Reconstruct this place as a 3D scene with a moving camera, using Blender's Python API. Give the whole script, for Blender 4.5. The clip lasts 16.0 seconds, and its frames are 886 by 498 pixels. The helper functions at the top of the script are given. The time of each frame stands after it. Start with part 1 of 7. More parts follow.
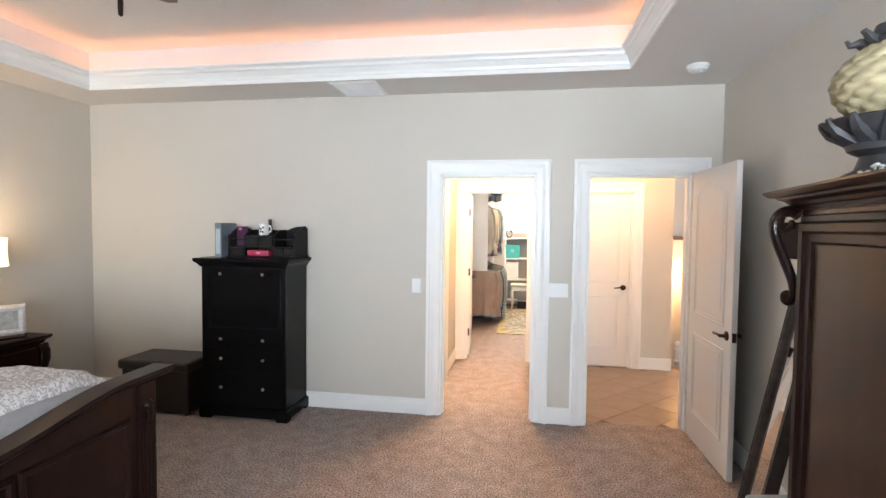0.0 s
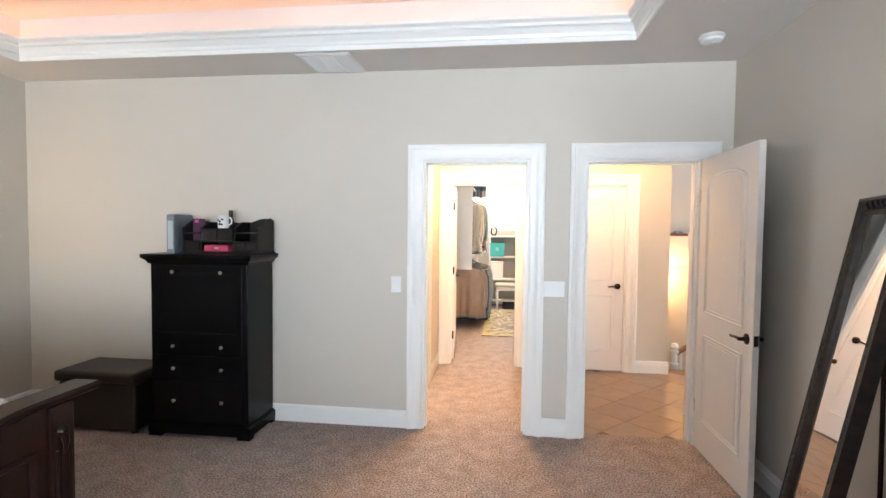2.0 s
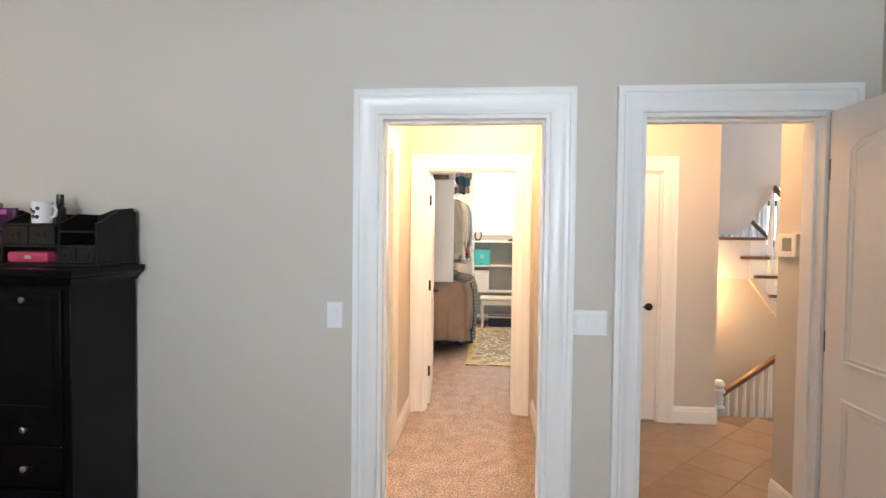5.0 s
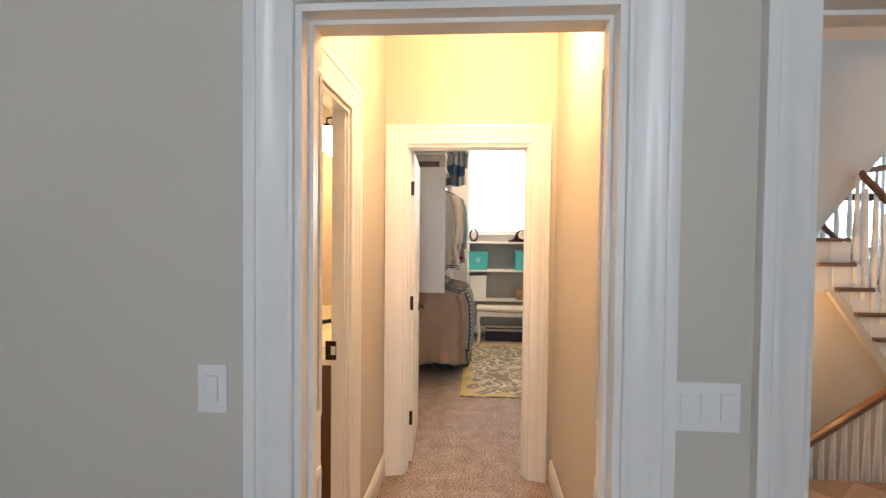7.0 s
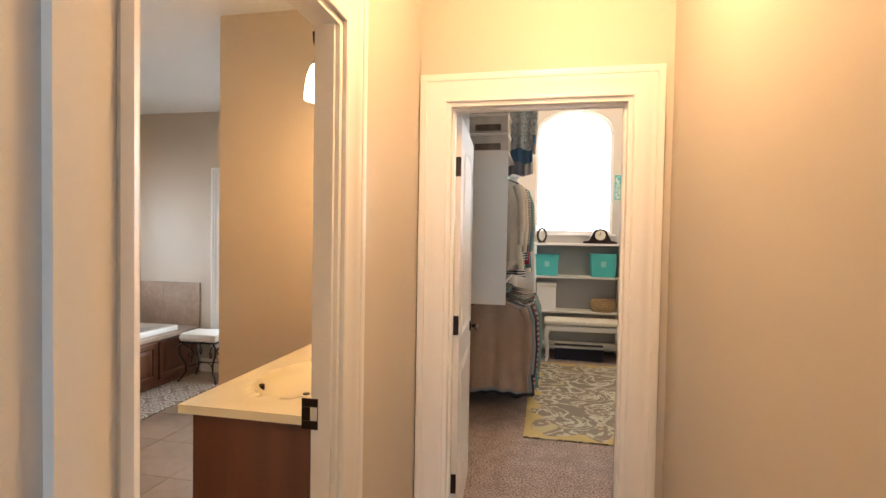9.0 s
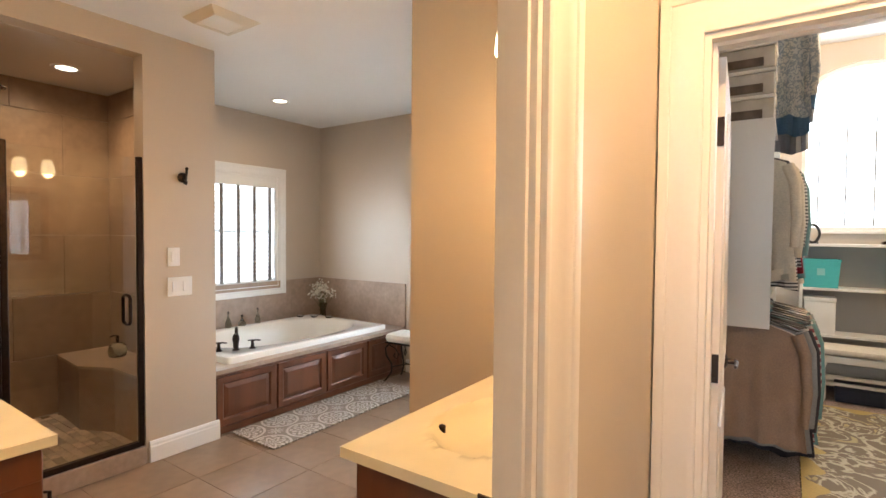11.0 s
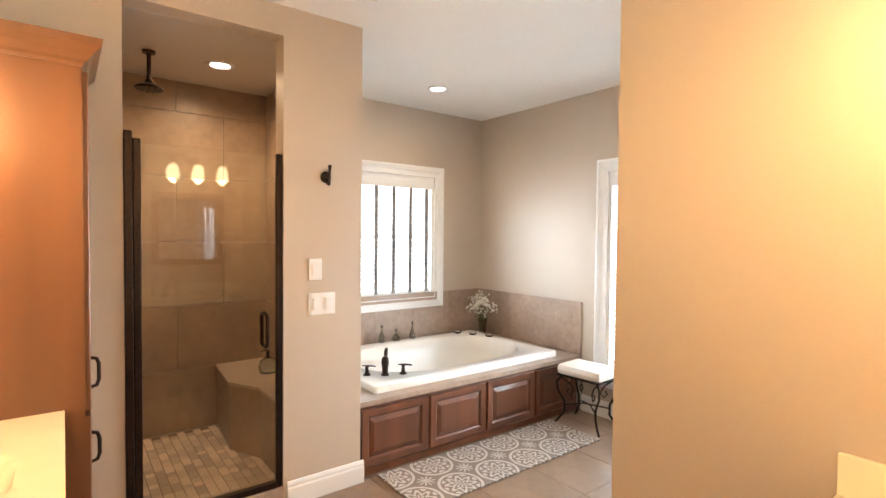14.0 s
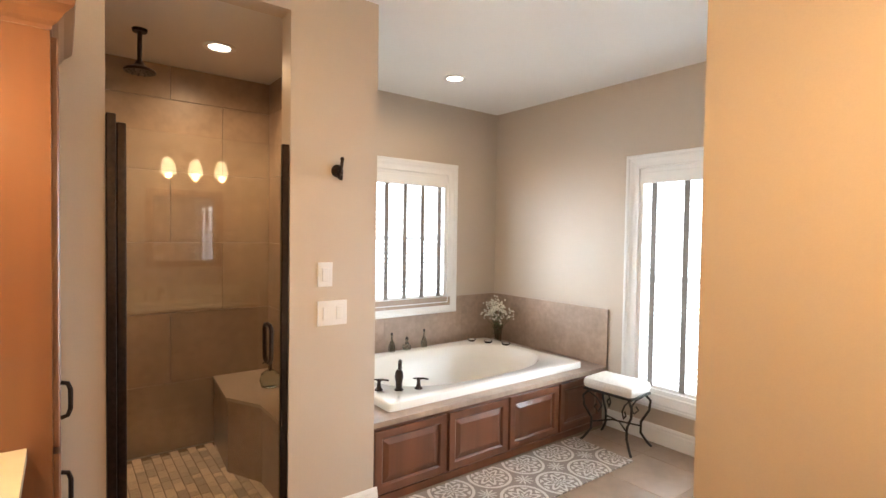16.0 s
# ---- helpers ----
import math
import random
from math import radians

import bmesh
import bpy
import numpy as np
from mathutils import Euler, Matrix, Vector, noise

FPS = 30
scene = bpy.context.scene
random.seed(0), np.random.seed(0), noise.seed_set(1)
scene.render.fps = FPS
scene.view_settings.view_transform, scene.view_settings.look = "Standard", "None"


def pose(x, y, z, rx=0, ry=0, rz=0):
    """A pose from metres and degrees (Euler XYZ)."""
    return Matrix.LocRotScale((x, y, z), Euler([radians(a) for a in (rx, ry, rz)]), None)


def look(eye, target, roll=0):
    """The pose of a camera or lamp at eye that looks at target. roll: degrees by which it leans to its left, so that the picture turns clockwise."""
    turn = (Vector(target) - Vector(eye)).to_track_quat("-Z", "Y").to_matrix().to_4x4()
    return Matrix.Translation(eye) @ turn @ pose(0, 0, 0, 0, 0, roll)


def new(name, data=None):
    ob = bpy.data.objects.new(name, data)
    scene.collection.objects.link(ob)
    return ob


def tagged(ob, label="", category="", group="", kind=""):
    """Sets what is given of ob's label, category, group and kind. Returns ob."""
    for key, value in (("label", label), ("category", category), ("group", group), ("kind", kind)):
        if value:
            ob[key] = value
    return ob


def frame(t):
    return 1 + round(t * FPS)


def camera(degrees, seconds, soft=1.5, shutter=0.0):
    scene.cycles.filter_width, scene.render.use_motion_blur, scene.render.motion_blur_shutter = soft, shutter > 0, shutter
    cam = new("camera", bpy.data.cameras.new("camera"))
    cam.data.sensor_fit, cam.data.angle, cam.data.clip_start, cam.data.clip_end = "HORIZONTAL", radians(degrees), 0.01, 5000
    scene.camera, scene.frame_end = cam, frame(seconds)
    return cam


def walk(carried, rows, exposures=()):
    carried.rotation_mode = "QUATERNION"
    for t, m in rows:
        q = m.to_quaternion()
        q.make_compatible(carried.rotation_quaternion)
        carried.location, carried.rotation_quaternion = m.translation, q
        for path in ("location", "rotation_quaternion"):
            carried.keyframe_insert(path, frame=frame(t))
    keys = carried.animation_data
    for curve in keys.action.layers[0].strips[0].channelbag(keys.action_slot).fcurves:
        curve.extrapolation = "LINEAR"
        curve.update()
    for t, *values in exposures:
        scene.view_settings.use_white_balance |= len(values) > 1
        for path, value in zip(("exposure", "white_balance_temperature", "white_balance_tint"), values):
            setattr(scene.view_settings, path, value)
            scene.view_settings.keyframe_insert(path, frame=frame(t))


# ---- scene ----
cam = camera(83.1, 16.0)
PATH = [
    (0, (0.127, -0.289, 1.604), (-0.196, 1.683, 1.517), 0.6),
    (0.5, (0.126, -0.242, 1.581), (-0.184, 1.732, 1.497), 0.8),
    (1, (0.047, -0.153, 1.549), (-0.219, 1.828, 1.472), 0.6),
    (1.5, (0.042, -0.038, 1.537), (-0.216, 1.944, 1.459), 0.7),
    (2, (0.047, 0.128, 1.538), (-0.202, 2.111, 1.455), 0.6),
    (2.5, (0.016, 0.312, 1.529), (-0.211, 2.298, 1.446), 0.5),
    (3, (-0.023, 0.532, 1.514), (-0.224, 2.521, 1.44), 0.7),
    (3.2, (-0.037, 0.622, 1.513), (-0.234, 2.611, 1.442), 0.5),
    (5.5, (-0.084, 1.832, 1.486), (-0.237, 3.826, 1.432), 0.7),
    (6, (-0.098, 2.116, 1.496), (-0.239, 4.11, 1.439), 0.6),
    (6.5, (-0.114, 2.394, 1.495), (-0.256, 4.389, 1.439), 0.6),
    (7, (-0.128, 2.671, 1.491), (-0.267, 4.666, 1.436), 0.6),
    (7.5, (-0.131, 2.938, 1.488), (-0.259, 4.934, 1.435), 0.7),
    (8, (-0.134, 3.182, 1.481), (-0.286, 5.175, 1.43), 0.9),
    (10.3, (-0.277, 3.931, 1.461), (-1.157, 5.727, 1.401), 0.7),
    (10.5, (-0.31, 3.972, 1.464), (-1.258, 5.732, 1.403), 0.7),
    (11, (-0.365, 4.105, 1.466), (-1.505, 5.747, 1.405), 0.5),
    (11.5, (-0.421, 4.222, 1.473), (-1.729, 5.734, 1.407), 0.5),
    (12, (-0.508, 4.323, 1.483), (-1.928, 5.73, 1.416), 0.5),
    (12.5, (-0.607, 4.411, 1.487), (-2.112, 5.727, 1.428), 0.5),
    (13, (-0.736, 4.511, 1.494), (-2.303, 5.751, 1.431), 0.5),
    (13.5, (-0.854, 4.601, 1.499), (-2.441, 5.816, 1.443), 0.5),
    (14, (-0.999, 4.654, 1.505), (-2.591, 5.863, 1.446), 0.6),
    (14.5, (-1.111, 4.685, 1.504), (-2.703, 5.893, 1.449), 0.7),
    (15, (-1.205, 4.719, 1.504), (-2.797, 5.928, 1.449), 0.7),
    (15.5, (-1.268, 4.74, 1.517), (-2.862, 5.946, 1.458), 0.9),
    (16, (-1.329, 4.737, 1.507), (-2.919, 5.948, 1.451), 0.9),
]
EXPOSURES = [(0.0, -0.08), (3.0, -0.1), (5.5, -0.55), (6.5, -0.8), (8.0, -1.4), (10.5, -1.25), (12.0, -1.02), (13.0, -0.82), (14.4, -0.62), (15.2, -0.68), (16.0, -0.80)]
walk(cam, [(t, look(eye, target, roll)) for t, eye, target, roll in PATH], EXPOSURES)

# ---- world and large lights ----
world = bpy.data.worlds.new("world")
scene.world = world
world.use_nodes = True
wn = world.node_tree.nodes
sky = wn.new("ShaderNodeTexSky")
sky.sky_type, sky.sun_disc = "NISHITA", False
sky.sun_elevation, sky.sun_rotation = radians(42), radians(150)
wn["Background"].inputs[1].default_value = 0.12
world.node_tree.links.new(sky.outputs[0], wn["Background"].inputs[0])

sun = new("sun", bpy.data.lights.new("sun", "SUN"))
sun.data.energy, sun.data.angle, sun.data.color = 1.0, radians(10), (1.0, 0.96, 0.9)
sun.matrix_world = look((0, 0, 10), (-3.0, 5.0, 4.0))


def area_lamp(name, eye, target, w, h, watts, colour):
    ob = new(name, bpy.data.lights.new(name, "AREA"))
    ob.data.shape, ob.data.size, ob.data.size_y = "RECTANGLE", w, h
    ob.data.energy, ob.data.color = watts, colour
    ob.matrix_world = look(eye, target)
    return ob


def point_lamp(name, at, watts, colour, radius=0.04):
    ob = new(name, bpy.data.lights.new(name, "POINT"))
    ob.data.energy, ob.data.color, ob.data.shadow_soft_size = watts, colour, radius
    ob.location = at
    return ob


DAY = (0.79, 0.90, 1.0)
WARM = (1.0, 0.55, 0.22)
SOFT = (1.0, 0.68, 0.40)
area_lamp("bedroom_window_light", (-2.3, -3.5, 1.45), (-2.3, 5, 1.45), 1.9, 1.9, 90, DAY)
area_lamp("bedroom_window_light", (0.3, -3.5, 1.45), (0.3, 5, 1.45), 1.9, 1.9, 610, DAY)
area_lamp("bath_window_light", (-5.30, 7.13, 1.48), (0, 7.13, 1.48), 1.3, 1.6, 400, DAY)
area_lamp("bath_window_light", (-2.95, 8.50, 1.2), (-2.95, 0, 1.2), 1.3, 2.1, 460, DAY)
area_lamp("closet_window_light", (0.2, 10.6, 2.5), (0.2, 0, 2.5), 2.2, 2.6, 1400, DAY)
# Unseen daylight source, added east of the foyer to brighten the stair side.
area_lamp("foyer_daylight_fill", (5.45, 5.1, 1.5), (0, 5.1, 1.5), 1.6, 2.2, 80, DAY)
area_lamp("stair_window_light", (4.1, 8.75, 2.1), (3.3, 5.8, 1.7), 1.3, 1.4, 260, DAY)

# ---- materials ----


def mat(name, colour, rough=0.6, metal=0.0, grain=0.0, scale=40.0, bump=0.0, spec=0.5, stretch=(1, 1, 1), blotch=0.06, blotch_scale=1.2, coat=0.0, vary=0.0, detail=4.0):
    m = bpy.data.materials.new(name)
    m.use_nodes = True
    n, l = m.node_tree.nodes, m.node_tree.links
    b = n["Principled BSDF"]
    b.inputs["Roughness"].default_value, b.inputs["Metallic"].default_value = rough, metal
    b.inputs["Specular IOR Level"].default_value = spec
    b.inputs["Coat Weight"].default_value = coat
    b.inputs["Base Color"].default_value = (*colour, 1)
    tc = n.new("ShaderNodeTexCoord")
    mp = n.new("ShaderNodeMapping")
    mp.inputs["Scale"].default_value = stretch
    l.new(tc.outputs["Object"], mp.inputs["Vector"])
    fine = n.new("ShaderNodeTexNoise")
    fine.inputs["Scale"].default_value, fine.inputs["Detail"].default_value = scale, detail
    l.new(mp.outputs[0], fine.inputs["Vector"])
    big = n.new("ShaderNodeTexNoise")
    big.inputs["Scale"].default_value, big.inputs["Detail"].default_value = blotch_scale, 3
    l.new(mp.outputs[0], big.inputs["Vector"])
    val = None
    for src, amount in ((fine, grain), (big, blotch)):
        if amount <= 0:
            continue
        r = n.new("ShaderNodeMapRange")
        r.inputs["From Min"].default_value, r.inputs["From Max"].default_value = 0.3, 0.7
        r.inputs["To Min"].default_value, r.inputs["To Max"].default_value = 1 - amount, 1 + amount
        l.new(src.outputs["Fac"], r.inputs["Value"])
        if val is None:
            val = r.outputs[0]
        else:
            mu = n.new("ShaderNodeMath")
            mu.operation = "MULTIPLY"
            l.new(val, mu.inputs[0])
            l.new(r.outputs[0], mu.inputs[1])
            val = mu.outputs[0]
    if vary > 0:
        oi = n.new("ShaderNodeObjectInfo")
        r = n.new("ShaderNodeMapRange")
        r.inputs["To Min"].default_value, r.inputs["To Max"].default_value = 1 - vary, 1 + vary
        l.new(oi.outputs["Random"], r.inputs["Value"])
        if val is None:
            val = r.outputs[0]
        else:
            mu = n.new("ShaderNodeMath")
            mu.operation = "MULTIPLY"
            l.new(val, mu.inputs[0])
            l.new(r.outputs[0], mu.inputs[1])
            val = mu.outputs[0]
    if val is not None:
        mix = n.new("ShaderNodeVectorMath")
        mix.operation = "SCALE"
        mix.inputs[0].default_value = colour
        l.new(val, mix.inputs["Scale"])
        l.new(mix.outputs[0], b.inputs["Base Color"])
    if bump > 0:
        bp = n.new("ShaderNodeBump")
        bp.inputs["Strength"].default_value, bp.inputs["Distance"].default_value = min(1.0, bump), 0.004
        l.new(fine.outputs["Fac"], bp.inputs["Height"])
        l.new(bp.outputs[0], b.inputs["Normal"])
    return m


def glow(name, colour, strength):
    m = bpy.data.materials.new(name)
    m.use_nodes = True
    b = m.node_tree.nodes["Principled BSDF"]
    b.inputs["Base Color"].default_value = (*colour, 1)
    b.inputs["Emission Color"].default_value = (*colour, 1)
    b.inputs["Emission Strength"].default_value = strength
    return m


def glass(name, tint=(1, 1, 1), rough=0.0):
    m = bpy.data.materials.new(name)
    m.use_nodes = True
    b = m.node_tree.nodes["Principled BSDF"]
    b.inputs["Base Color"].default_value = (*tint, 1)
    b.inputs["Roughness"].default_value = rough
    b.inputs["Transmission Weight"].default_value = 1.0
    b.inputs["IOR"].default_value = 1.45
    return m


PAINT = mat("wall_paint", (0.56, 0.52, 0.465), 0.55, grain=0.015, scale=220, bump=0.06, blotch=0.02)
PAINT_BATH = mat("bath_wall_paint", (0.51, 0.435, 0.355), 0.5, grain=0.015, scale=220, bump=0.06, blotch=0.02)
PAINT_STAIR = mat("stair_wall_paint", (0.62, 0.62, 0.62), 0.6, grain=0.015, scale=220, bump=0.05, blotch=0.02)
CEIL = mat("ceiling_paint", (0.70, 0.68, 0.67), 0.8, grain=0.015, scale=160, bump=0.08, blotch=0.02)
CEIL_W = mat("white_ceiling_paint", (0.86, 0.86, 0.85), 0.8, grain=0.015, scale=160, bump=0.08, blotch=0.02)
TRIM = mat("white_trim_paint", (0.80, 0.80, 0.79), 0.32, grain=0.01, scale=90, blotch=0.02)
DOORP = mat("white_door_paint", (0.78, 0.76, 0.74), 0.38, grain=0.012, scale=60, bump=0.05, blotch=0.02)
CARPET = mat("carpet", (0.300, 0.246, 0.228), 0.95, grain=0.62, scale=88, bump=1.0, spec=0.1, blotch=0.16, blotch_scale=9, detail=2)
TILE = mat("floor_tile", (0.25, 0.172, 0.118), 0.34, grain=0.08, scale=14, bump=0.08, blotch=0.12, blotch_scale=3, vary=0.07)
GROUT = mat("grout", (0.185, 0.13, 0.092), 0.9, grain=0.1, scale=120)
DARKWOOD = mat("dark_mahogany", (0.012, 0.0040, 0.003), 0.34, spec=0.16, coat=0.12, grain=0.3, scale=14, bump=0.05, stretch=(1, 1, 0.08), blotch=0.2)
DUSKWOOD = mat("dusky_black_wood", (0.011, 0.0095, 0.010), 0.5, spec=0.15, grain=0.2, scale=16, blotch=0.15)
BLACKWOOD = mat("black_stained_wood", (0.0030, 0.0028, 0.0030), 0.27, spec=0.13, grain=0.2, scale=16, stretch=(1, 1, 0.1), blotch=0.15)
CHERRY = mat("cherry_wood", (0.115, 0.040, 0.018), 0.35, grain=0.22, scale=10, bump=0.04, stretch=(1, 1, 0.07), blotch=0.16, blotch_scale=2.5, coat=0.2)
LINENWOOD = mat("honey_cherry_wood", (0.150, 0.066, 0.031), 0.33, grain=0.10, scale=10, bump=0.03, stretch=(1, 1, 0.06), blotch=0.14, blotch_scale=2.0, coat=0.2)
OAK = mat("oak_stained", (0.15, 0.075, 0.04), 0.35, grain=0.25, scale=18, stretch=(0.1, 1, 1), blotch=0.12)
MARBLE = mat("cream_cultured_marble", (0.82, 0.78, 0.60), 0.18, grain=0.02, scale=9, blotch=0.04, blotch_scale=4, coat=0.3)
TUBW = mat("white_acrylic", (0.80, 0.78, 0.73), 0.14, grain=0.005, scale=20, blotch=0.02, coat=0.4)
STONE = mat("tub_deck_stone", (0.34, 0.25, 0.19), 0.4, grain=0.12, scale=26, bump=0.08, blotch=0.14, blotch_scale=4, vary=0.04)
SHTILE = mat("shower_wall_tile", (0.30, 0.215, 0.150), 0.35, grain=0.09, scale=18, bump=0.05, blotch=0.12, blotch_scale=3, vary=0.05)
MOSAIC = mat("shower_mosaic", (0.56, 0.46, 0.35), 0.5, grain=0.12, scale=40, bump=0.1, vary=0.33)
BRONZE = mat("oil_rubbed_bronze", (0.030, 0.020, 0.016), 0.34, metal=0.85, grain=0.25, scale=60, blotch=0.2)
NICKEL = mat("brushed_nickel", (0.55, 0.53, 0.50), 0.3, metal=1.0, grain=0.05)
PLATE = mat("white_plastic", (0.78, 0.78, 0.78), 0.35, grain=0.005, blotch=0.01)
MIRROR = mat("mirror_silver", (0.88, 0.88, 0.88), 0.02, metal=1.0, blotch=0.0)
GLASS = glass("clear_glass", (0.97, 0.98, 0.97))
WGLASS = glass("window_glass", (0.98, 0.99, 1.0))
BLIND = mat("white_blind_slats", (0.80, 0.80, 0.79), 0.5, grain=0.01, blotch=0.02)
TAPE = mat("grey_blind_tape", (0.25, 0.235, 0.215), 0.9, grain=0.15, scale=150)
SHADE = glow("lit_frosted_glass_shade", (1.0, 0.76, 0.42), 32.0)
CANGLOW = glow("lit_recessed_lens", (1.0, 0.90, 0.74), 16.0)
ROPE = glow("rope_light", (1.0, 0.46, 0.22), 12.0)

# ---- mesh helpers ----


def part(name, bm, material, parent=None, label=""):
    """One bmesh as one mesh object, under a thing or a part."""
    bmesh.ops.recalc_face_normals(bm, faces=bm.faces[:])
    me = bpy.data.meshes.new(name)
    bm.to_mesh(me)
    bm.free()
    me.materials.append(material)
    ob = new(name, me)
    if parent is not None:
        ob.parent = parent
    if label:
        ob["label"] = label
    return ob


def smooth(ob, degrees=35):
    ob.data.shade_smooth()
    ob.data.set_sharp_from_angle(angle=radians(degrees))
    return ob


def thing(name, label, category, at=(0, 0, 0), rz=0.0, group="", kind=""):
    ob = new(name)
    ob.empty_display_size = 0.1
    ob.matrix_world = pose(*at, 0, 0, rz)
    return tagged(ob, label, category, group, kind)


def structure(name, bm, material, label="", category=""):
    return tagged(part(name, bm, material), label, category, "", "structure")


def B():
    return bmesh.new()


def box(bm, x0, x1, y0, y1, z0, z1, bev=0.0):
    g = bmesh.ops.create_cube(bm, size=1.0)
    vs = g["verts"]
    for v in vs:
        v.co = Vector(((x0 + x1) / 2 + v.co.x * (x1 - x0), (y0 + y1) / 2 + v.co.y * (y1 - y0), (z0 + z1) / 2 + v.co.z * (z1 - z0)))
    if bev > 0:
        es = list({e for v in vs for e in v.link_edges})
        bmesh.ops.bevel(bm, geom=es, offset=bev, segments=2, profile=0.5, affect="EDGES")
    return bm


def one_box(*a, bev=0.0):
    return box(B(), *a, bev=bev)


def cyl(bm, p, q, r, r2=None, seg=16):
    p, q = Vector(p), Vector(q)
    d = q - p
    m = Matrix.Translation((p + q) / 2) @ d.to_track_quat("Z", "Y").to_matrix().to_4x4()
    bmesh.ops.create_cone(bm, cap_ends=True, segments=seg, radius1=r, radius2=r if r2 is None else r2, depth=d.length, matrix=m)
    return bm


def lathe(bm, prof, at=(0, 0, 0), seg=20, m=None):
    """Turn (radius, height) pairs round the z axis."""
    at = Vector(at)
    rings = []
    for r, z in prof:
        ring = []
        for i in range(seg):
            a = 2 * math.pi * i / seg
            c = Vector((r * math.cos(a), r * math.sin(a), z))
            if m is not None:
                c = m @ c
            ring.append(bm.verts.new(at + c))
        rings.append(ring)
    for a, b in zip(rings, rings[1:]):
        for i in range(seg):
            bm.faces.new((a[i], a[(i + 1) % seg], b[(i + 1) % seg], b[i]))
    bm.faces.new(rings[0][::-1])
    bm.faces.new(rings[-1])
    return bm


def tube(bm, pts, r, seg=8, r_end=None):
    pts = [Vector(p) for p in pts]
    rings = []
    up = None
    for i, p in enumerate(pts):
        d = (pts[min(i + 1, len(pts) - 1)] - pts[max(i - 1, 0)]).normalized()
        if up is None:
            up = d.orthogonal().normalized()
        up = (up - d * up.dot(d)).normalized()
        side = d.cross(up)
        rr = r if r_end is None else r + (r_end - r) * i / (len(pts) - 1)
        rings.append([bm.verts.new(p + rr * (math.cos(2 * math.pi * k / seg) * up + math.sin(2 * math.pi * k / seg) * side)) for k in range(seg)])
    for a, b in zip(rings, rings[1:]):
        for k in range(seg):
            bm.faces.new((a[k], a[(k + 1) % seg], b[(k + 1) % seg], b[k]))
    bm.faces.new(rings[0][::-1])
    bm.faces.new(rings[-1])
    return bm


def flowing(pts, n=5):
    """A smooth run of points through the given ones."""
    p = [Vector(q) for q in pts]
    p = [p[0]] + p + [p[-1]]
    out = []
    for a, b, c, d in zip(p, p[1:], p[2:], p[3:]):
        for i in range(n):
            t = i / n
            out.append(0.5 * (2 * b + (c - a) * t + (2 * a - 5 * b + 4 * c - d) * t * t + (3 * b - a - 3 * c + d) * t ** 3))
    return out + [p[-1]]


def prism(bm, poly, axis, a, b):
    """A flat outline pushed along an axis: poly in the two other axes, in order."""
    def at(u, v, w):
        return {"x": (w, u, v), "y": (u, w, v), "z": (u, v, w)}[axis]
    lo = [bm.verts.new(at(u, v, a)) for u, v in poly]
    hi = [bm.verts.new(at(u, v, b)) for u, v in poly]
    n = len(poly)
    for i in range(n):
        bm.faces.new((lo[i], lo[(i + 1) % n], hi[(i + 1) % n], hi[i]))
    bm.faces.new(lo[::-1])
    bm.faces.new(hi)
    return bm


def sweep(bm, path, udirs, vdir, prof, closed=False):
    """A moulding: profile points (u, v) carried along a path with mitred corners."""
    rings = []
    for p, u in zip(path, udirs):
        rings.append([bm.verts.new(Vector(p) + a * Vector(u) + b * Vector(vdir)) for a, b in prof])
    n = len(prof)
    pairs = list(zip(rings, rings[1:])) + ([(rings[-1], rings[0])] if closed else [])
    for a, b in pairs:
        for i in range(n):
            bm.faces.new((a[i], a[(i + 1) % n], b[(i + 1) % n], b[i]))
    if not closed:
        bm.faces.new(rings[0][::-1])
        bm.faces.new(rings[-1])
    return bm


CASING = [(0.0, 0.0), (0.0, 0.011), (0.004, 0.014), (0.010, 0.015), (0.015, 0.013), (0.019, 0.0125), (0.040, 0.0135), (0.050, 0.0155), (0.060, 0.0195), (0.068, 0.0235), (0.075, 0.025), (0.084, 0.025), (0.087, 0.029), (0.091, 0.0305), (0.110, 0.0305), (0.114, 0.029), (0.115, 0.025), (0.115, 0.0)]


def casing_y(name, x0, x1, zt, y, out, w=0.115, z0=0.0):
    """Door or window casing on a wall across y; out is -1 or 1, the side it stands proud of."""
    k = w / 0.115
    prof = [(u * k, v) for u, v in CASING]
    bm = sweep(B(), [(x0, y, z0), (x0, y, zt), (x1, y, zt), (x1, y, z0)], [(-1, 0, 0), (-1, 0, 1), (1, 0, 1), (1, 0, 0)], (0, out, 0), prof)
    return smooth(structure(name, bm, TRIM, "white moulded door casing", "trim"), 32)


def casing_x(name, y0, y1, zt, x, out, w=0.115, z0=0.0):
    k = w / 0.115
    prof = [(u * k, v) for u, v in CASING]
    bm = sweep(B(), [(x, y0, z0), (x, y0, zt), (x, y1, zt), (x, y1, z0)], [(0, -1, 0), (0, -1, 1), (0, 1, 1), (0, 1, 0)], (out, 0, 0), prof)
    return smooth(structure(name, bm, TRIM, "white moulded door casing", "trim"), 32)


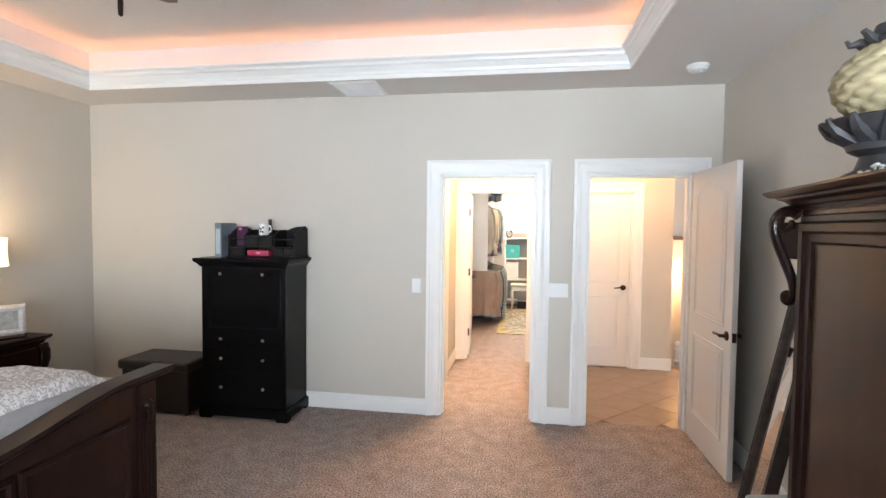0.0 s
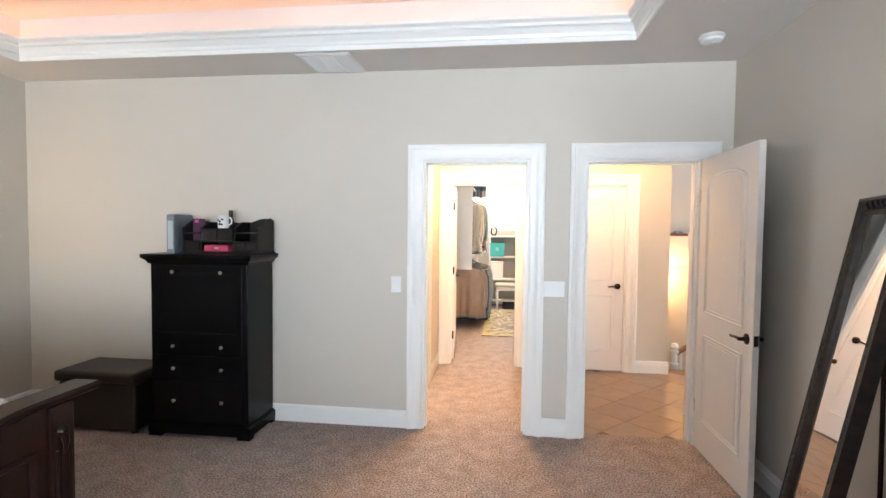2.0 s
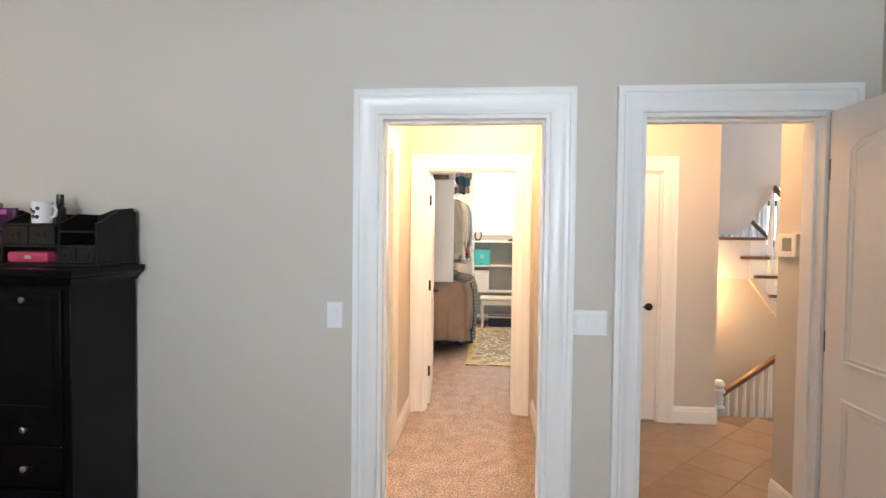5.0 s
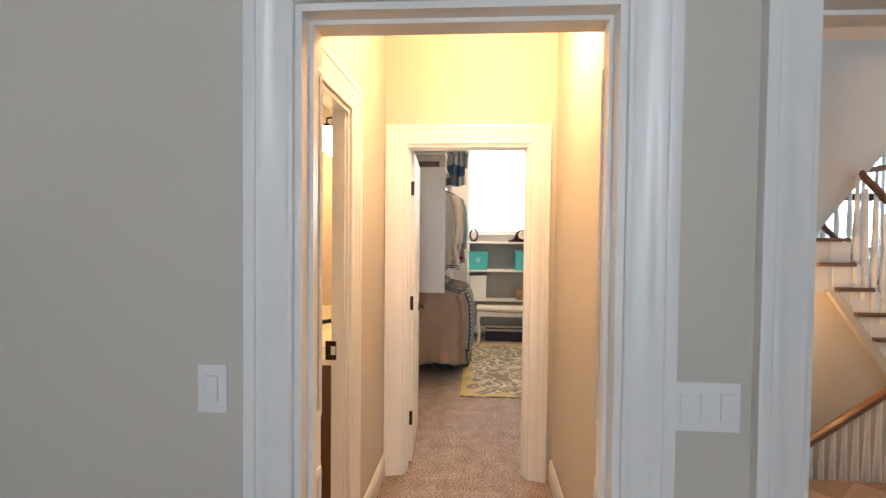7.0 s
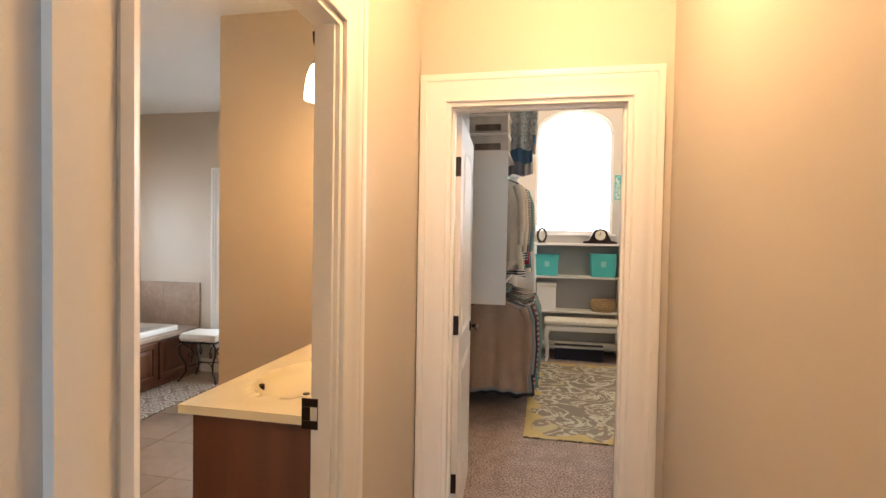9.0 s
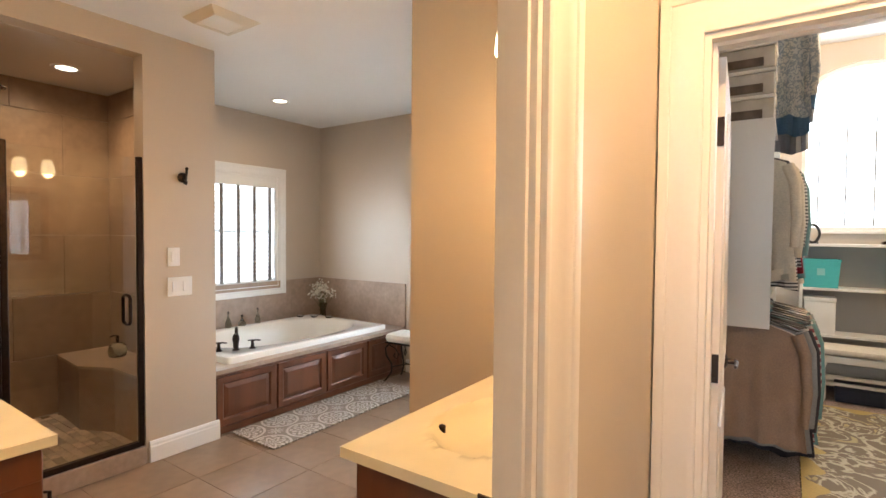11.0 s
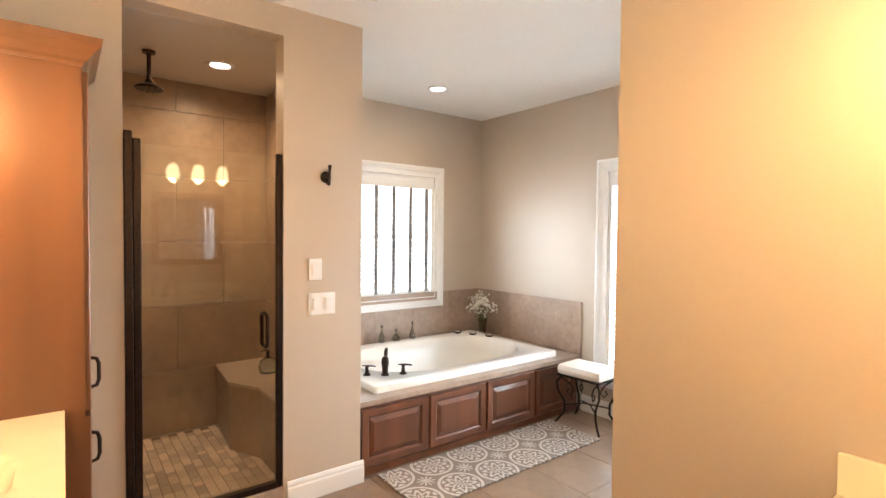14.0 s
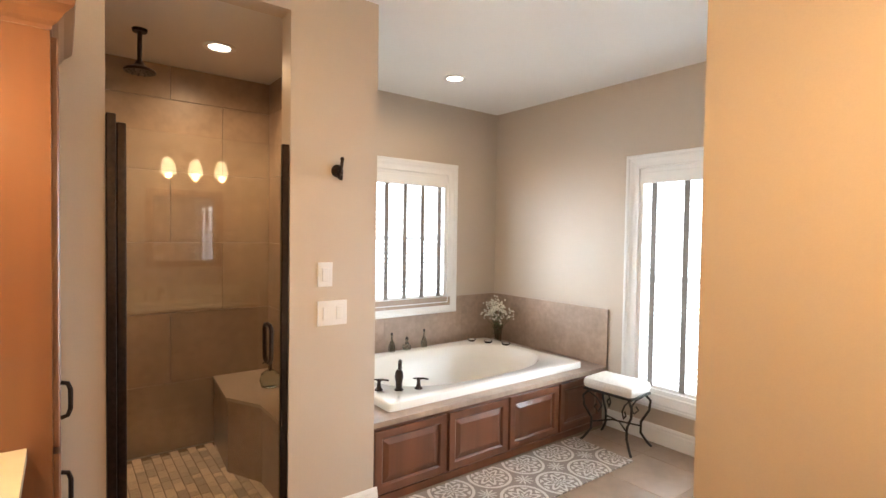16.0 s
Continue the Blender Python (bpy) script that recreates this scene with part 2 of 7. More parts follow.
def jamb_y(name, x0, x1, zt, y0, y1, t=0.018):
    bm = B()
    box(bm, x0 - 0.002, x0 + t, y0, y1, 0, zt)
    box(bm, x1 - t, x1 + 0.002, y0, y1, 0, zt)
    box(bm, x0 + t, x1 - t, y0, y1, zt - t, zt + 0.002)
    ym = y0 + 0.35 * (y1 - y0)
    box(bm, x0 + t, x0 + t + 0.011, ym, ym + 0.035, 0, zt - t)
    box(bm, x1 - t - 0.011, x1 - t, ym, ym + 0.035, 0, zt - t)
    box(bm, x0 + t + 0.011, x1 - t - 0.011, ym, ym + 0.035, zt - t - 0.011, zt - t)
    return structure(name, bm, TRIM, "white painted door jamb", "trim")


def jamb_x(name, y0, y1, zt, x0, x1, t=0.018):
    bm = B()
    box(bm, x0, x1, y0 - 0.002, y0 + t, 0, zt)
    box(bm, x0, x1, y1 - t, y1 + 0.002, 0, zt)
    box(bm, x0, x1, y0 + t, y1 - t, zt - t, zt + 0.002)
    xm = x0 + 0.35 * (x1 - x0)
    box(bm, xm, xm + 0.035, y0 + t, y0 + t + 0.011, 0, zt - t)
    box(bm, xm, xm + 0.035, y1 - t - 0.011, y1 - t, 0, zt - t)
    return structure(name, bm, TRIM, "white painted door jamb", "trim")


BASE = [(0.0, 0.0), (0.017, 0.0), (0.017, 0.095), (0.013, 0.105), (0.013, 0.118), (0.006, 0.132), (0.0, 0.134)]


def baseboard(p, q, n):
    """Along the floor from p to q; n is the way it stands off the wall."""
    bm = B()
    rings = [[bm.verts.new((a[0] + u * n[0], a[1] + u * n[1], h)) for u, h in BASE] for a in (p, q)]
    k = len(BASE)
    for i in range(k):
        bm.faces.new((rings[0][i], rings[0][(i + 1) % k], rings[1][(i + 1) % k], rings[1][i]))
    bm.faces.new(rings[0][::-1])
    bm.faces.new(rings[1])
    return structure("baseboard", bm, TRIM, "white moulded baseboard along the wall", "baseboard")


# ---- large structure ----
# Bedroom x -3.93..1.64, y -3.2..3.86; hall x -0.77..0.355, y 4.02..5.72; closet beyond y 5.84; bath x < -0.89.
H = 2.715


def wall_across_y(name, x0, x1, y0, y1, holes, top=3.1, material=None, base=0.0):
    """A wall with openings (x0, x1, z0, z1) through it."""
    bm = B()
    x = x0
    for a, b, z0, z1 in sorted(holes):
        box(bm, x, a, y0, y1, base, top)
        if z0 > base:
            box(bm, a, b, y0, y1, base, z0)
        box(bm, a, b, y0, y1, z1, top)
        x = b
    box(bm, x, x1, y0, y1, base, top)
    return structure(name, bm, material or PAINT, "greige painted wall", "wall")


def wall_across_x(name, y0, y1, x0, x1, holes, top=3.1, material=None, base=0.0):
    bm = B()
    y = y0
    for a, b, z0, z1 in sorted(holes):
        box(bm, x0, x1, y, a, base, top)
        if z0 > base:
            box(bm, x0, x1, a, b, base, z0)
        box(bm, x0, x1, a, b, z1, top)
        y = b
    box(bm, x0, x1, y, y1, base, top)
    return structure(name, bm, material or PAINT, "greige painted wall", "wall")


structure("floor_carpet", one_box(-4.05, 1.76, -3.35, 3.95, -0.12, 0.0), CARPET, "taupe cut-pile carpet", "floor")
structure("floor_carpet_hall", one_box(-0.74, 0.415, 3.95, 5.78, -0.12, 0.0), CARPET, "taupe cut-pile carpet in the hall", "floor")
structure("floor_carpet_closet", box(one_box(-0.74, 1.6, 5.78, 6.24, -0.12, 0.0), -0.92, 1.6, 6.24, 10.45, -0.12, 0.0), CARPET, "taupe cut-pile carpet in the closet", "floor")
structure("floor_bath_base", one_box(-5.3, -0.74, 3.95, 8.35, -0.12, -0.006), GROUT, "tile bed with grout joints in the bath", "floor")
structure("floor_foyer_base", one_box(0.415, 4.2, 3.95, 5.9, -0.12, -0.006), GROUT, "tile bed with grout joints in the foyer", "floor")

wall_across_y("wall_north", -4.05, 1.76, 3.86, 4.02, [(-0.575, 0.212, 0, 2.045), (0.62, 1.41, 0, 2.045)])
wall_across_x("wall_west", -3.35, 3.86, -4.05, -3.93, [])
wall_across_x("wall_east", -3.35, 3.86, 1.61, 1.76, [])
wall_across_y("wall_south", -3.93, 1.61, -3.32, -3.2, [(-3.15, -1.45, 0.6, 2.3), (-0.55, 1.15, 0.6, 2.3)])
# Hall between bedroom and closet.
wall_across_x("wall_hall_west", 4.02, 5.72, -0.775, -0.70, [(4.12, 4.865, 0, 2.045)])
wall_across_x("wall_hall_east", 4.02, 5.72, 0.335, 0.475, [])
wall_across_y("wall_closet_south", -0.775, 1.6, 5.72, 5.84, [(-0.58, 0.185, 0, 2.045)], top=3.5)
# Closet.
wall_across_x("wall_closet_east", 5.84, 10.45, 1.3, 1.42, [], top=3.5)
structure("wall_closet_return", one_box(0.335, 0.455, 5.84, 6.74, 0.0, 3.35), PAINT, "short greige wall beside the closet door", "wall")
structure("ceiling_closet", one_box(-1.42, 1.42, 5.84, 10.45, 3.35, 3.45), CEIL_W, "white ceiling", "ceiling")
structure("ceiling_hall", one_box(-0.70, 0.335, 4.02, 5.72, H, H + 0.1), CEIL_W, "white ceiling", "ceiling")
# Bath.
wall_across_x("wall_bath_east", 5.84, 6.18, -0.775, -0.70, [], material=PAINT_BATH, top=3.4)
wall_across_y("wall_bath_inner", -2.015, -0.70, 6.18, 6.30, [], material=PAINT_BATH, top=3.4)
wall_across_x("wall_bath_inner_side", 6.30, 8.22, -2.015, -1.895, [], material=PAINT_BATH)
wall_across_y("wall_bath_north", -5.18, -1.895, 8.22, 8.36, [(-3.45, -2.48, 0.36, 2.03)], material=PAINT_BATH)
wall_across_x("wall_bath_west", 3.9, 8.22, -5.18, -5.033, [(6.66, 7.60, 0.89, 2.06)], material=PAINT_BATH)
structure("ceiling_bath", one_box(-5.18, -0.70, 4.02, 8.36, H, H + 0.1), CEIL_W, "white ceiling", "ceiling")
# Shower front wall with the door opening, and the wall between shower and tub.
wall_across_x("wall_shower_front", 4.02, 6.07, -3.79, -3.67, [(4.87, 5.60, 0.0, 2.556)], material=PAINT_BATH, top=H)
wall_across_y("wall_shower_tub", -5.033, -3.79, 5.95, 6.07, [], material=PAINT_BATH, top=H)
wall_across_y("wall_shower_south", -5.033, -3.79, 4.62, 4.74, [], material=PAINT_BATH, top=H)
structure("ceiling_shower", one_box(-5.033, -3.79, 4.74, 5.95, 2.58, 2.68), CEIL, "painted shower ceiling", "ceiling")
# Foyer and stairwell.
wall_across_y("wall_foyer_north", 0.475, 1.775, 5.69, 5.81, [(0.57, 1.335, 0, 2.02)])
wall_across_x("wall_foyer_east", 4.02, 4.49, 1.56, 1.68, [])
structure("ceiling_foyer", one_box(0.475, 4.2, 4.02, 5.95, H, H + 0.1), CEIL, "painted ceiling", "ceiling")
wall_across_x("wall_stair_west", 5.81, 8.2, 1.655, 1.775, [], top=5.0, base=-2.6)
wall_across_y("wall_stair_north", 1.65, 5.4, 8.2, 8.32, [(3.45, 4.75, 1.32, 2.75)], top=5.0, base=-2.6, material=PAINT_STAIR)
# East opening is unseen, added to admit the daylight fill.
wall_across_x("wall_stair_east", 3.9, 8.2, 5.2, 5.32, [(4.4, 5.8, 0.5, 2.5)], top=5.0, base=-2.6)
wall_across_y("wall_foyer_south", 1.68, 5.2, 3.9, 4.02, [], top=5.0)
structure("ceiling_stair", one_box(1.65, 5.4, 5.95, 8.3, 4.9, 5.0), CEIL_W, "white ceiling high over the stairs", "ceiling")
structure("floor_basement", one_box(1.65, 5.4, 5.9, 8.3, -2.7, -2.6), CARPET, "carpet at the foot of the basement stairs", "floor")

# Bedroom ceiling: a soffit round a raised tray, x -3.48..0.84, y -2.75..3.40.
bm = B()
TX0, TX1, TY0, TY1 = -3.48, 0.84, -2.75, 3.40
for a in ((-3.93, 1.61, TY1, 3.86), (-3.93, 1.61, -3.2, TY0), (-3.93, TX0, TY0, TY1), (TX1, 1.61, TY0, TY1)):
    box(bm, *a, H, H + 0.06)
C = 0.10
for a in ((TX0 - C - 0.05, TX1 + C + 0.05, TY1 + C, TY1 + C + 0.05), (TX0 - C - 0.05, TX1 + C + 0.05, TY0 - C - 0.05, TY0 - C),
          (TX0 - C - 0.05, TX0 - C, TY0 - C, TY1 + C), (TX1 + C, TX1 + C + 0.05, TY0 - C, TY1 + C)):
    box(bm, *a, H + 0.06, 3.06)
box(bm, TX0 - C - 0.05, TX1 + C + 0.05, TY0 - C - 0.05, TY1 + C + 0.05, 3.06, 3.12)
structure("ceiling", bm, CEIL, "painted tray ceiling with a lit cove", "ceiling")
CROWN = [(-0.001, -0.003), (-0.014, -0.003), (-0.014, 0.026), (-0.02, 0.034), (-0.024, 0.05), (-0.044, 0.085), (-0.057, 0.092), (-0.06, 0.11), (-0.079, 0.125), (-0.081, 0.142), (-0.001, 0.142)]
loop = [(TX0, TY0, H), (TX1, TY0, H), (TX1, TY1, H), (TX0, TY1, H)]
structure("crown_moulding", sweep(B(), loop, [(-1, -1, 0), (1, -1, 0), (1, 1, 0), (-1, 1, 0)], (0, 0, 1), CROWN, closed=True), TRIM, "white crown moulding round the tray", "trim")
rope = B()
box(rope, TX0 - 0.06, TX1 + 0.06, TY1 + 0.055, TY1 + 0.07, H + 0.065, H + 0.08)
box(rope, TX0 - 0.07, TX0 - 0.055, TY0, TY1 + 0.05, H + 0.065, H + 0.08)
box(rope, TX1 + 0.055, TX1 + 0.07, TY0, TY1 + 0.05, H + 0.065, H + 0.08)
box(rope, TX0 - 0.06, TX1 + 0.06, TY0 - 0.07, TY0 - 0.055, H + 0.065, H + 0.08)
tagged(part("rope_light", rope, ROPE), "glowing orange rope light in the ceiling cove", "lamp")

# Casings, jambs and baseboards.
for out, y in ((-1, 3.86), (1, 4.02)):
    casing_y("trim_door_casing", -0.575, 0.212, 2.045, y, out)
    casing_y("trim_door_casing", 0.62, 1.41, 2.045, y, out)
casing_y("trim_door_casing", -0.58, 0.185, 2.045, 5.72, -1)
casing_y("trim_door_casing", -0.58, 0.185, 2.045, 5.84, 1)
casing_x("trim_door_casing", 4.12, 4.865, 2.045, -0.70, 1)
casing_y("trim_door_casing", 0.57, 1.335, 2.02, 5.69, -1)
jamb_y("trim_jamb", -0.575, 0.212, 2.045, 3.862, 4.018)
jamb_y("trim_jamb", 0.62, 1.41, 2.045, 3.862, 4.018)
jamb_y("trim_jamb", -0.58, 0.185, 2.045, 5.722, 5.838)
jamb_x("trim_jamb", 4.12, 4.865, 2.045, -0.774, -0.701)
jamb_y("trim_jamb", 0.57, 1.335, 2.02, 5.692, 5.808)
for p, q, n in (((-3.93, 3.86), (-0.69, 3.86), (0, -1)), ((0.327, 3.86), (0.505, 3.86), (0, -1)), ((1.525, 3.86), (1.61, 3.86), (0, -1)),
                ((1.61, -3.2), (1.61, 3.86), (-1, 0)), ((-3.93, -3.2), (-3.93, 3.86), (1, 0)), ((-3.93, -3.2), (1.61, -3.2), (0, 1)),
                ((-0.70, 4.98), (-0.70, 5.72), (1, 0)), ((0.335, 4.02), (0.335, 5.72), (-1, 0)),
                ((1.3, 5.84), (1.3, 10.3), (-1, 0)),
                ((-3.67, 5.62), (-3.67, 6.09), (1, 0)), ((-3.68, 8.22), (-2.015, 8.22), (0, -1)), ((-2.015, 6.18), (-1.40, 6.18), (0, -1)), ((-2.015, 6.18), (-2.015, 8.22), (-1, 0)),
                ((1.45, 5.69), (1.792, 5.69), (0, -1)), ((1.775, 5.69), (1.775, 5.9), (1, 0)), ((1.56, 4.135), (1.56, 4.49), (-1, 0))):
    baseboard(p, q, n)

# Windows: frame, pane, blind with slats and cloth tapes.


def window_on_y(name, x0, x1, z0, z1, y, out, tapes=4):
    """In a wall across y whose room face is y; out is the way to the outside."""
    w = thing(name, "white cased window with white slatted blinds and grey tapes", "window", kind="structure")
    bm = sweep(B(), [(x0, y, z0), (x0, y, z1), (x1, y, z1), (x1, y, z0)], [(-1, 0, -1), (-1, 0, 1), (1, 0, 1), (1, 0, -1)], (0, -out, 0), [(u * 0.9, v) for u, v in CASING], closed=True)
    part("window_casing", bm, TRIM, w)
    bm = B()
    box(bm, x0, x0 + 0.03, y, y + out * 0.13, z0, z1)
    box(bm, x1 - 0.03, x1, y, y + out * 0.13, z0, z1)
    box(bm, x0 + 0.03, x1 - 0.03, y, y + out * 0.13, z1 - 0.03, z1)
    box(bm, x0 + 0.03, x1 - 0.03, y, y + out * 0.13, z0, z0 + 0.03)
    zm = (z0 + z1) / 2
    box(bm, x0 + 0.03, x1 - 0.03, y + out * 0.085, y + out * 0.115, zm - 0.02, zm + 0.02)
    part("window_frame", bm, TRIM, w)
    p = part("pane", one_box(x0 + 0.03, x1 - 0.03, y + out * 0.098, y + out * 0.102, z0 + 0.03, z1 - 0.03), WGLASS, w)
    p.visible_shadow = False
    part("valance", one_box(x0 + 0.032, x1 - 0.032, y - out * 0.012, y + out * 0.045, z1 - 0.115, z1 - 0.032, bev=0.004), BLIND, w, "white blind valance")
    n = int((z1 - z0 - 0.2) / 0.042)
    me = None
    for i in range(n):
        zc = z0 + 0.07 + i * 0.042
        if me is None:
            bm = prism(B(), [(-0.024, -0.005), (0, 0.0), (0.024, 0.004), (0.024, 0.006), (0, 0.003), (-0.024, -0.002)], "x", x0 + 0.036, x1 - 0.036)
            ob = part("slat", bm, BLIND, w)
            me = ob.data
        else:
            ob = new("slat", me)
            ob.parent = w
        ob.location = (0, y + out * 0.028, zc)
    part("bottom_rail", one_box(x0 + 0.036, x1 - 0.036, y + out * 0.008, y + out * 0.05, z0 + 0.035, z0 + 0.058, bev=0.003), BLIND, w, "white blind bottom rail")
    for i in range(tapes):
        xc = x0 + (x1 - x0) * (i + 0.5) / tapes
        part("tape", one_box(xc - 0.021, xc + 0.021, y - 0.005 if out > 0 else y + 0.003, y - 0.003 if out > 0 else y + 0.005, z0 + 0.05, z1 - 0.11), TAPE, w, "grey cloth blind tape")
    return w


def window_on_x(name, y0, y1, z0, z1, x, tapes=4):
    w = window_on_y(name, y0, y1, z0, z1, 0.0, 1, tapes=tapes)
    w.matrix_world = pose(x, 0, 0, 0, 0, 90)
    return w


window_on_y("window_1", -3.45, -2.48, 0.36, 2.03, 8.22, 1, tapes=4)
window_on_x("window_2", 6.66, 7.60, 0.89, 2.06, -5.033, tapes=5)
window_on_y("window_3", -3.15, -1.45, 0.6, 2.3, -3.2, -1)
window_on_y("window_4", -0.55, 1.15, 0.6, 2.3, -3.2, -1)

# ---- lamps that the place has ----


def can_light(x, y, z, watts, colour=SOFT, r=0.075):
    t = thing("recessed_light", "lit round recessed light with a white ring in the ceiling", "ceiling light", (x, y, z), group="recessed ceiling lights")
    part("trim_ring", lathe(B(), [(r * 0.82, 0.004), (r * 0.84, -0.006), (r * 1.12, -0.008), (r * 1.22, -0.002), (r * 1.22, 0.004)], seg=28), PLATE, t, "white ring")
    part("lens", lathe(B(), [(r * 0.8, 0.002), (r * 0.8, -0.001), (0.01, -0.004)], seg=24), CANGLOW, t, "glowing lens")
    lamp = new("can_lamp", bpy.data.lights.new("can_lamp", "SPOT"))
    lamp.data.energy, lamp.data.color, lamp.data.spot_size, lamp.data.spot_blend, lamp.data.shadow_soft_size = watts, colour, radians(168), 1.0, 0.06
    lamp.matrix_world = look((x, y, z - 0.03), (x, y, 0))
    return t


def dome_light(x, y, z, watts, colour):
    t = thing("flush_ceiling_light", "lit frosted glass dome light on the ceiling", "ceiling light", (x, y, z), group="dome ceiling lights")
    smooth(part("pan", lathe(B(), [(0.14, 0.0), (0.145, -0.012), (0.135, -0.024)], seg=28), BRONZE, t, "dark bronze pan"))
    smooth(part("dome", lathe(B(), [(0.13, -0.024), (0.125, -0.045), (0.09, -0.07), (0.04, -0.082), (0.001, -0.085)], seg=28), SHADE, t, "glowing frosted glass dome"))
    point_lamp("dome_lamp", (x, y, z - 0.15), watts, colour, 0.10)
    return t


can_light(-4.38, 7.15, H, 45)
can_light(-4.47, 5.47, 2.58, 105)
dome_light(-0.05, 4.85, H, 178, (1.0, 0.57, 0.265))
dome_light(1.05, 4.9, H, 78, (1.0, 0.56, 0.28))
dome_light(0.35, 8.5, 3.35, 250, SOFT)
point_lamp("basement_lamp", (1.92, 6.27, 1.0), 30, WARM, 0.05)

# ---- doors ----


def panel_ring(bm, pts, y, out):
    """Moulding round a door panel on the face y."""
    n = len(pts)
    dirs = []
    c = Vector((sum(p[0] for p in pts) / n, sum(p[1] for p in pts) / n))
    for i in range(n):
        a, b, d = Vector(pts[i - 1]), Vector(pts[i]), Vector(pts[(i + 1) % n])
        e1, e2 = (b - a).normalized(), (d - b).normalized()
        n1, n2 = Vector((e1.y, -e1.x)), Vector((e2.y, -e2.x))
        u = (n1 + n2) / max(0.3, 1 + n1.dot(n2))
        if u.dot(b - c) < 0:
            u = -u
        dirs.append((u.x, 0, u.y))
    sweep(bm, [(p[0], y, p[1]) for p in pts], dirs, (0, out, 0), [(-0.022, -0.001), (-0.022, 0.003), (-0.014, 0.0045), (-0.006, 0.001), (0.003, 0.007), (0.010, 0.005), (0.012, -0.001)], closed=True)


def door_leaf(name, w, h, label, at, rz, hinges=True):
    d = tagged(thing(name, label, "door", at, rz), kind="structure")
    part("leaf", one_box(0.003, w, -0.0175, 0.0175, 0.012, h, bev=0.002), DOORP, d)
    m = 0.125
    top = [(m, 0.99), (w - m, 0.99), (w - m, h - 0.20)]
    for i in range(1, 12):
        a = math.pi * i / 12
        top.append((w / 2 + (w / 2 - m) * math.cos(a), h - 0.20 + 0.075 * math.sin(a)))
    top.append((m, h - 0.20))
    low = [(m, 0.235), (w - m, 0.235), (w - m, 0.82), (m, 0.82)]
    for face in (-1, 1):
        for outline, nm in ((top, "upper_panel"), (low, "lower_panel")):
            bm = B()
            panel_ring(bm, outline, face * 0.0175, face)
            c = Vector((w / 2, sum(p[1] for p in outline) / len(outline)))
            inner = [((p[0] - c.x) * 0.80 + c.x, (p[1] - c.y) * 0.90 + c.y) for p in outline]
            prism(bm, inner, "y", face * 0.0170, face * 0.0205)
            part(nm, bm, DOORP, d)
        bm = B()
        lathe(bm, [(0.001, 0.0), (0.031, 0.0), (0.031, 0.006), (0.022, 0.011), (0.012, 0.013), (0.011, 0.05), (0.001, 0.052)], m=Matrix.Rotation(radians(-90 * face), 4, "X"), at=(w - 0.065, face * 0.0175, 0.93))
        tube(bm, [(w - 0.062, face * 0.062, 0.93), (w - 0.09, face * 0.064, 0.935), (w - 0.125, face * 0.064, 0.932), (w - 0.155, face * 0.062, 0.926), (w - 0.172, face * 0.060, 0.932)], 0.009, r_end=0.006)
        smooth(part("lever_handle", bm, BRONZE, d, "dark bronze lever handle"))
    part("latch_plate", one_box(w, w + 0.0015, -0.0125, 0.0125, 0.90, 0.96), BRONZE, d, "dark bronze latch plate")
    if hinges:
        for z in (0.30, 1.05, 1.79):
            bm = one_box(-0.004, 0.0005, -0.016, 0.0165, z - 0.045, z + 0.045)
            cyl(bm, (-0.003, 0.022, z - 0.05), (-0.003, 0.022, z + 0.05), 0.007, seg=10)
            part("hinge", bm, BRONZE, d, "dark bronze hinge")
    return d


# Open bedroom entry door, swung 90 degrees into the room.
door_leaf("door_1", 0.775, 2.038, "open white two-panel arched door with bronze lever", (1.413, 3.835, 0), -89)
# Closet door, swung back into the closet.
door_leaf("door_2", 0.745, 2.02, "open white two-panel closet door with bronze hinges", (-0.556, 5.875, 0), 94)
# Closed door across the foyer.
door_leaf("door_3", 0.74, 2.0, "closed white two-panel arched door with bronze lever", (0.575, 5.72, 0), 0)
# Panelled reveals of the double opening into the hall.
for s, x in ((1, -0.557), (-1, 0.194)):
    bm = B()
    for z0, z1 in ((0.24, 0.84), (1.0, 1.92)):
        y0, y1 = 3.93, 4.002
        sweep(bm, [(x, y0, z0), (x, y0, z1), (x, y1, z1), (x, y1, z0)], [(0, -1, -1), (0, -1, 1), (0, 1, 1), (0, 1, -1)], (s, 0, 0), [(-0.012, 0), (-0.012, 0.004), (0.0, 0.008), (0.010, 0.004), (0.012, 0)], closed=True)
    structure("trim_reveal_panel", bm, TRIM, "white panel moulding in the door reveal", "trim")
# Strike plate of the bath opening.
structure("trim_strike_plate", box(box(box(box(B(), -0.800, -0.735, 4.8425, 4.8468, 0.93, 0.953), -0.800, -0.735, 4.8425, 4.8468, 0.992, 1.015), -0.800, -0.776, 4.8425, 4.8468, 0.954, 0.991), -0.754, -0.735, 4.8425, 4.8468, 0.954, 0.991), BRONZE, "dark bronze strike plate on the jamb", "hardware")

# ---- bedroom ----


def switch_plate(name, gangs, at, rz, w, h, label):
    """On a wall facing -y before turning."""
    t = thing(name, label, "switch", at, rz)
    part("plate", one_box(-w / 2, w / 2, -0.006, 0, -h / 2, h / 2, bev=0.002), PLATE, t)
    for i in range(gangs):
        xc = (i - (gangs - 1) / 2) * w / gangs * 0.9
        part("rocker", one_box(xc - 0.016, xc + 0.016, -0.0105, -0.005, -0.033, 0.033, bev=0.002), PLATE, t)
    return t


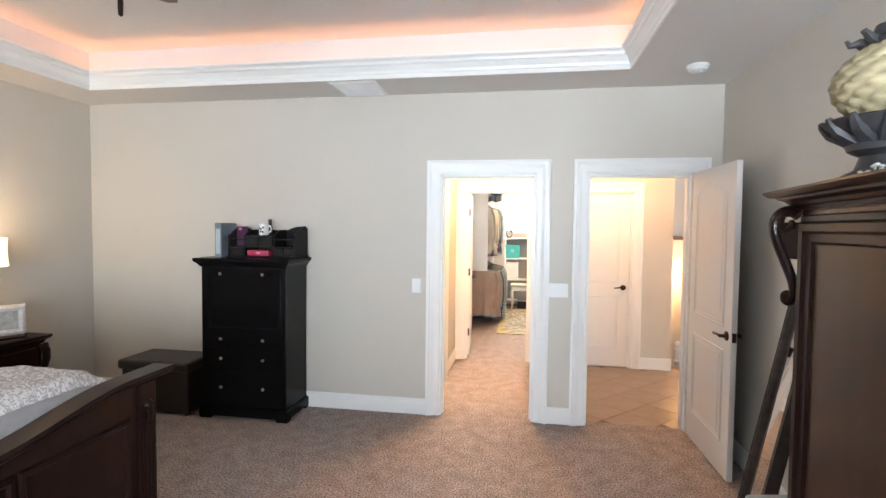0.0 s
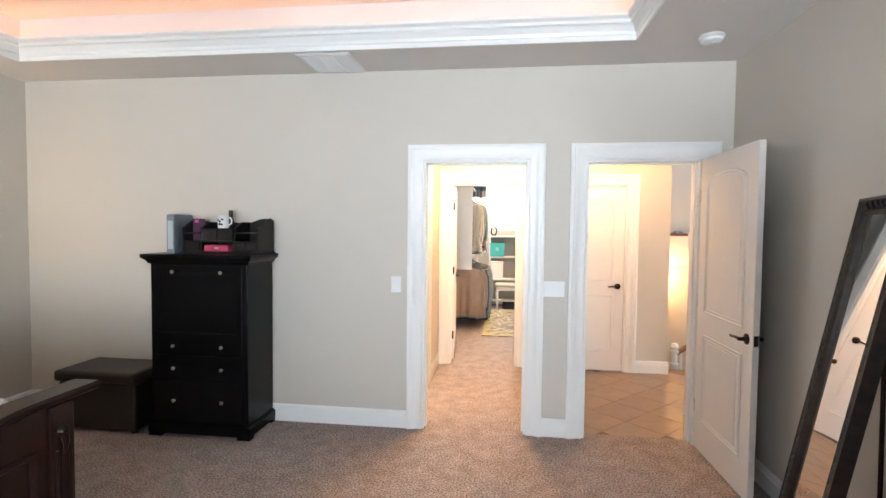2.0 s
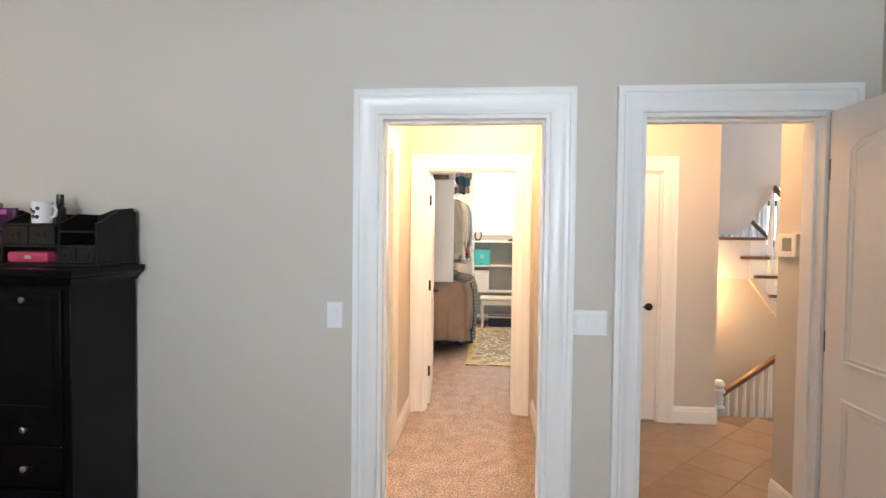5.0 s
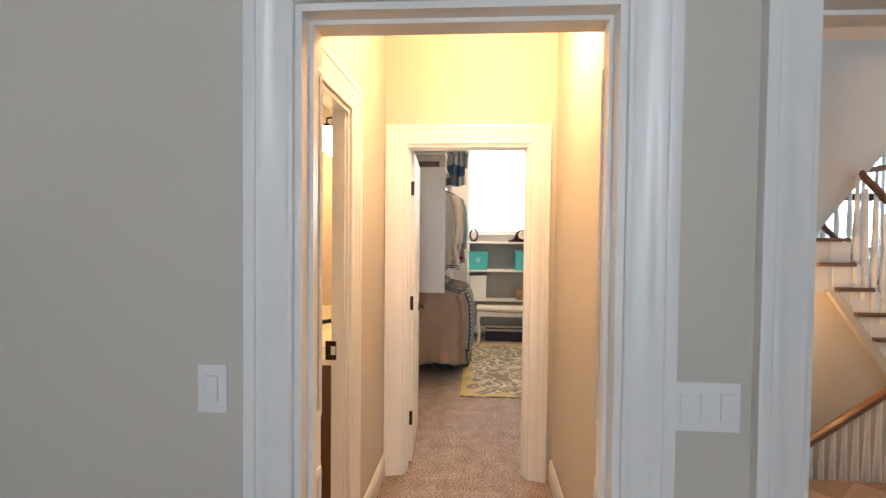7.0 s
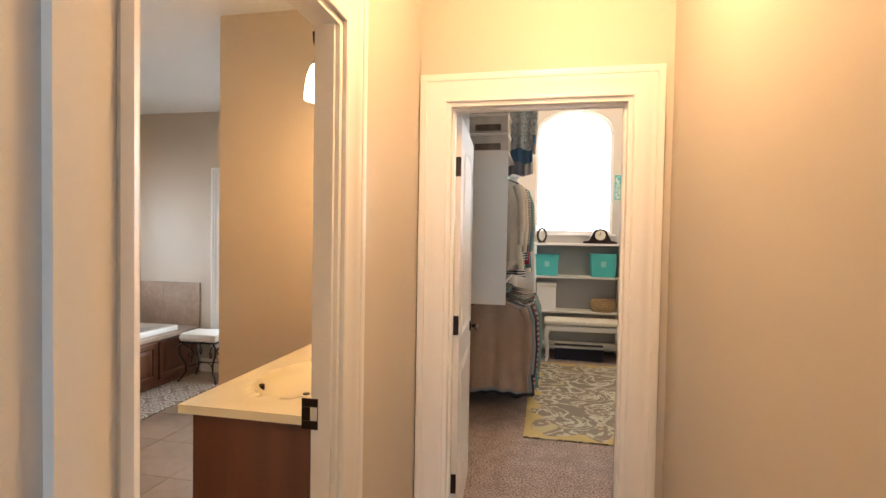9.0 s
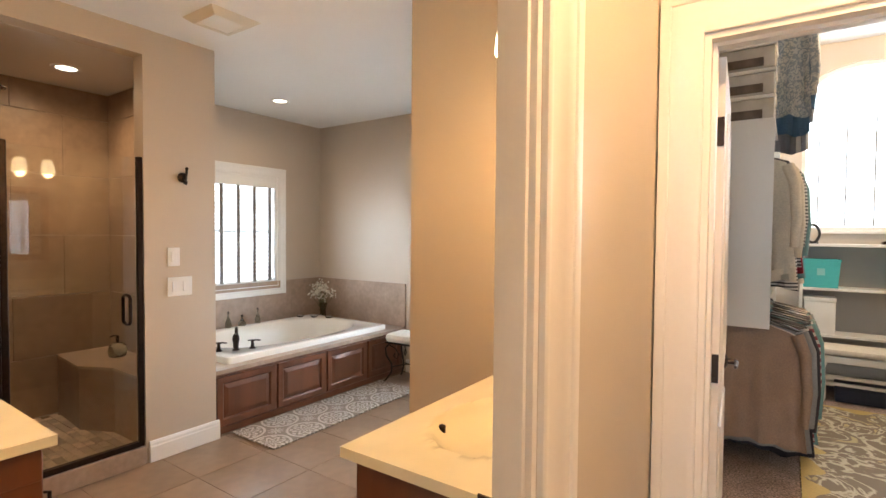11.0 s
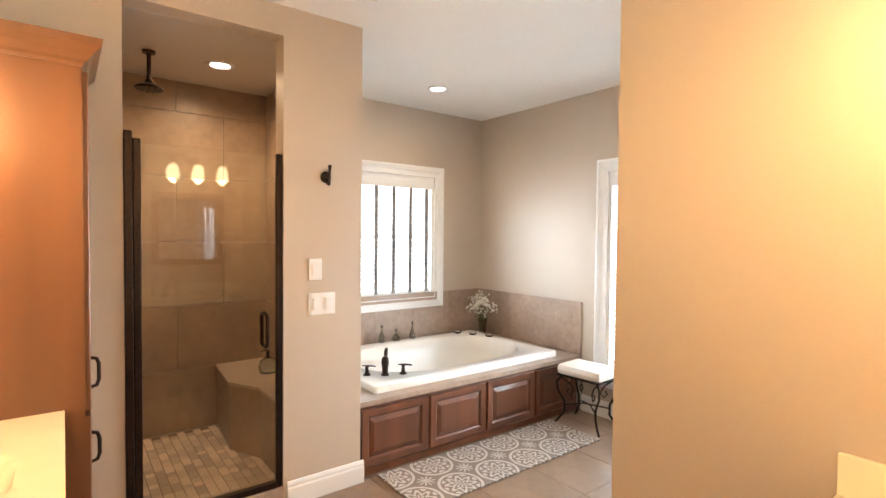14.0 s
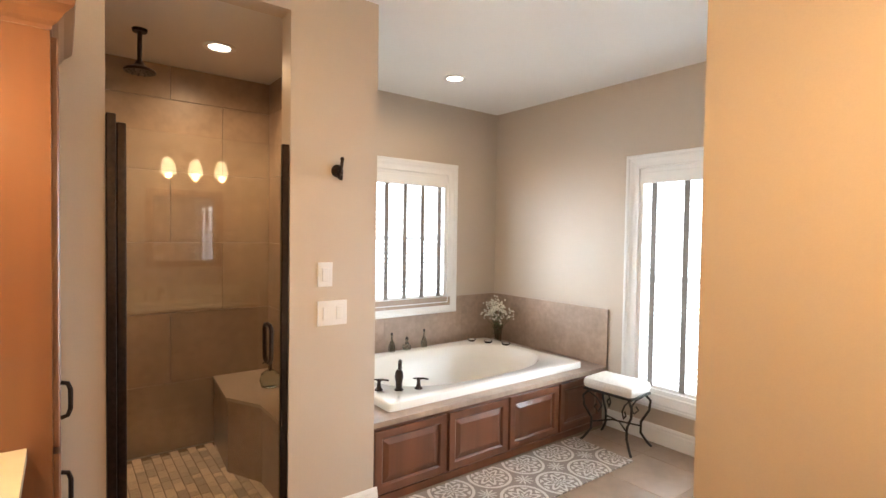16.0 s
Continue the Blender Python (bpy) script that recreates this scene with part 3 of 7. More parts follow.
switch_plate("light_switch", 1, (-0.779, 3.86, 1.106), 0, 0.075, 0.122, "white single rocker light switch on the greige wall")
switch_plate("light_switch", 3, (0.404, 3.86, 1.10), 0, 0.150, 0.114, "white triple rocker switch plate between two door casings")
switch_plate("light_switch", 1, (-3.67, 5.78, 1.30), 90, 0.078, 0.122, "white single rocker switch on the shower wall")
switch_plate("light_switch", 2, (-3.67, 5.82, 1.105), 90, 0.16, 0.125, "white double rocker switch plate on the shower wall")


def secretary_desk():
    t = thing("secretary_desk", "tall black wooden secretary chest with nickel knobs on carpet", "chest", (-2.138, 3.65, 0))
    w, d = 0.745, 0.385
    x, y = w / 2, d / 2
    bm = one_box(-x, x, -y, y, 0.07, 1.27, bev=0.004)
    part("body", bm, BLACKWOOD, t)
    bm = B()
    prism(bm, [(-x - 0.02, 0.025), (x + 0.02, 0.025), (x + 0.02, 0.085), (x + 0.004, 0.10), (-x - 0.004, 0.10), (-x - 0.02, 0.085)], "y", -y - 0.02, y)
    for sx in (-1, 1):
        box(bm, sx * (x - 0.03) - 0.05, sx * (x - 0.03) + 0.05, -y - 0.02, -y + 0.05, 0.0, 0.03, bev=0.006)
        box(bm, sx * (x - 0.03) - 0.05, sx * (x - 0.03) + 0.05, y - 0.06, y, 0.0, 0.03, bev=0.006)
    part("plinth", bm, BLACKWOOD, t)
    bm = B()
    prof = [(0.0, 1.262), (0.012, 1.262), (0.016, 1.275), (0.034, 1.295), (0.042, 1.30), (0.048, 1.31), (0.048, 1.332), (0.0, 1.332)]
    sweep(bm, [(-x, y, 0), (-x, -y, 0), (x, -y, 0), (x, y, 0)], [(-1, 0, 0), (-1, -1, 0), (1, -1, 0), (1, 0, 0)], (0, 0, 1), [(u, v) for u, v in prof])
    box(bm, -x + 0.001, x - 0.001, -y + 0.001, y, 1.268, 1.331)
    part("top", bm, BLACKWOOD, t)
    for z0, z1, nm in ((0.62, 1.25, "drop_front"), (0.43, 0.60, "drawer"), (0.135, 0.415, "drawer")):
        f = part(nm, one_box(-x + 0.035, x - 0.035, -y - 0.012, -y + 0.002, z0, z1, bev=0.004), BLACKWOOD, t)
        if nm == "drop_front":
            bm = B()
            sweep(bm, [(-x + 0.075, -y - 0.011, z0 + 0.14), (-x + 0.075, -y - 0.011, z1 - 0.06), (x - 0.075, -y - 0.011, z1 - 0.06), (x - 0.075, -y - 0.011, z0 + 0.14)], [(-1, 0, -1), (-1, 0, 1), (1, 0, 1), (1, 0, -1)], (0, -1, 0), [(-0.01, 0), (-0.004, 0.006), (0.006, 0.006), (0.01, 0)], closed=True)
            part("panel_moulding", bm, BLACKWOOD, f)
        for kx in (-0.185, 0.185):
            zs = (z1 - 0.045, z0 + 0.05) if nm == "drop_front" else ((0.27 if z0 < 0.2 else 0.508),)
            for kz in zs:
                k = lathe(B(), [(0.004, 0.0), (0.005, 0.012), (0.012, 0.016), (0.013, 0.022), (0.008, 0.027), (0.001, 0.028)], at=(kx, -y - 0.012, kz), m=Matrix.Rotation(radians(90), 4, "X"), seg=14)
                smooth(part("knob", k, NICKEL, f, "brushed nickel knob"))
    return t


secretary_desk()


def organizer():
    t = thing("desk_organizer", "black wooden desktop organizer with cubbies and drawers", "organizer", (-2.045, 3.70, 1.332))
    w, d = 0.60, 0.24
    x, y = w / 2, d / 2
    side = [(-y, 0), (y, 0), (y, 0.25), (y - 0.06, 0.262), (0.02, 0.255), (-0.03, 0.235), (-y + 0.03, 0.20), (-y, 0.19)]
    bm = B()
    for sx in (-x, x - 0.014):
        prism(bm, side, "x", sx, sx + 0.014)
    for xx in (-0.165, 0.10):
        prism(bm, [(-y + 0.005, 0.02), (y, 0.02), (y, 0.235), (0.0, 0.235), (-y + 0.02, 0.19)], "x", xx, xx + 0.012)
    box(bm, -x - 0.01, x + 0.01, -y - 0.008, y, 0.0, 0.014, bev=0.003)
    part("carcass", bm, DUSKWOOD, t)
    bm = B()
    top = [(-x + 0.014, 0.255), (-0.18, 0.215), (-0.05, 0.238), (0.10, 0.225), (x - 0.10, 0.262), (x - 0.014, 0.268)]
    prism(bm, [(-x + 0.014, 0.014)] + top + [(x - 0.014, 0.014)], "y", y - 0.012, y)
    part("back_board", bm, DUSKWOOD, t)
    for x0, x1, z in ((-x + 0.014, -0.165, 0.085), (-x + 0.014, -0.165, 0.145), (-0.153, 0.10, 0.085), (-0.153, 0.10, 0.18), (0.112, x - 0.014, 0.085), (0.112, x - 0.014, 0.15)):
        part("shelf", one_box(x0, x1, -y + 0.008, y - 0.013, z, z + 0.009), DUSKWOOD, t)
    for x0, x1, z0, z1 in ((-x + 0.018, -0.168, 0.018, 0.082), (-0.149, -0.028, 0.097, 0.178), (-0.024, 0.097, 0.097, 0.178), (0.116, 0.195, 0.018, 0.082), (0.199, x - 0.018, 0.018, 0.082)):
        dr = part("drawer", one_box(x0, x1, -y + 0.002, y - 0.03, z0, z1, bev=0.002), DUSKWOOD, t)
        xc, zc = (x0 + x1) / 2, (z0 + z1) / 2
        bm = sweep(B(), [(xc - 0.014, -y + 0.002, zc - 0.012), (xc - 0.014, -y + 0.002, zc + 0.012), (xc + 0.014, -y + 0.002, zc + 0.012), (xc + 0.014, -y + 0.002, zc - 0.012)], [(-1, 0, -1), (-1, 0, 1), (1, 0, 1), (1, 0, -1)], (0, -1, 0), [(-0.003, 0), (-0.003, 0.003), (0.003, 0.003), (0.003, 0)], closed=True)
        part("label_holder", bm, BRONZE, dr, "small dark label holder")
    return t


organizer()
PINK = mat("pink_leather", (0.42, 0.035, 0.09), 0.45, grain=0.1, scale=60, bump=0.2)
PURPLE = mat("purple_folder", (0.07, 0.018, 0.055), 0.4, grain=0.05)
CLEARP = mat("frosted_clear_plastic", (0.16, 0.20, 0.23), 0.3, grain=0.05, scale=30)
CERAMIC = mat("white_ceramic", (0.80, 0.79, 0.78), 0.15, blotch=0.01)
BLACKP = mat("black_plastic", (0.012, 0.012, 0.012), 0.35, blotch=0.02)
case = thing("pink_case", "pink leather case lying in a black desk organizer", "case", (-2.075, 3.615, 1.347))
smooth(part("body", one_box(-0.105, 0.09, -0.03, 0.07, 0.0, 0.05, bev=0.012), PINK, case))
part("clasp", one_box(-0.015, 0.015, -0.033, -0.029, 0.018, 0.032), NICKEL, case)
binder = thing("binder", "clear plastic binder upright beside a desk organizer", "binder", (-2.412, 3.66, 1.333))
part("cover", one_box(-0.030, 0.030, -0.12, 0.11, 0, 0.285, bev=0.003), CLEARP, binder)
part("spine_label", one_box(-0.02, 0.02, -0.122, -0.1202, 0.03, 0.24), mat("pale_paper", (0.42, 0.48, 0.51), 0.8), binder)
part("pages", one_box(-0.026, 0.026, -0.10, 0.10, 0.2852, 0.288), BLACKP, binder)
folder = thing("folder", "purple folder standing in the organizer", "folder", (-2.285, 3.70, 1.347))
part("cover", one_box(-0.05, 0.05, -0.01, 0.0, 0.06, 0.245), PURPLE, folder)
part("tab", one_box(-0.03, 0.0, -0.011, -0.0101, 0.215, 0.238), mat("pink_paper", (0.6, 0.12, 0.35), 0.7), folder)


def mug():
    t = thing("mug", "white ceramic mug with black letters on a desk organizer", "mug", (-2.045, 3.625, 1.521))
    smooth(part("cup", lathe(B(), [(0.034, 0.0), (0.038, 0.004), (0.041, 0.09), (0.043, 0.095), (0.039, 0.095), (0.037, 0.09), (0.034, 0.012), (0.001, 0.01)], seg=24), CERAMIC, t))
    smooth(part("handle", tube(B(), [(0.038, 0, 0.075), (0.058, 0, 0.078), (0.068, 0, 0.06), (0.064, 0, 0.035), (0.04, 0, 0.022)], 0.006), CERAMIC, t))
    bm = B()
    for a, z in ((-120, 0.06), (-95, 0.05), (-70, 0.065), (-100, 0.03), (-75, 0.028)):
        ca, sa = math.cos(radians(a)), math.sin(radians(a))
        lathe(bm, [(0.001, 0), (0.009, 0), (0.009, 0.0025), (0.001, 0.003)], at=(0.0385 * ca, 0.0385 * sa, z), m=Matrix.Rotation(radians(a + 90), 4, "Z") @ Matrix.Rotation(radians(90), 4, "X"), seg=8)
    part("dark_print", bm, BLACKP, t, "black printed marks")
    b = thing("bottle", "small black bottle behind a white mug", "bottle", (-2.035, 3.71, 1.521))
    smooth(part("body", lathe(B(), [(0.02, 0), (0.022, 0.004), (0.022, 0.07), (0.012, 0.085), (0.001, 0.086)], seg=16), BLACKP, b))
    smooth(part("cap", lathe(B(), [(0.015, 0.086), (0.016, 0.09), (0.015, 0.135), (0.001, 0.137)], seg=16), BLACKP, b, "black cap"))


mug()

# Storage bench behind the bed.
LEATHER = mat("dark_brown_leather", (0.022, 0.016, 0.014), 0.5, grain=0.2, scale=90, bump=0.25, blotch=0.15)
bench = thing("storage_bench", "dark brown leather storage bench against the wall", "bench", (-2.94, 3.61, 0))
part("box", one_box(-0.31, 0.31, -0.18, 0.2, 0.02, 0.37, bev=0.012), LEATHER, bench)
part("lid", one_box(-0.33, 0.32, -0.21, 0.21, 0.372, 0.455, bev=0.022), LEATHER, bench, "padded leather lid")
for sx in (-0.28, 0.28):
    for sy in (-0.15, 0.17):
        part("foot", cyl(B(), (sx, sy, 0), (sx, sy, 0.022), 0.02, seg=12), BLACKP, bench)


def quilted(bm, x0, x1, y0, y1, z, amp, nx=40, ny=40, seed=3):
    """A soft cover with puckers, drooping over its rim."""
    rows = []
    for i in range(nx + 1):
        row = []
        for j in range(ny + 1):
            u, v = i / nx, j / ny
            e = min(u, 1 - u, v, 1 - v)
            drop = 0.10 * math.exp(-e * 26)
            n = noise.noise(Vector((u * 9 + seed, v * 9, 0))) * amp + noise.noise(Vector((u * 27, v * 27, seed))) * amp * 0.35
            row.append(bm.verts.new((x0 + (x1 - x0) * u, y0 + (y1 - y0) * v, z - drop + n)))
        rows.append(row)
    for i in range(nx):
        for j in range(ny):
            bm.faces.new((rows[i][j], rows[i + 1][j], rows[i + 1][j + 1], rows[i][j + 1]))
    return bm


def toile(name, ground, ink, scale):
    """Printed cloth: blotches of ink with clear edges on a pale ground."""
    m = bpy.data.materials.new(name)
    m.use_nodes = True
    n, l = m.node_tree.nodes, m.node_tree.links
    b = n["Principled BSDF"]
    b.inputs["Roughness"].default_value = 0.9
    tc, no, ra = n.new("ShaderNodeTexCoord"), n.new("ShaderNodeTexNoise"), n.new("ShaderNodeValToRGB")
    no.inputs["Scale"].default_value, no.inputs["Detail"].default_value, no.inputs["Distortion"].default_value = scale, 2, 2.5
    ra.color_ramp.elements[0].position, ra.color_ramp.elements[0].color = 0.47, (*ground, 1)
    ra.color_ramp.elements[1].position, ra.color_ramp.elements[1].color = 0.53, (*ink, 1)
    l.new(tc.outputs["Object"], no.inputs["Vector"])
    l.new(no.outputs["Fac"], ra.inputs["Fac"])
    l.new(ra.outputs[0], b.inputs["Base Color"])
    return m


QUILT = toile("grey_print_quilt", (0.78, 0.76, 0.75), (0.46, 0.45, 0.46), 30)
SHEET = mat("grey_satin_sheet", (0.34, 0.34, 0.36), 0.45, grain=0.06, scale=30, blotch=0.1)


def bed():
    t = thing("bed", "dark mahogany bed with grey and white printed quilt", "bed", (-1.75, 1.02, 0))
    hw = 0.98
    # Footboard: posts, panel and a cap rail that dips to the middle.
    def cap(y):
        k = abs(y) / hw
        q = min(1, max(0, (k - 0.10) / 0.72))
        return 0.755 + 0.095 * q * q * (3 - 2 * q)
    bm = B()
    ys = [-hw + 2 * hw * i / 32 for i in range(33)]
    prism(bm, [(ys[0], 0.14)] + [(y, cap(y) - 0.03) for y in ys] + [(ys[-1], 0.14)], "x", -0.075, -0.012)
    part("footboard_panel", bm, DARKWOOD, t)
    bm = B()
    sec = [(-0.105, -0.03), (-0.11, -0.012), (-0.10, 0.0), (0.014, 0.0), (0.024, -0.012), (0.018, -0.03), (0.004, -0.04), (-0.088, -0.04)]
    ext = [-hw - 0.11] + ys + [hw + 0.11]
    rings = [[bm.verts.new((u, y, cap(max(-hw, min(hw, y))) + v)) for u, v in sec] for y in ext]
    for a, b in zip(rings, rings[1:]):
        for i in range(8):
            bm.faces.new((a[i], a[(i + 1) % 8], b[(i + 1) % 8], b[i]))
    bm.faces.new(rings[0][::-1])
    bm.faces.new(rings[-1])
    smooth(part("cap_rail", bm, DARKWOOD, t))
    for s in (-1, 1):
        bm = one_box(-0.09, 0.004, s * (hw - 0.06) - 0.055, s * (hw - 0.06) + 0.055, 0.0, 0.80, bev=0.006)
        for k in (-0.03, 0.0, 0.03):
            box(bm, 0.003, 0.010, s * (hw - 0.06) + k - 0.008, s * (hw - 0.06) + k + 0.008, 0.2, 0.62, bev=0.003)
        part("post", bm, DARKWOOD, t)
        bm = lathe(B(), [(0.001, 0.02), (0.018, 0.018), (0.024, 0.008), (0.03, 0.0)], at=(0.004, s * (hw - 0.06), 0.69), m=Matrix.Rotation(radians(90), 4, "Y"), seg=12)
        tube(bm, [(0.010, s * (hw - 0.06), 0.68), (0.018, s * (hw - 0.06), 0.64), (0.010, s * (hw - 0.06), 0.60)], 0.018, r_end=0.006)
        smooth(part("carved_drop", bm, DARKWOOD, t, "carved wooden drop"))
    for a, b in ((-0.80, -0.28), (-0.24, 0.24), (0.28, 0.80)):
        zt = 0.64
        bm = sweep(B(), [(-0.012, a, 0.24), (-0.012, a, zt), (-0.012, b, zt), (-0.012, b, 0.24)], [(0, -1, -1), (0, -1, 1), (0, 1, 1), (0, 1, -1)], (1, 0, 0), [(-0.02, 0), (-0.02, 0.004), (-0.008, 0.014), (0.008, 0.012), (0.016, 0)], closed=True)
        part("panel_moulding", bm, DARKWOOD, t)
    for s in (-1, 1):
        part("side_rail", one_box(-2.1, -0.08, s * 0.92 - 0.02, s * 0.92 + 0.02, 0.18, 0.42, bev=0.005), DARKWOOD, t)
    bm = B()
    prism(bm, [(-0.98, 0.1), (0.98, 0.1), (0.98, 1.25), (0.5, 1.42), (0, 1.48), (-0.5, 1.42), (-0.98, 1.25)], "x", -2.17, -2.10)
    part("headboard", bm, DARKWOOD, t)
    smooth(part("mattress", one_box(-2.09, -0.12, -0.90, 0.90, 0.30, 0.74, bev=0.06), SHEET, t))
    return t


bed()
q = thing("quilt", "grey and white printed quilt spread over the bed's foot", "quilt", (-1.75, 1.02, 0))
smooth(part("top_layer", quilted(B(), -0.95, -0.21, -0.93, 0.93, 0.89, 0.026), QUILT, q))
smooth(part("under_layer", quilted(B(), -1.0, -0.118, -0.945, 0.945, 0.825, 0.02, seed=9), SHEET, q, "grey satin lining"))
smooth(part("main_cover", quilted(B(), -2.0, -0.9, -0.95, 0.95, 0.80, 0.02, seed=5), SHEET, q, "grey satin cover"))


def nightstand():
    t = thing("nightstand", "dark carved mahogany nightstand beside the bed", "nightstand", (-3.74, 2.80, 0))
    part("body", one_box(-0.17, 0.10, -0.29, 0.27, 0.10, 0.66, bev=0.006), DARKWOOD, t)
    bm = sweep(B(), [(-0.17, 0.27, 0), (0.10, 0.27, 0), (0.10, -0.29, 0), (-0.17, -0.29, 0)], [(0, 1, 0), (1, 1, 0), (1, -1, 0), (0, -1, 0)], (0, 0, 1), [(0, 0.655), (0.01, 0.655), (0.02, 0.68), (0.042, 0.695), (0.05, 0.705), (0.05, 0.722), (0, 0.722)])
    box(bm, -0.17, 0.10, -0.29, 0.27, 0.66, 0.721)
    part("top", bm, DARKWOOD, t)
    for z0, z1 in ((0.14, 0.38), (0.40, 0.63)):
        d = part("drawer", one_box(0.098, 0.115, -0.25, 0.23, z0, z1, bev=0.006), DARKWOOD, t)
        smooth(part("knob", lathe(B(), [(0.005, 0), (0.006, 0.014), (0.015, 0.02), (0.012, 0.03), (0.001, 0.032)], at=(0.115, -0.01, (z0 + z1) / 2), m=Matrix.Rotation(radians(90), 4, "Y"), seg=14), BRONZE, d, "dark bronze knob"))
    for sy in (-0.29, 0.27):
        bm = tube(B(), [(0.115, sy, 0.65), (0.14, sy, 0.60), (0.145, sy, 0.54), (0.115, sy, 0.46), (0.105, sy, 0.30), (0.12, sy, 0.16), (0.125, sy, 0.09)], 0.032, r_end=0.02)
        smooth(part("carved_corner", bm, DARKWOOD, t, "carved scroll corner"))
    for sx in (-0.14, 0.09):
        for sy in (-0.26, 0.24):
            part("foot", lathe(B(), [(0.02, 0), (0.032, 0.03), (0.024, 0.07), (0.034, 0.102)], at=(sx, sy, 0), seg=12), DARKWOOD, t)
    return t


nightstand()
lampt = thing("table_lamp", "lit table lamp with cream drum shade on a nightstand", "table lamp", (-3.72, 2.69, 0.722))
smooth(part("base", lathe(B(), [(0.07, 0), (0.075, 0.012), (0.05, 0.022), (0.025, 0.04), (0.018, 0.12), (0.03, 0.20), (0.034, 0.26), (0.020, 0.34), (0.013, 0.42), (0.012, 0.55), (0.001, 0.56)], seg=20), BRONZE, lampt, "dark bronze turned base"))
smooth(part("collar", lathe(B(), [(0.016, 0.43), (0.03, 0.435), (0.03, 0.455), (0.016, 0.46)], seg=16), CERAMIC, lampt))
LSHADE = glow("lit_linen_shade", (1.0, 0.83, 0.55), 1.5)
bm = B()
lathe(bm, [(0.165, 0.565), (0.160, 0.60), (0.155, 0.68), (0.160, 0.77), (0.158, 0.77), (0.153, 0.68), (0.158, 0.60), (0.163, 0.565)], seg=28)
smooth(part("shade", bm, LSHADE, lampt, "glowing cream linen shade"))
smooth(part("finial", lathe(B(), [(0.006, 0.75), (0.006, 0.78), (0.012, 0.79), (0.004, 0.81), (0.001, 0.812)], seg=12), BRONZE, lampt))
point_lamp("bedside_bulb", (-3.72, 2.69, 1.55), 14, (1.0, 0.70, 0.40), 0.05)
fr = thing("photo_frame", "white photo frame on a dark easel on a nightstand", "photo frame", (-3.66, 2.84, 0.722), rz=62)
bm = sweep(B(), [(-0.055, 0, 0.085), (-0.055, 0, 0.225), (0.055, 0, 0.225), (0.055, 0, 0.085)], [(-1, 0, -1), (-1, 0, 1), (1, 0, 1), (1, 0, -1)], (0, -1, 0), [(0, -0.005), (0, 0.012), (0.02, 0.02), (0.04, 0.012), (0.045, -0.005)], closed=True)
part("moulding", bm, mat("silver_grey_frame", (0.66, 0.65, 0.63), 0.4, grain=0.15, scale=50), fr)
part("picture", one_box(-0.056, 0.056, -0.003, 0.004, 0.084, 0.226), mat("grey_photograph", (0.42, 0.42, 0.41), 0.3, grain=0.3, scale=20), fr, "pale grey picture")
bm = one_box(-0.10, 0.10, -0.04, 0.03, 0.012, 0.03, bev=0.003)
for sx in (-0.09, 0.09):
    tube(bm, [(sx, 0.02, 0.02), (sx, -0.05, 0.014), (sx, -0.07, 0.008), (sx, -0.085, 0.018)], 0.008)
    tube(bm, [(sx * 0.7, 0.03, 0.02), (sx * 0.5, 0.05, 0.2)], 0.006)
    box(bm, sx - 0.008, sx + 0.008, -0.02, 0.02, 0.0, 0.014)
    box(bm, sx - 0.006, sx + 0.006, -0.035, -0.02, 0.03, 0.05)
part("easel", bm, DARKWOOD, fr, "dark wooden easel")


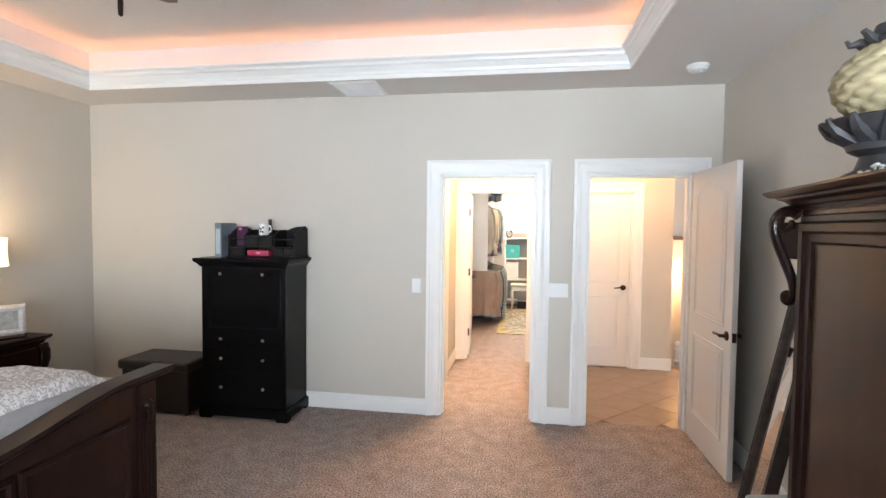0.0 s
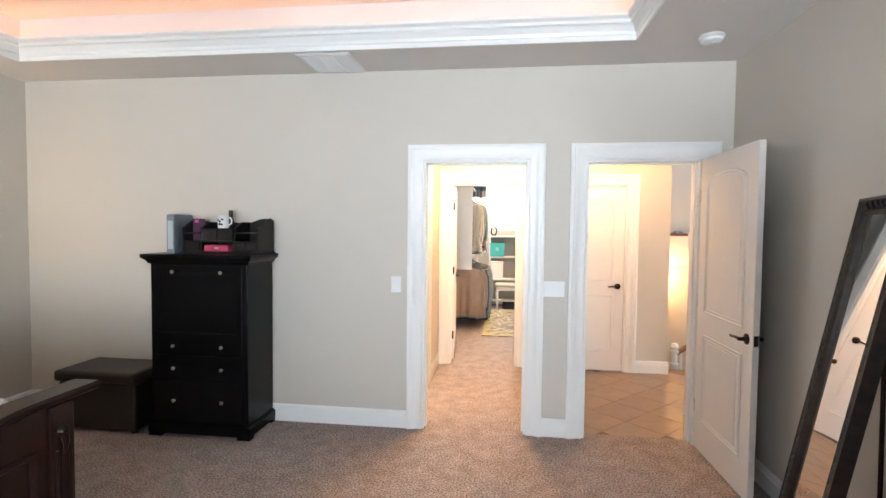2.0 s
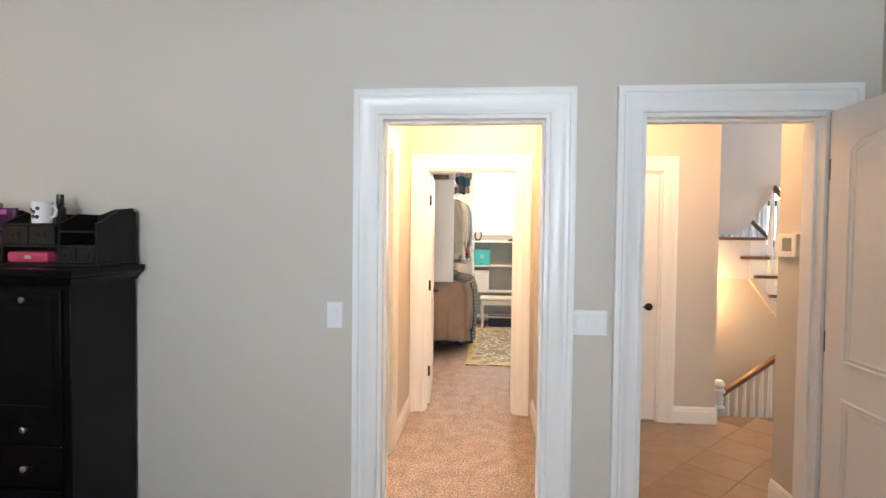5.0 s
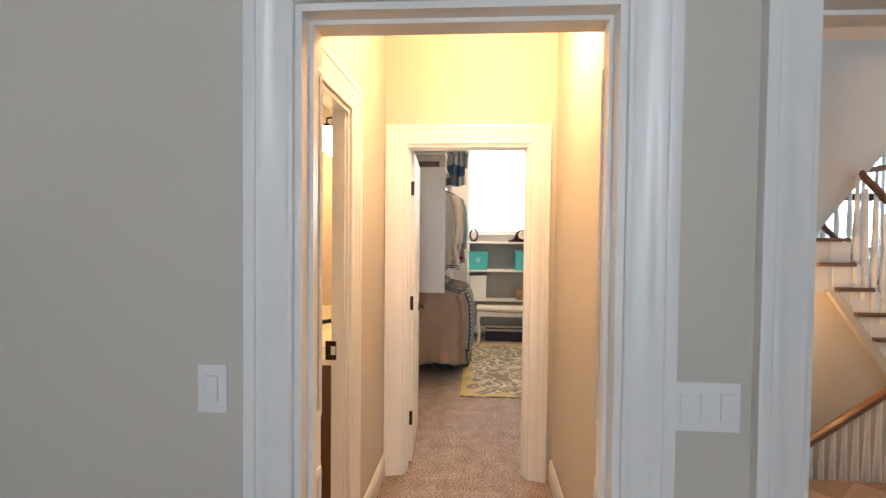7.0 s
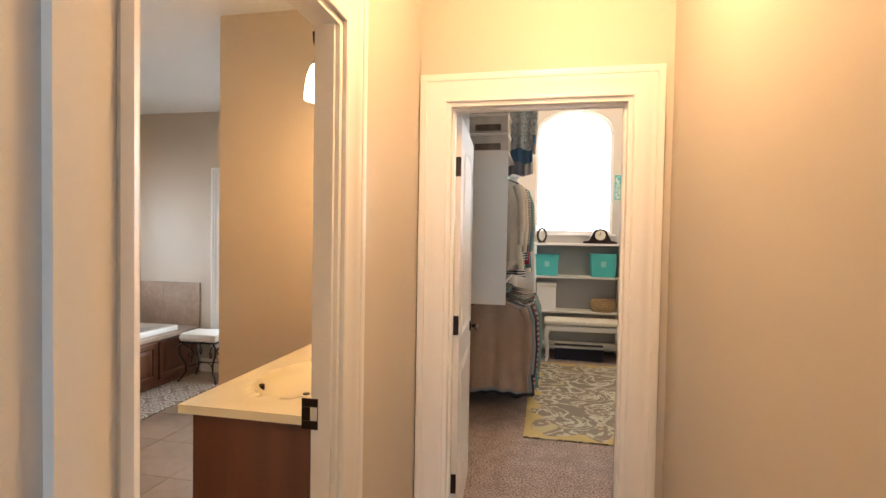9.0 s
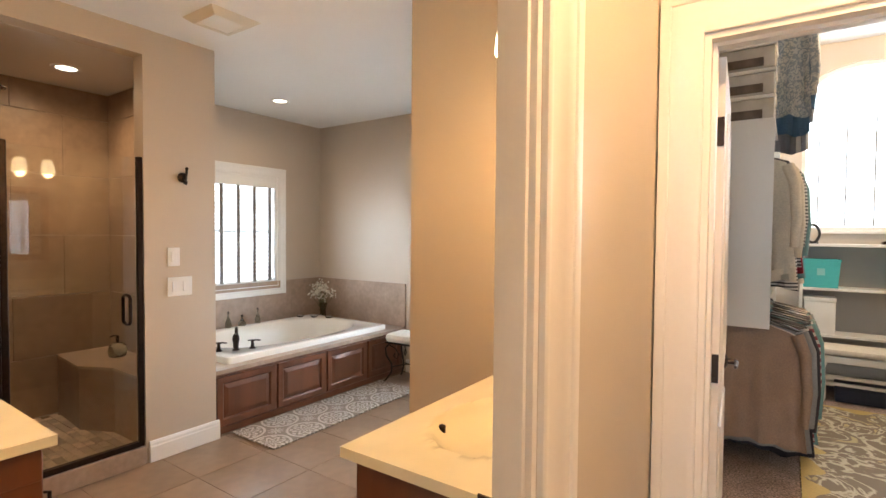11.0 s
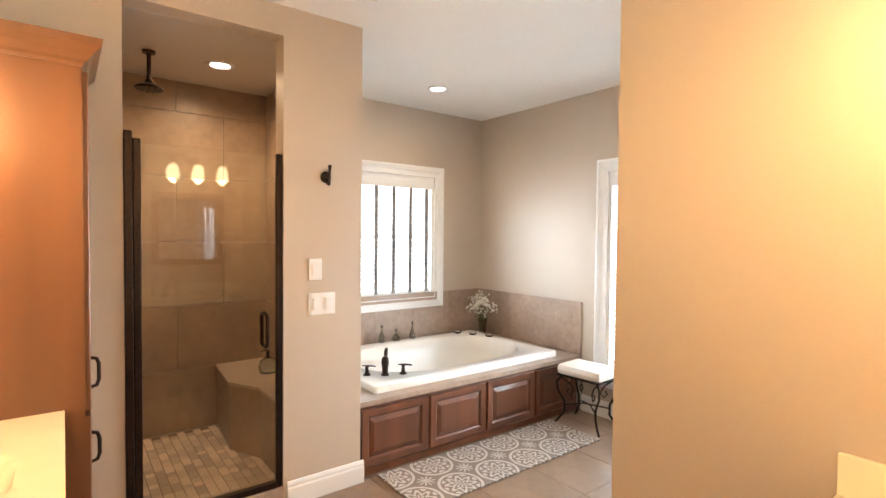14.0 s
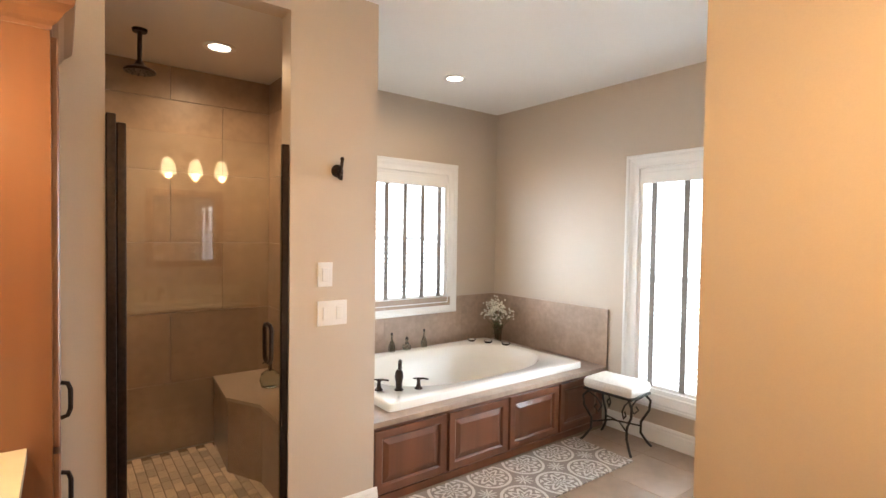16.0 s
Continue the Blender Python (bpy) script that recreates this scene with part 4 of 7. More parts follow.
def armoire():
    t = thing("armoire", "dark mahogany armoire with moulded crown and scroll corbels", "armoire", (0.777, 1.075, 0), -7)
    x0, x1, y0, y1, zt = 0.012, 0.76, -0.60, -0.03, 1.655
    part("body", one_box(x0, x1, y0, y1, 0.08, zt, bev=0.005), DARKWOOD, t)
    part("plinth", one_box(x0 - 0.02, x1, y0 - 0.02, y1 + 0.03, 0.0, 0.10, bev=0.008), DARKWOOD, t)
    prof = [(0, 0), (0.008, 0), (0.012, 0.008), (0.020, 0.011), (0.026, 0.018), (0.040, 0.024), (0.044, 0.029), (0.056, 0.031), (0.062, 0.036), (0.066, 0.040), (0.066, 0.045), (0, 0.045)]
    bm = sweep(B(), [(x1, y1, zt), (x0, y1, zt), (x0, y0, zt), (x1, y0, zt)], [(0, 1, 0), (-1, 1, 0), (-1, -1, 0), (0, -1, 0)], (0, 0, 1), prof)
    box(bm, x0 + 0.001, x1, y0 + 0.001, y1 - 0.001, zt - 0.005, zt + 0.044)
    part("crown", bm, DARKWOOD, t)
    bm = sweep(B(), [(x0, y0 + 0.09, 0.20), (x0, y0 + 0.09, zt - 0.045), (x0, y1 - 0.045, zt - 0.045), (x0, y1 - 0.045, 0.20)], [(0, -1, -1), (0, -1, 1), (0, 1, 1), (0, 1, -1)], (-1, 0, 0), [(-0.035, 0), (-0.03, 0.006), (-0.012, 0.008), (-0.006, 0.016), (0.010, 0.018), (0.016, 0.010), (0.028, 0.008), (0.032, 0)], closed=True)
    part("side_moulding", bm, DARKWOOD, t)
    for a, b in ((x0 + 0.06, 0.376), (0.384, x1 - 0.05)):
        d = part("door", one_box(a, b, y1 - 0.002, y1 + 0.018, 0.16, zt - 0.06, bev=0.004), DARKWOOD, t)
        bm = sweep(B(), [(a + 0.07, y1 + 0.018, 0.25), (a + 0.07, y1 + 0.018, zt - 0.14), (b - 0.07, y1 + 0.018, zt - 0.14), (b - 0.07, y1 + 0.018, 0.25)], [(-1, 0, -1), (-1, 0, 1), (1, 0, 1), (1, 0, -1)], (0, 1, 0), [(-0.02, 0), (-0.01, 0.012), (0.01, 0.012), (0.02, 0)], closed=True)
        part("panel_moulding", bm, DARKWOOD, d)
    for cx, sx in ((x0, -1), (x1, 1)):
        # A flat S scroll standing out from the canted corner: (out, height).
        pts = [(0.008, -0.022), (0.030, -0.010), (0.058, -0.014), (0.076, -0.036), (0.078, -0.066), (0.066, -0.105), (0.046, -0.15), (0.028, -0.19), (0.016, -0.225), (0.014, -0.255), (0.024, -0.275), (0.038, -0.272), (0.040, -0.256), (0.030, -0.250)]
        bm = B()
        k = 0.7071
        tube(bm, flowing([(cx + sx * u * k * 0.78, y1 + u * k * 0.78, zt + 0.005 + v * 0.84) for u, v in pts]), 0.014, seg=10, r_end=0.009)
        tube(bm, flowing([(cx + sx * u * k * 0.78, y1 + u * k * 0.78, zt + 0.005 + v * 0.84) for u, v in ((0.058, -0.020), (0.062, -0.045), (0.046, -0.062), (0.026, -0.052), (0.030, -0.036))]), 0.010, seg=10, r_end=0.006)
        prism(bm, [(cx + sx * u * k * 0.6, y1 + u * k * 0.6) for u in (0.0, 0.06)] + [(cx + sx * 0.03 - 0.006, y1 + 0.034), (cx, y1 + 0.010)], "z", zt - 0.12, zt - 0.03)
        smooth(part("scroll_corbel", bm, DARKWOOD, t, "carved scroll corbel"))
    return t


armoire()
VASEB = mat("aged_blue_bronze", (0.050, 0.048, 0.052), 0.5, metal=0.3, grain=0.35, scale=25, bump=0.3)
VASEC = mat("aged_cream_resin", (0.36, 0.30, 0.18), 0.55, grain=0.25, scale=22, bump=0.2)
va = thing("pineapple_finial", "carved cream pineapple ornament on a dark footed urn", "ornament", (0.872, 0.905, 1.7005))
va.scale = (0.88, 0.88, 0.78)
smooth(part("foot", lathe(B(), [(0.105, 0), (0.11, 0.012), (0.085, 0.03), (0.06, 0.045), (0.05, 0.08), (0.075, 0.095), (0.08, 0.11), (0.06, 0.12)], seg=24), VASEB, va))
bm = lathe(B(), [(0.05, 0.118), (0.09, 0.135), (0.118, 0.16), (0.128, 0.175), (0.122, 0.18), (0.08, 0.175)], seg=24)
for i in range(12):
    a = 2 * math.pi * i / 12
    tube(bm, [(0.06 * math.cos(a), 0.06 * math.sin(a), 0.125), (0.105 * math.cos(a), 0.105 * math.sin(a), 0.15), (0.122 * math.cos(a), 0.122 * math.sin(a), 0.172), (0.128 * math.cos(a), 0.128 * math.sin(a), 0.184)], 0.024, seg=6, r_end=0.006)
smooth(part("leaf_bowl", bm, VASEB, va, "dark leaf-carved bowl"))
bm = B()
rows, cols = 44, 96
skin = []
for k in range(rows + 1):
    q = k / rows
    r0 = 0.112 * math.sin(math.pi * (0.12 + 0.80 * q)) ** 0.7
    ring = []
    for i in range(cols):
        a = 2 * math.pi * i / cols
        carve = abs(math.sin(6 * a + 5 * math.pi * q) * math.sin(6 * a - 5 * math.pi * q)) ** 0.55
        rr = r0 - 0.006 + 0.011 * carve
        ring.append(bm.verts.new((rr * math.cos(a), rr * math.sin(a), 0.178 + 0.20 * q)))
    skin.append(ring)
for lo, hi in zip(skin, skin[1:]):
    for i in range(cols):
        bm.faces.new((lo[i], lo[(i + 1) % cols], hi[(i + 1) % cols], hi[i]))
bm.faces.new(skin[0][::-1])
bm.faces.new(skin[-1])
smooth(part("pineapple_body", bm, VASEC, va, "cream diamond-carved body"), 50)
bm = lathe(B(), [(0.05, 0.376), (0.055, 0.385), (0.04, 0.395), (0.03, 0.43), (0.001, 0.44)], seg=16)
for i in range(9):
    a = 2 * math.pi * i / 9
    tube(bm, [(0.03 * math.cos(a), 0.03 * math.sin(a), 0.38), (0.06 * math.cos(a), 0.06 * math.sin(a), 0.39), (0.078 * math.cos(a), 0.078 * math.sin(a), 0.385 + 0.02 * (i % 2)), (0.085 * math.cos(a), 0.085 * math.sin(a), 0.40)], 0.016, seg=6, r_end=0.004)
part("leaf_crown", bm, VASEB, va, "blue-grey leaf crown")
fl = thing("flower_sprig", "small white silk flowers on dark stems on an armoire", "flowers", (0.765, 0.67, 1.7005), rz=-97)
fl.scale = (0.8, 0.8, 0.8)
bm, st = B(), B()
rnd = random.Random(4)
for i in range(7):
    px, py = -0.13 + 0.27 * i / 6, -0.02 + rnd.uniform(-0.03, 0.05)
    pz = rnd.uniform(0.010, 0.032)
    tube(st, [(px, py, 0.003), (px + 0.008, py, pz)], 0.0025, seg=5)
    for k in range(5):
        a = 2 * math.pi * k / 5 + i
        lathe(bm, [(0.001, 0), (0.006, 0.003), (0.004, 0.006), (0.001, 0.007)], at=(px + 0.008 + 0.008 * math.cos(a), py + 0.008 * math.sin(a), pz + 0.004 * (k % 2)), seg=6)
tube(st, [(-0.14, -0.02, 0.004), (0, 0.0, 0.006), (0.14, -0.03, 0.004)], 0.003, seg=5)
part("blossoms", bm, mat("white_silk", (0.75, 0.75, 0.74), 0.8), fl)
part("stems", st, mat("dark_stem", (0.03, 0.03, 0.02), 0.8), fl)


def floor_mirror():
    t = thing("floor_mirror", "leaning floor mirror in ornate dark carved frame", "mirror", (1.17, 2.274, 0))
    t.matrix_world = pose(1.17, 2.274, 0.004, 0, 10.3, -16.6)
    hw, h, k = 0.255, 1.70, 0.065
    FR = mat("aged_brown_carved_frame", (0.035, 0.024, 0.022), 0.45, metal=0.2, grain=0.4, scale=30, bump=0.4, coat=0.1)
    bm = sweep(B(), [(0, -hw + k, k), (0, -hw + k, h - k), (0, hw - k, h - k), (0, hw - k, k)], [(0, -1, -1), (0, -1, 1), (0, 1, 1), (0, 1, -1)], (-1, 0, 0), [(0, -0.03), (0, 0.006), (0.012, 0.016), (0.02, 0.008), (0.044, 0.008), (0.052, 0.02), (0.064, 0.018), (k, 0.004), (k, -0.03)], closed=True)
    part("frame", bm, FR, t)
    part("glass", one_box(0.004, 0.008, -hw + k - 0.004, hw - k + 0.004, k - 0.004, h - k + 0.004), MIRROR, t, "silvered mirror glass")
    part("backing", one_box(0.009, 0.03, -hw + 0.02, hw - 0.02, 0.02, h - 0.02), BLACKP, t)
    bm = B()
    for s in (-1, 1):
        z = 0.12
        while z < h - 0.15:
            yy = s * (hw - 0.032)
            lathe(bm, [(0.001, 0.012), (0.012, 0.008), (0.018, 0.0)], at=(-0.008, yy + 0.008 * math.sin(z * 40), z), m=Matrix.Rotation(radians(-90), 4, "Y"), seg=8)
            tube(bm, [(-0.012, yy - 0.012, z + 0.02), (-0.016, yy, z + 0.045), (-0.012, yy + 0.012, z + 0.07)], 0.007, seg=6, r_end=0.003)
            z += 0.085
    for i in range(7):
        yy = -0.15 + 0.05 * i
        tube(bm, [(-0.012, yy - 0.02, h - 0.048), (-0.018, yy, h - 0.03), (-0.014, yy + 0.02, h - 0.02), (-0.012, yy + 0.012, h - 0.032)], 0.006, seg=6)
    part("carved_vine", bm, VASEB, t, "silvery carved leaf ornament")
    for s in (-1, 1):
        part("easel_leg", tube(B(), [(0.035, s * 0.16, 1.25), (0.16, s * 0.19, 0.55), (0.24, s * 0.21, -0.035)], 0.008, seg=8), BRONZE, t)
    return t


floor_mirror()
ott = thing("laundry_hamper", "light grey fabric storage hamper standing before an armoire", "hamper", (1.03, 1.39, 0), rz=10)
smooth(part("body", one_box(-0.13, 0.13, -0.13, 0.13, 0.0, 0.68, bev=0.03), mat("grey_fabric", (0.33, 0.33, 0.34), 0.95, grain=0.2, scale=160, bump=0.4), ott))
smooth(part("lid", one_box(-0.14, 0.14, -0.14, 0.14, 0.682, 0.72, bev=0.015), mat("light_grey_fabric", (0.45, 0.45, 0.46), 0.95, grain=0.2, scale=160, bump=0.4), ott))

vent = thing("ceiling_vent", "white slatted air vent in the soffit", "ceiling vent", (-1.21, 3.635, H))
bm = sweep(B(), [(-0.16, -0.17, 0), (0.16, -0.17, 0), (0.16, 0.17, 0), (-0.16, 0.17, 0)], [(-1, -1, 0), (1, -1, 0), (1, 1, 0), (-1, 1, 0)], (0, 0, -1), [(0, 0), (0, 0.012), (0.02, 0.010), (0.03, 0.002), (0.03, 0)], closed=True)
for xx in (-0.055, 0.055):
    box(bm, xx - 0.006, xx + 0.006, -0.17, 0.17, -0.013, 0)
part("frame", bm, PLATE, vent)
part("backing", one_box(-0.16, 0.16, -0.17, 0.17, -0.002, -0.0005), mat("vent_grey", (0.09, 0.09, 0.10), 0.6), vent, "grey duct behind the slats")
me = None
for i in range(16):
    if me is None:
        ob = part("slat", prism(B(), [(-0.006, -0.0015), (0.003, -0.0155), (0.0048, -0.0148), (-0.0042, -0.0008)], "x", -0.16, 0.16), PLATE, vent)
        me = ob.data
    else:
        ob = new("slat", me)
        ob.parent = vent
    ob.location = (0, -0.16 + 0.0213 * i, 0)
sm = thing("smoke_detector", "round white smoke detector on the soffit", "smoke detector", (1.26, 3.37, H))
smooth(part("housing", lathe(B(), [(0.07, 0.0), (0.072, -0.015), (0.062, -0.022), (0.060, -0.036), (0.048, -0.045), (0.001, -0.047)], seg=28), PLATE, sm))
part("test_button", lathe(B(), [(0.012, -0.046), (0.012, -0.05), (0.001, -0.051)], at=(0.02, -0.01, 0), seg=12), CERAMIC, sm)


def ceiling_fan():
    t = thing("ceiling_fan", "still ceiling fan with brown blades and pull chain", "ceiling fan", (-1.10, 1.06, 0))
    smooth(part("downrod", cyl(B(), (0, 0, 2.66), (0, 0, 3.06), 0.014, seg=14), BRONZE, t))
    smooth(part("canopy", lathe(B(), [(0.02, 2.98), (0.05, 3.0), (0.07, 3.04), (0.07, 3.06)], seg=20), BRONZE, t))
    smooth(part("motor", lathe(B(), [(0.03, 2.44), (0.07, 2.45), (0.10, 2.50), (0.115, 2.56), (0.11, 2.62), (0.06, 2.66), (0.02, 2.68)], seg=24), BRONZE, t))
    BL = mat("taupe_fan_blade", (0.17, 0.12, 0.10), 0.45, grain=0.15, scale=12, stretch=(0.1, 1, 1))
    for i in range(5):
        a = radians(117 + 72 * i)
        m = Matrix.Rotation(a, 4, "Z") @ Matrix.Rotation(radians(9), 4, "X")
        bm = prism(B(), [(0.17, -0.05), (0.22, -0.062), (0.55, -0.074), (0.63, -0.06), (0.66, -0.02), (0.66, 0.02), (0.63, 0.06), (0.55, 0.074), (0.22, 0.062), (0.17, 0.05)], "z", -0.004, 0.004)
        box(bm, 0.09, 0.22, -0.018, 0.018, -0.010, -0.004)
        bmesh.ops.transform(bm, matrix=Matrix.Translation((0, 0, 2.55)) @ m, verts=bm.verts[:])
        part("blade", bm, BL, t)
    bm = cyl(B(), (0.02, 0, 2.45), (0.02, 0, 2.29), 0.0022, seg=6)
    part("pull_chain", bm, BRONZE, t)
    smooth(part("chain_pull", lathe(B(), [(0.002, 2.225), (0.007, 2.23), (0.008, 2.27), (0.003, 2.29)], at=(0.02, 0, 0), seg=10), BRONZE, t))
    return t


ceiling_fan()

# ---- bath ----


def cabinet_door(name, x0, x1, z0, z1, y, out, material, parent, m=None):
    """A frame-and-panel cabinet door on a face across y, with its raised field as a part of it."""
    k = 0.055
    bm = sweep(B(), [(x0 + k, y, z0 + k), (x0 + k, y, z1 - k), (x1 - k, y, z1 - k), (x1 - k, y, z0 + k)], [(-1, 0, -1), (-1, 0, 1), (1, 0, 1), (1, 0, -1)], (0, out, 0), [(0, 0), (0, 0.008), (0.010, 0.017), (k - 0.004, 0.018), (k, 0.014), (k, 0)], closed=True)
    q = 0.035
    f = [(x0 + k, z0 + k), (x1 - k, z0 + k), (x1 - k, z1 - k), (x0 + k, z1 - k)]
    g = [(x0 + k + q, z0 + k + q), (x1 - k - q, z0 + k + q), (x1 - k - q, z1 - k - q), (x0 + k + q, z1 - k - q)]
    fm = B()
    lo = [fm.verts.new((u, y + out * 0.003, v)) for u, v in f]
    hi = [fm.verts.new((u, y + out * 0.014, v)) for u, v in g]
    for i in range(4):
        fm.faces.new((lo[i], lo[(i + 1) % 4], hi[(i + 1) % 4], hi[i]))
    fm.faces.new(hi)
    fm.faces.new(lo[::-1])
    if m is not None:
        bmesh.ops.transform(bm, matrix=m, verts=bm.verts[:])
        bmesh.ops.transform(fm, matrix=m, verts=fm.verts[:])
    d = part(name, bm, material, parent)
    part("raised_field", fm, material, d)
    return d


SWAP = Matrix(((0, 1, 0, 0), (1, 0, 0, 0), (0, 0, 1, 0), (0, 0, 0, 1)))

# Tub surround: cherry panels, stone deck and splash.
sur = thing("tub_surround", "cherry wood panelled tub surround with stone deck", "tub surround", (-3.72, 0, 0))
part("carcass", one_box(-0.10, -0.004, 6.075, 8.20, 0.0, 0.44), CHERRY, sur)
for i in range(4):
    a = 6.10 + i * 0.522
    cabinet_door("panel_door", a, a + 0.50, 0.055, 0.415, -0.004, 1, CHERRY, sur, SWAP)
part("toe_rail", one_box(-0.004, 0.006, 6.08, 8.20, 0.0, 0.045), CHERRY, sur)
bm = B()
TU = (-4.93, -3.79, 6.24, 8.02)
for a in ((-5.028, TU[0] + 0.06, 6.075, 8.215), (TU[1] - 0.06, -3.695, 6.075, 8.215), (TU[0] + 0.06, TU[1] - 0.06, 6.075, TU[2] + 0.06), (TU[0] + 0.06, TU[1] - 0.06, TU[3] - 0.06, 8.215)):
    box(bm, a[0] + 3.72, a[1] + 3.72, a[2], a[3], 0.441, 0.472)
part("stone_deck", bm, STONE, sur, "tan stone deck")
sp = thing("trim_tub_splash", "tan stone tile splash above the tub", "tile splash", kind="structure")
for i in range(5):
    a = 6.075 + i * 0.427
    part("tile", one_box(-5.031, -5.019, a + 0.0006, a + 0.4264, 0.474, 0.93, bev=0.001), STONE, sp)
for i in range(3):
    a = -5.018 + i * 0.441
    part("tile", one_box(a + 0.0006, a + 0.4404, 8.206, 8.218, 0.474, 0.93, bev=0.001), STONE, sp)


def bathtub():
    t = thing("bathtub", "white drop-in oval soaking tub in a stone deck", "bathtub", ((TU[0] + TU[1]) / 2, (TU[2] + TU[3]) / 2, 0.472))
    hx, hy = (TU[1] - TU[0]) / 2, (TU[3] - TU[2]) / 2
    bm = B()
    n = 96
    def rect(k, r, z):
        """A rounded rectangle ring with half sizes scaled by k."""
        out = []
        for i in range(n):
            a = 2 * math.pi * (i + 0.5) / n
            c, s = math.cos(a), math.sin(a)
            e = 2 / r
            out.append(bm.verts.new((hx * k * abs(c) ** e * (1 if c > 0 else -1), hy * k * abs(s) ** e * (1 if s > 0 else -1), z)))
        return out
    def oval(kx, ky, z):
        e = 2 / 2.6
        return [bm.verts.new((hx * kx * abs(math.cos(a)) ** e * (1 if math.cos(a) > 0 else -1), hy * ky * abs(math.sin(a)) ** e * (1 if math.sin(a) > 0 else -1) + 0.02, z)) for a in (2 * math.pi * (i + 0.5) / n for i in range(n))]
    rings = [rect(1.0, 60, 0.0), rect(1.0, 60, 0.040), rect(0.994, 55, 0.047), rect(0.975, 45, 0.049), oval(0.83, 0.87, 0.048), oval(0.81, 0.855, 0.038), oval(0.76, 0.80, -0.06), oval(0.66, 0.71, -0.30), oval(0.56, 0.62, -0.37), oval(0.30, 0.35, -0.385)]
    for a, b in zip(rings, rings[1:]):
        for i in range(n):
            bm.faces.new((a[i], a[(i + 1) % n], b[(i + 1) % n], b[i]))
    bm.faces.new(rings[-1])
    smooth(part("shell", bm, TUBW, t), 50)
    smooth(part("drain", lathe(B(), [(0.03, -0.386), (0.03, -0.380), (0.001, -0.378)], at=(0, 0.1, 0), seg=16), BRONZE, t))
    smooth(part("overflow", lathe(B(), [(0.03, 0), (0.03, 0.006), (0.001, 0.008)], at=(0.345, -0.1, -0.06), m=Matrix.Rotation(radians(-90), 4, "Y"), seg=16), BRONZE, t))
    return t


bathtub()
fa = thing("tub_faucet", "oil-rubbed bronze tub filler with two lever handles", "faucet", (-3.99, 6.43, 0.516))
bm = lathe(B(), [(0.028, 0), (0.03, 0.008), (0.020, 0.02), (0.022, 0.06), (0.028, 0.09), (0.024, 0.12), (0.016, 0.135), (0.001, 0.137)], seg=18)
tube(bm, [(0, 0, 0.115), (-0.015, 0.015, 0.145), (-0.04, 0.03, 0.165), (-0.075, 0.055, 0.165), (-0.085, 0.062, 0.155)], 0.013)
lathe(bm, [(0.006, 0.13), (0.006, 0.15), (0.011, 0.158), (0.003, 0.172), (0.001, 0.173)], seg=12)
smooth(part("spout", bm, BRONZE, fa))
for k, (px, py) in enumerate(((-0.07, -0.105), (0.045, 0.12))):
    bm = lathe(B(), [(0.026, 0), (0.027, 0.008), (0.015, 0.022), (0.011, 0.055), (0.014, 0.062), (0.010, 0.075), (0.001, 0.077)], at=(px, py, 0), seg=16)
    tube(bm, [(px, py, 0.068), (px + 0.02, py + 0.02, 0.072), (px + 0.045, py + 0.045, 0.068)], 0.008, r_end=0.005)
    tube(bm, [(px, py, 0.068), (px - 0.012, py - 0.012, 0.07), (px - 0.025, py - 0.025, 0.068)], 0.007, r_end=0.004)
    smooth(part("lever_handle", bm, BRONZE, fa))

# Bottles on the far rim of the tub, candles and a flower vase.
BOTTLE = glass("smoky_green_glass", (0.62, 0.68, 0.62))
for k, (yy, r, h) in enumerate(((6.93, 0.028, 0.15), (7.08, 0.036, 0.10), (7.26, 0.026, 0.15))):
    b = thing("glass_bottle", "small smoky glass bottle on the tub rim", "bottle", (-4.895, yy, 0.516), group="bottles on the tub rim")
    smooth(part("bottle", lathe(B(), [(r * 0.8, 0), (r, 0.006), (r, h * 0.35), (r * 0.6, h * 0.55), (r * 0.3, h * 0.7), (r * 0.28, h * 0.92), (r * 0.42, h * 0.94), (r * 0.42, h), (0.001, h)], seg=18), BOTTLE, b))
    smooth(part("stopper", lathe(B(), [(r * 0.3, h), (r * 0.34, h + 0.01), (0.001, h + 0.018)], seg=12), BRONZE, b))
for px, py in ((-4.86, 7.78), (-4.72, 7.86), (-4.56, 7.93)):
    c = thing("tea_light", "small white candle in a dark dish on the tub rim", "candle", (px, py, 0.517), group="candles on the tub rim")
    smooth(part("dish", lathe(B(), [(0.022, 0), (0.03, 0.004), (0.042, 0.02), (0.040, 0.021), (0.028, 0.010), (0.001, 0.009)], seg=18), BRONZE, c, "dark bronze dish"))
    smooth(part("wax", lathe(B(), [(0.025, 0.010), (0.030, 0.022), (0.001, 0.024)], seg=16), CERAMIC, c))


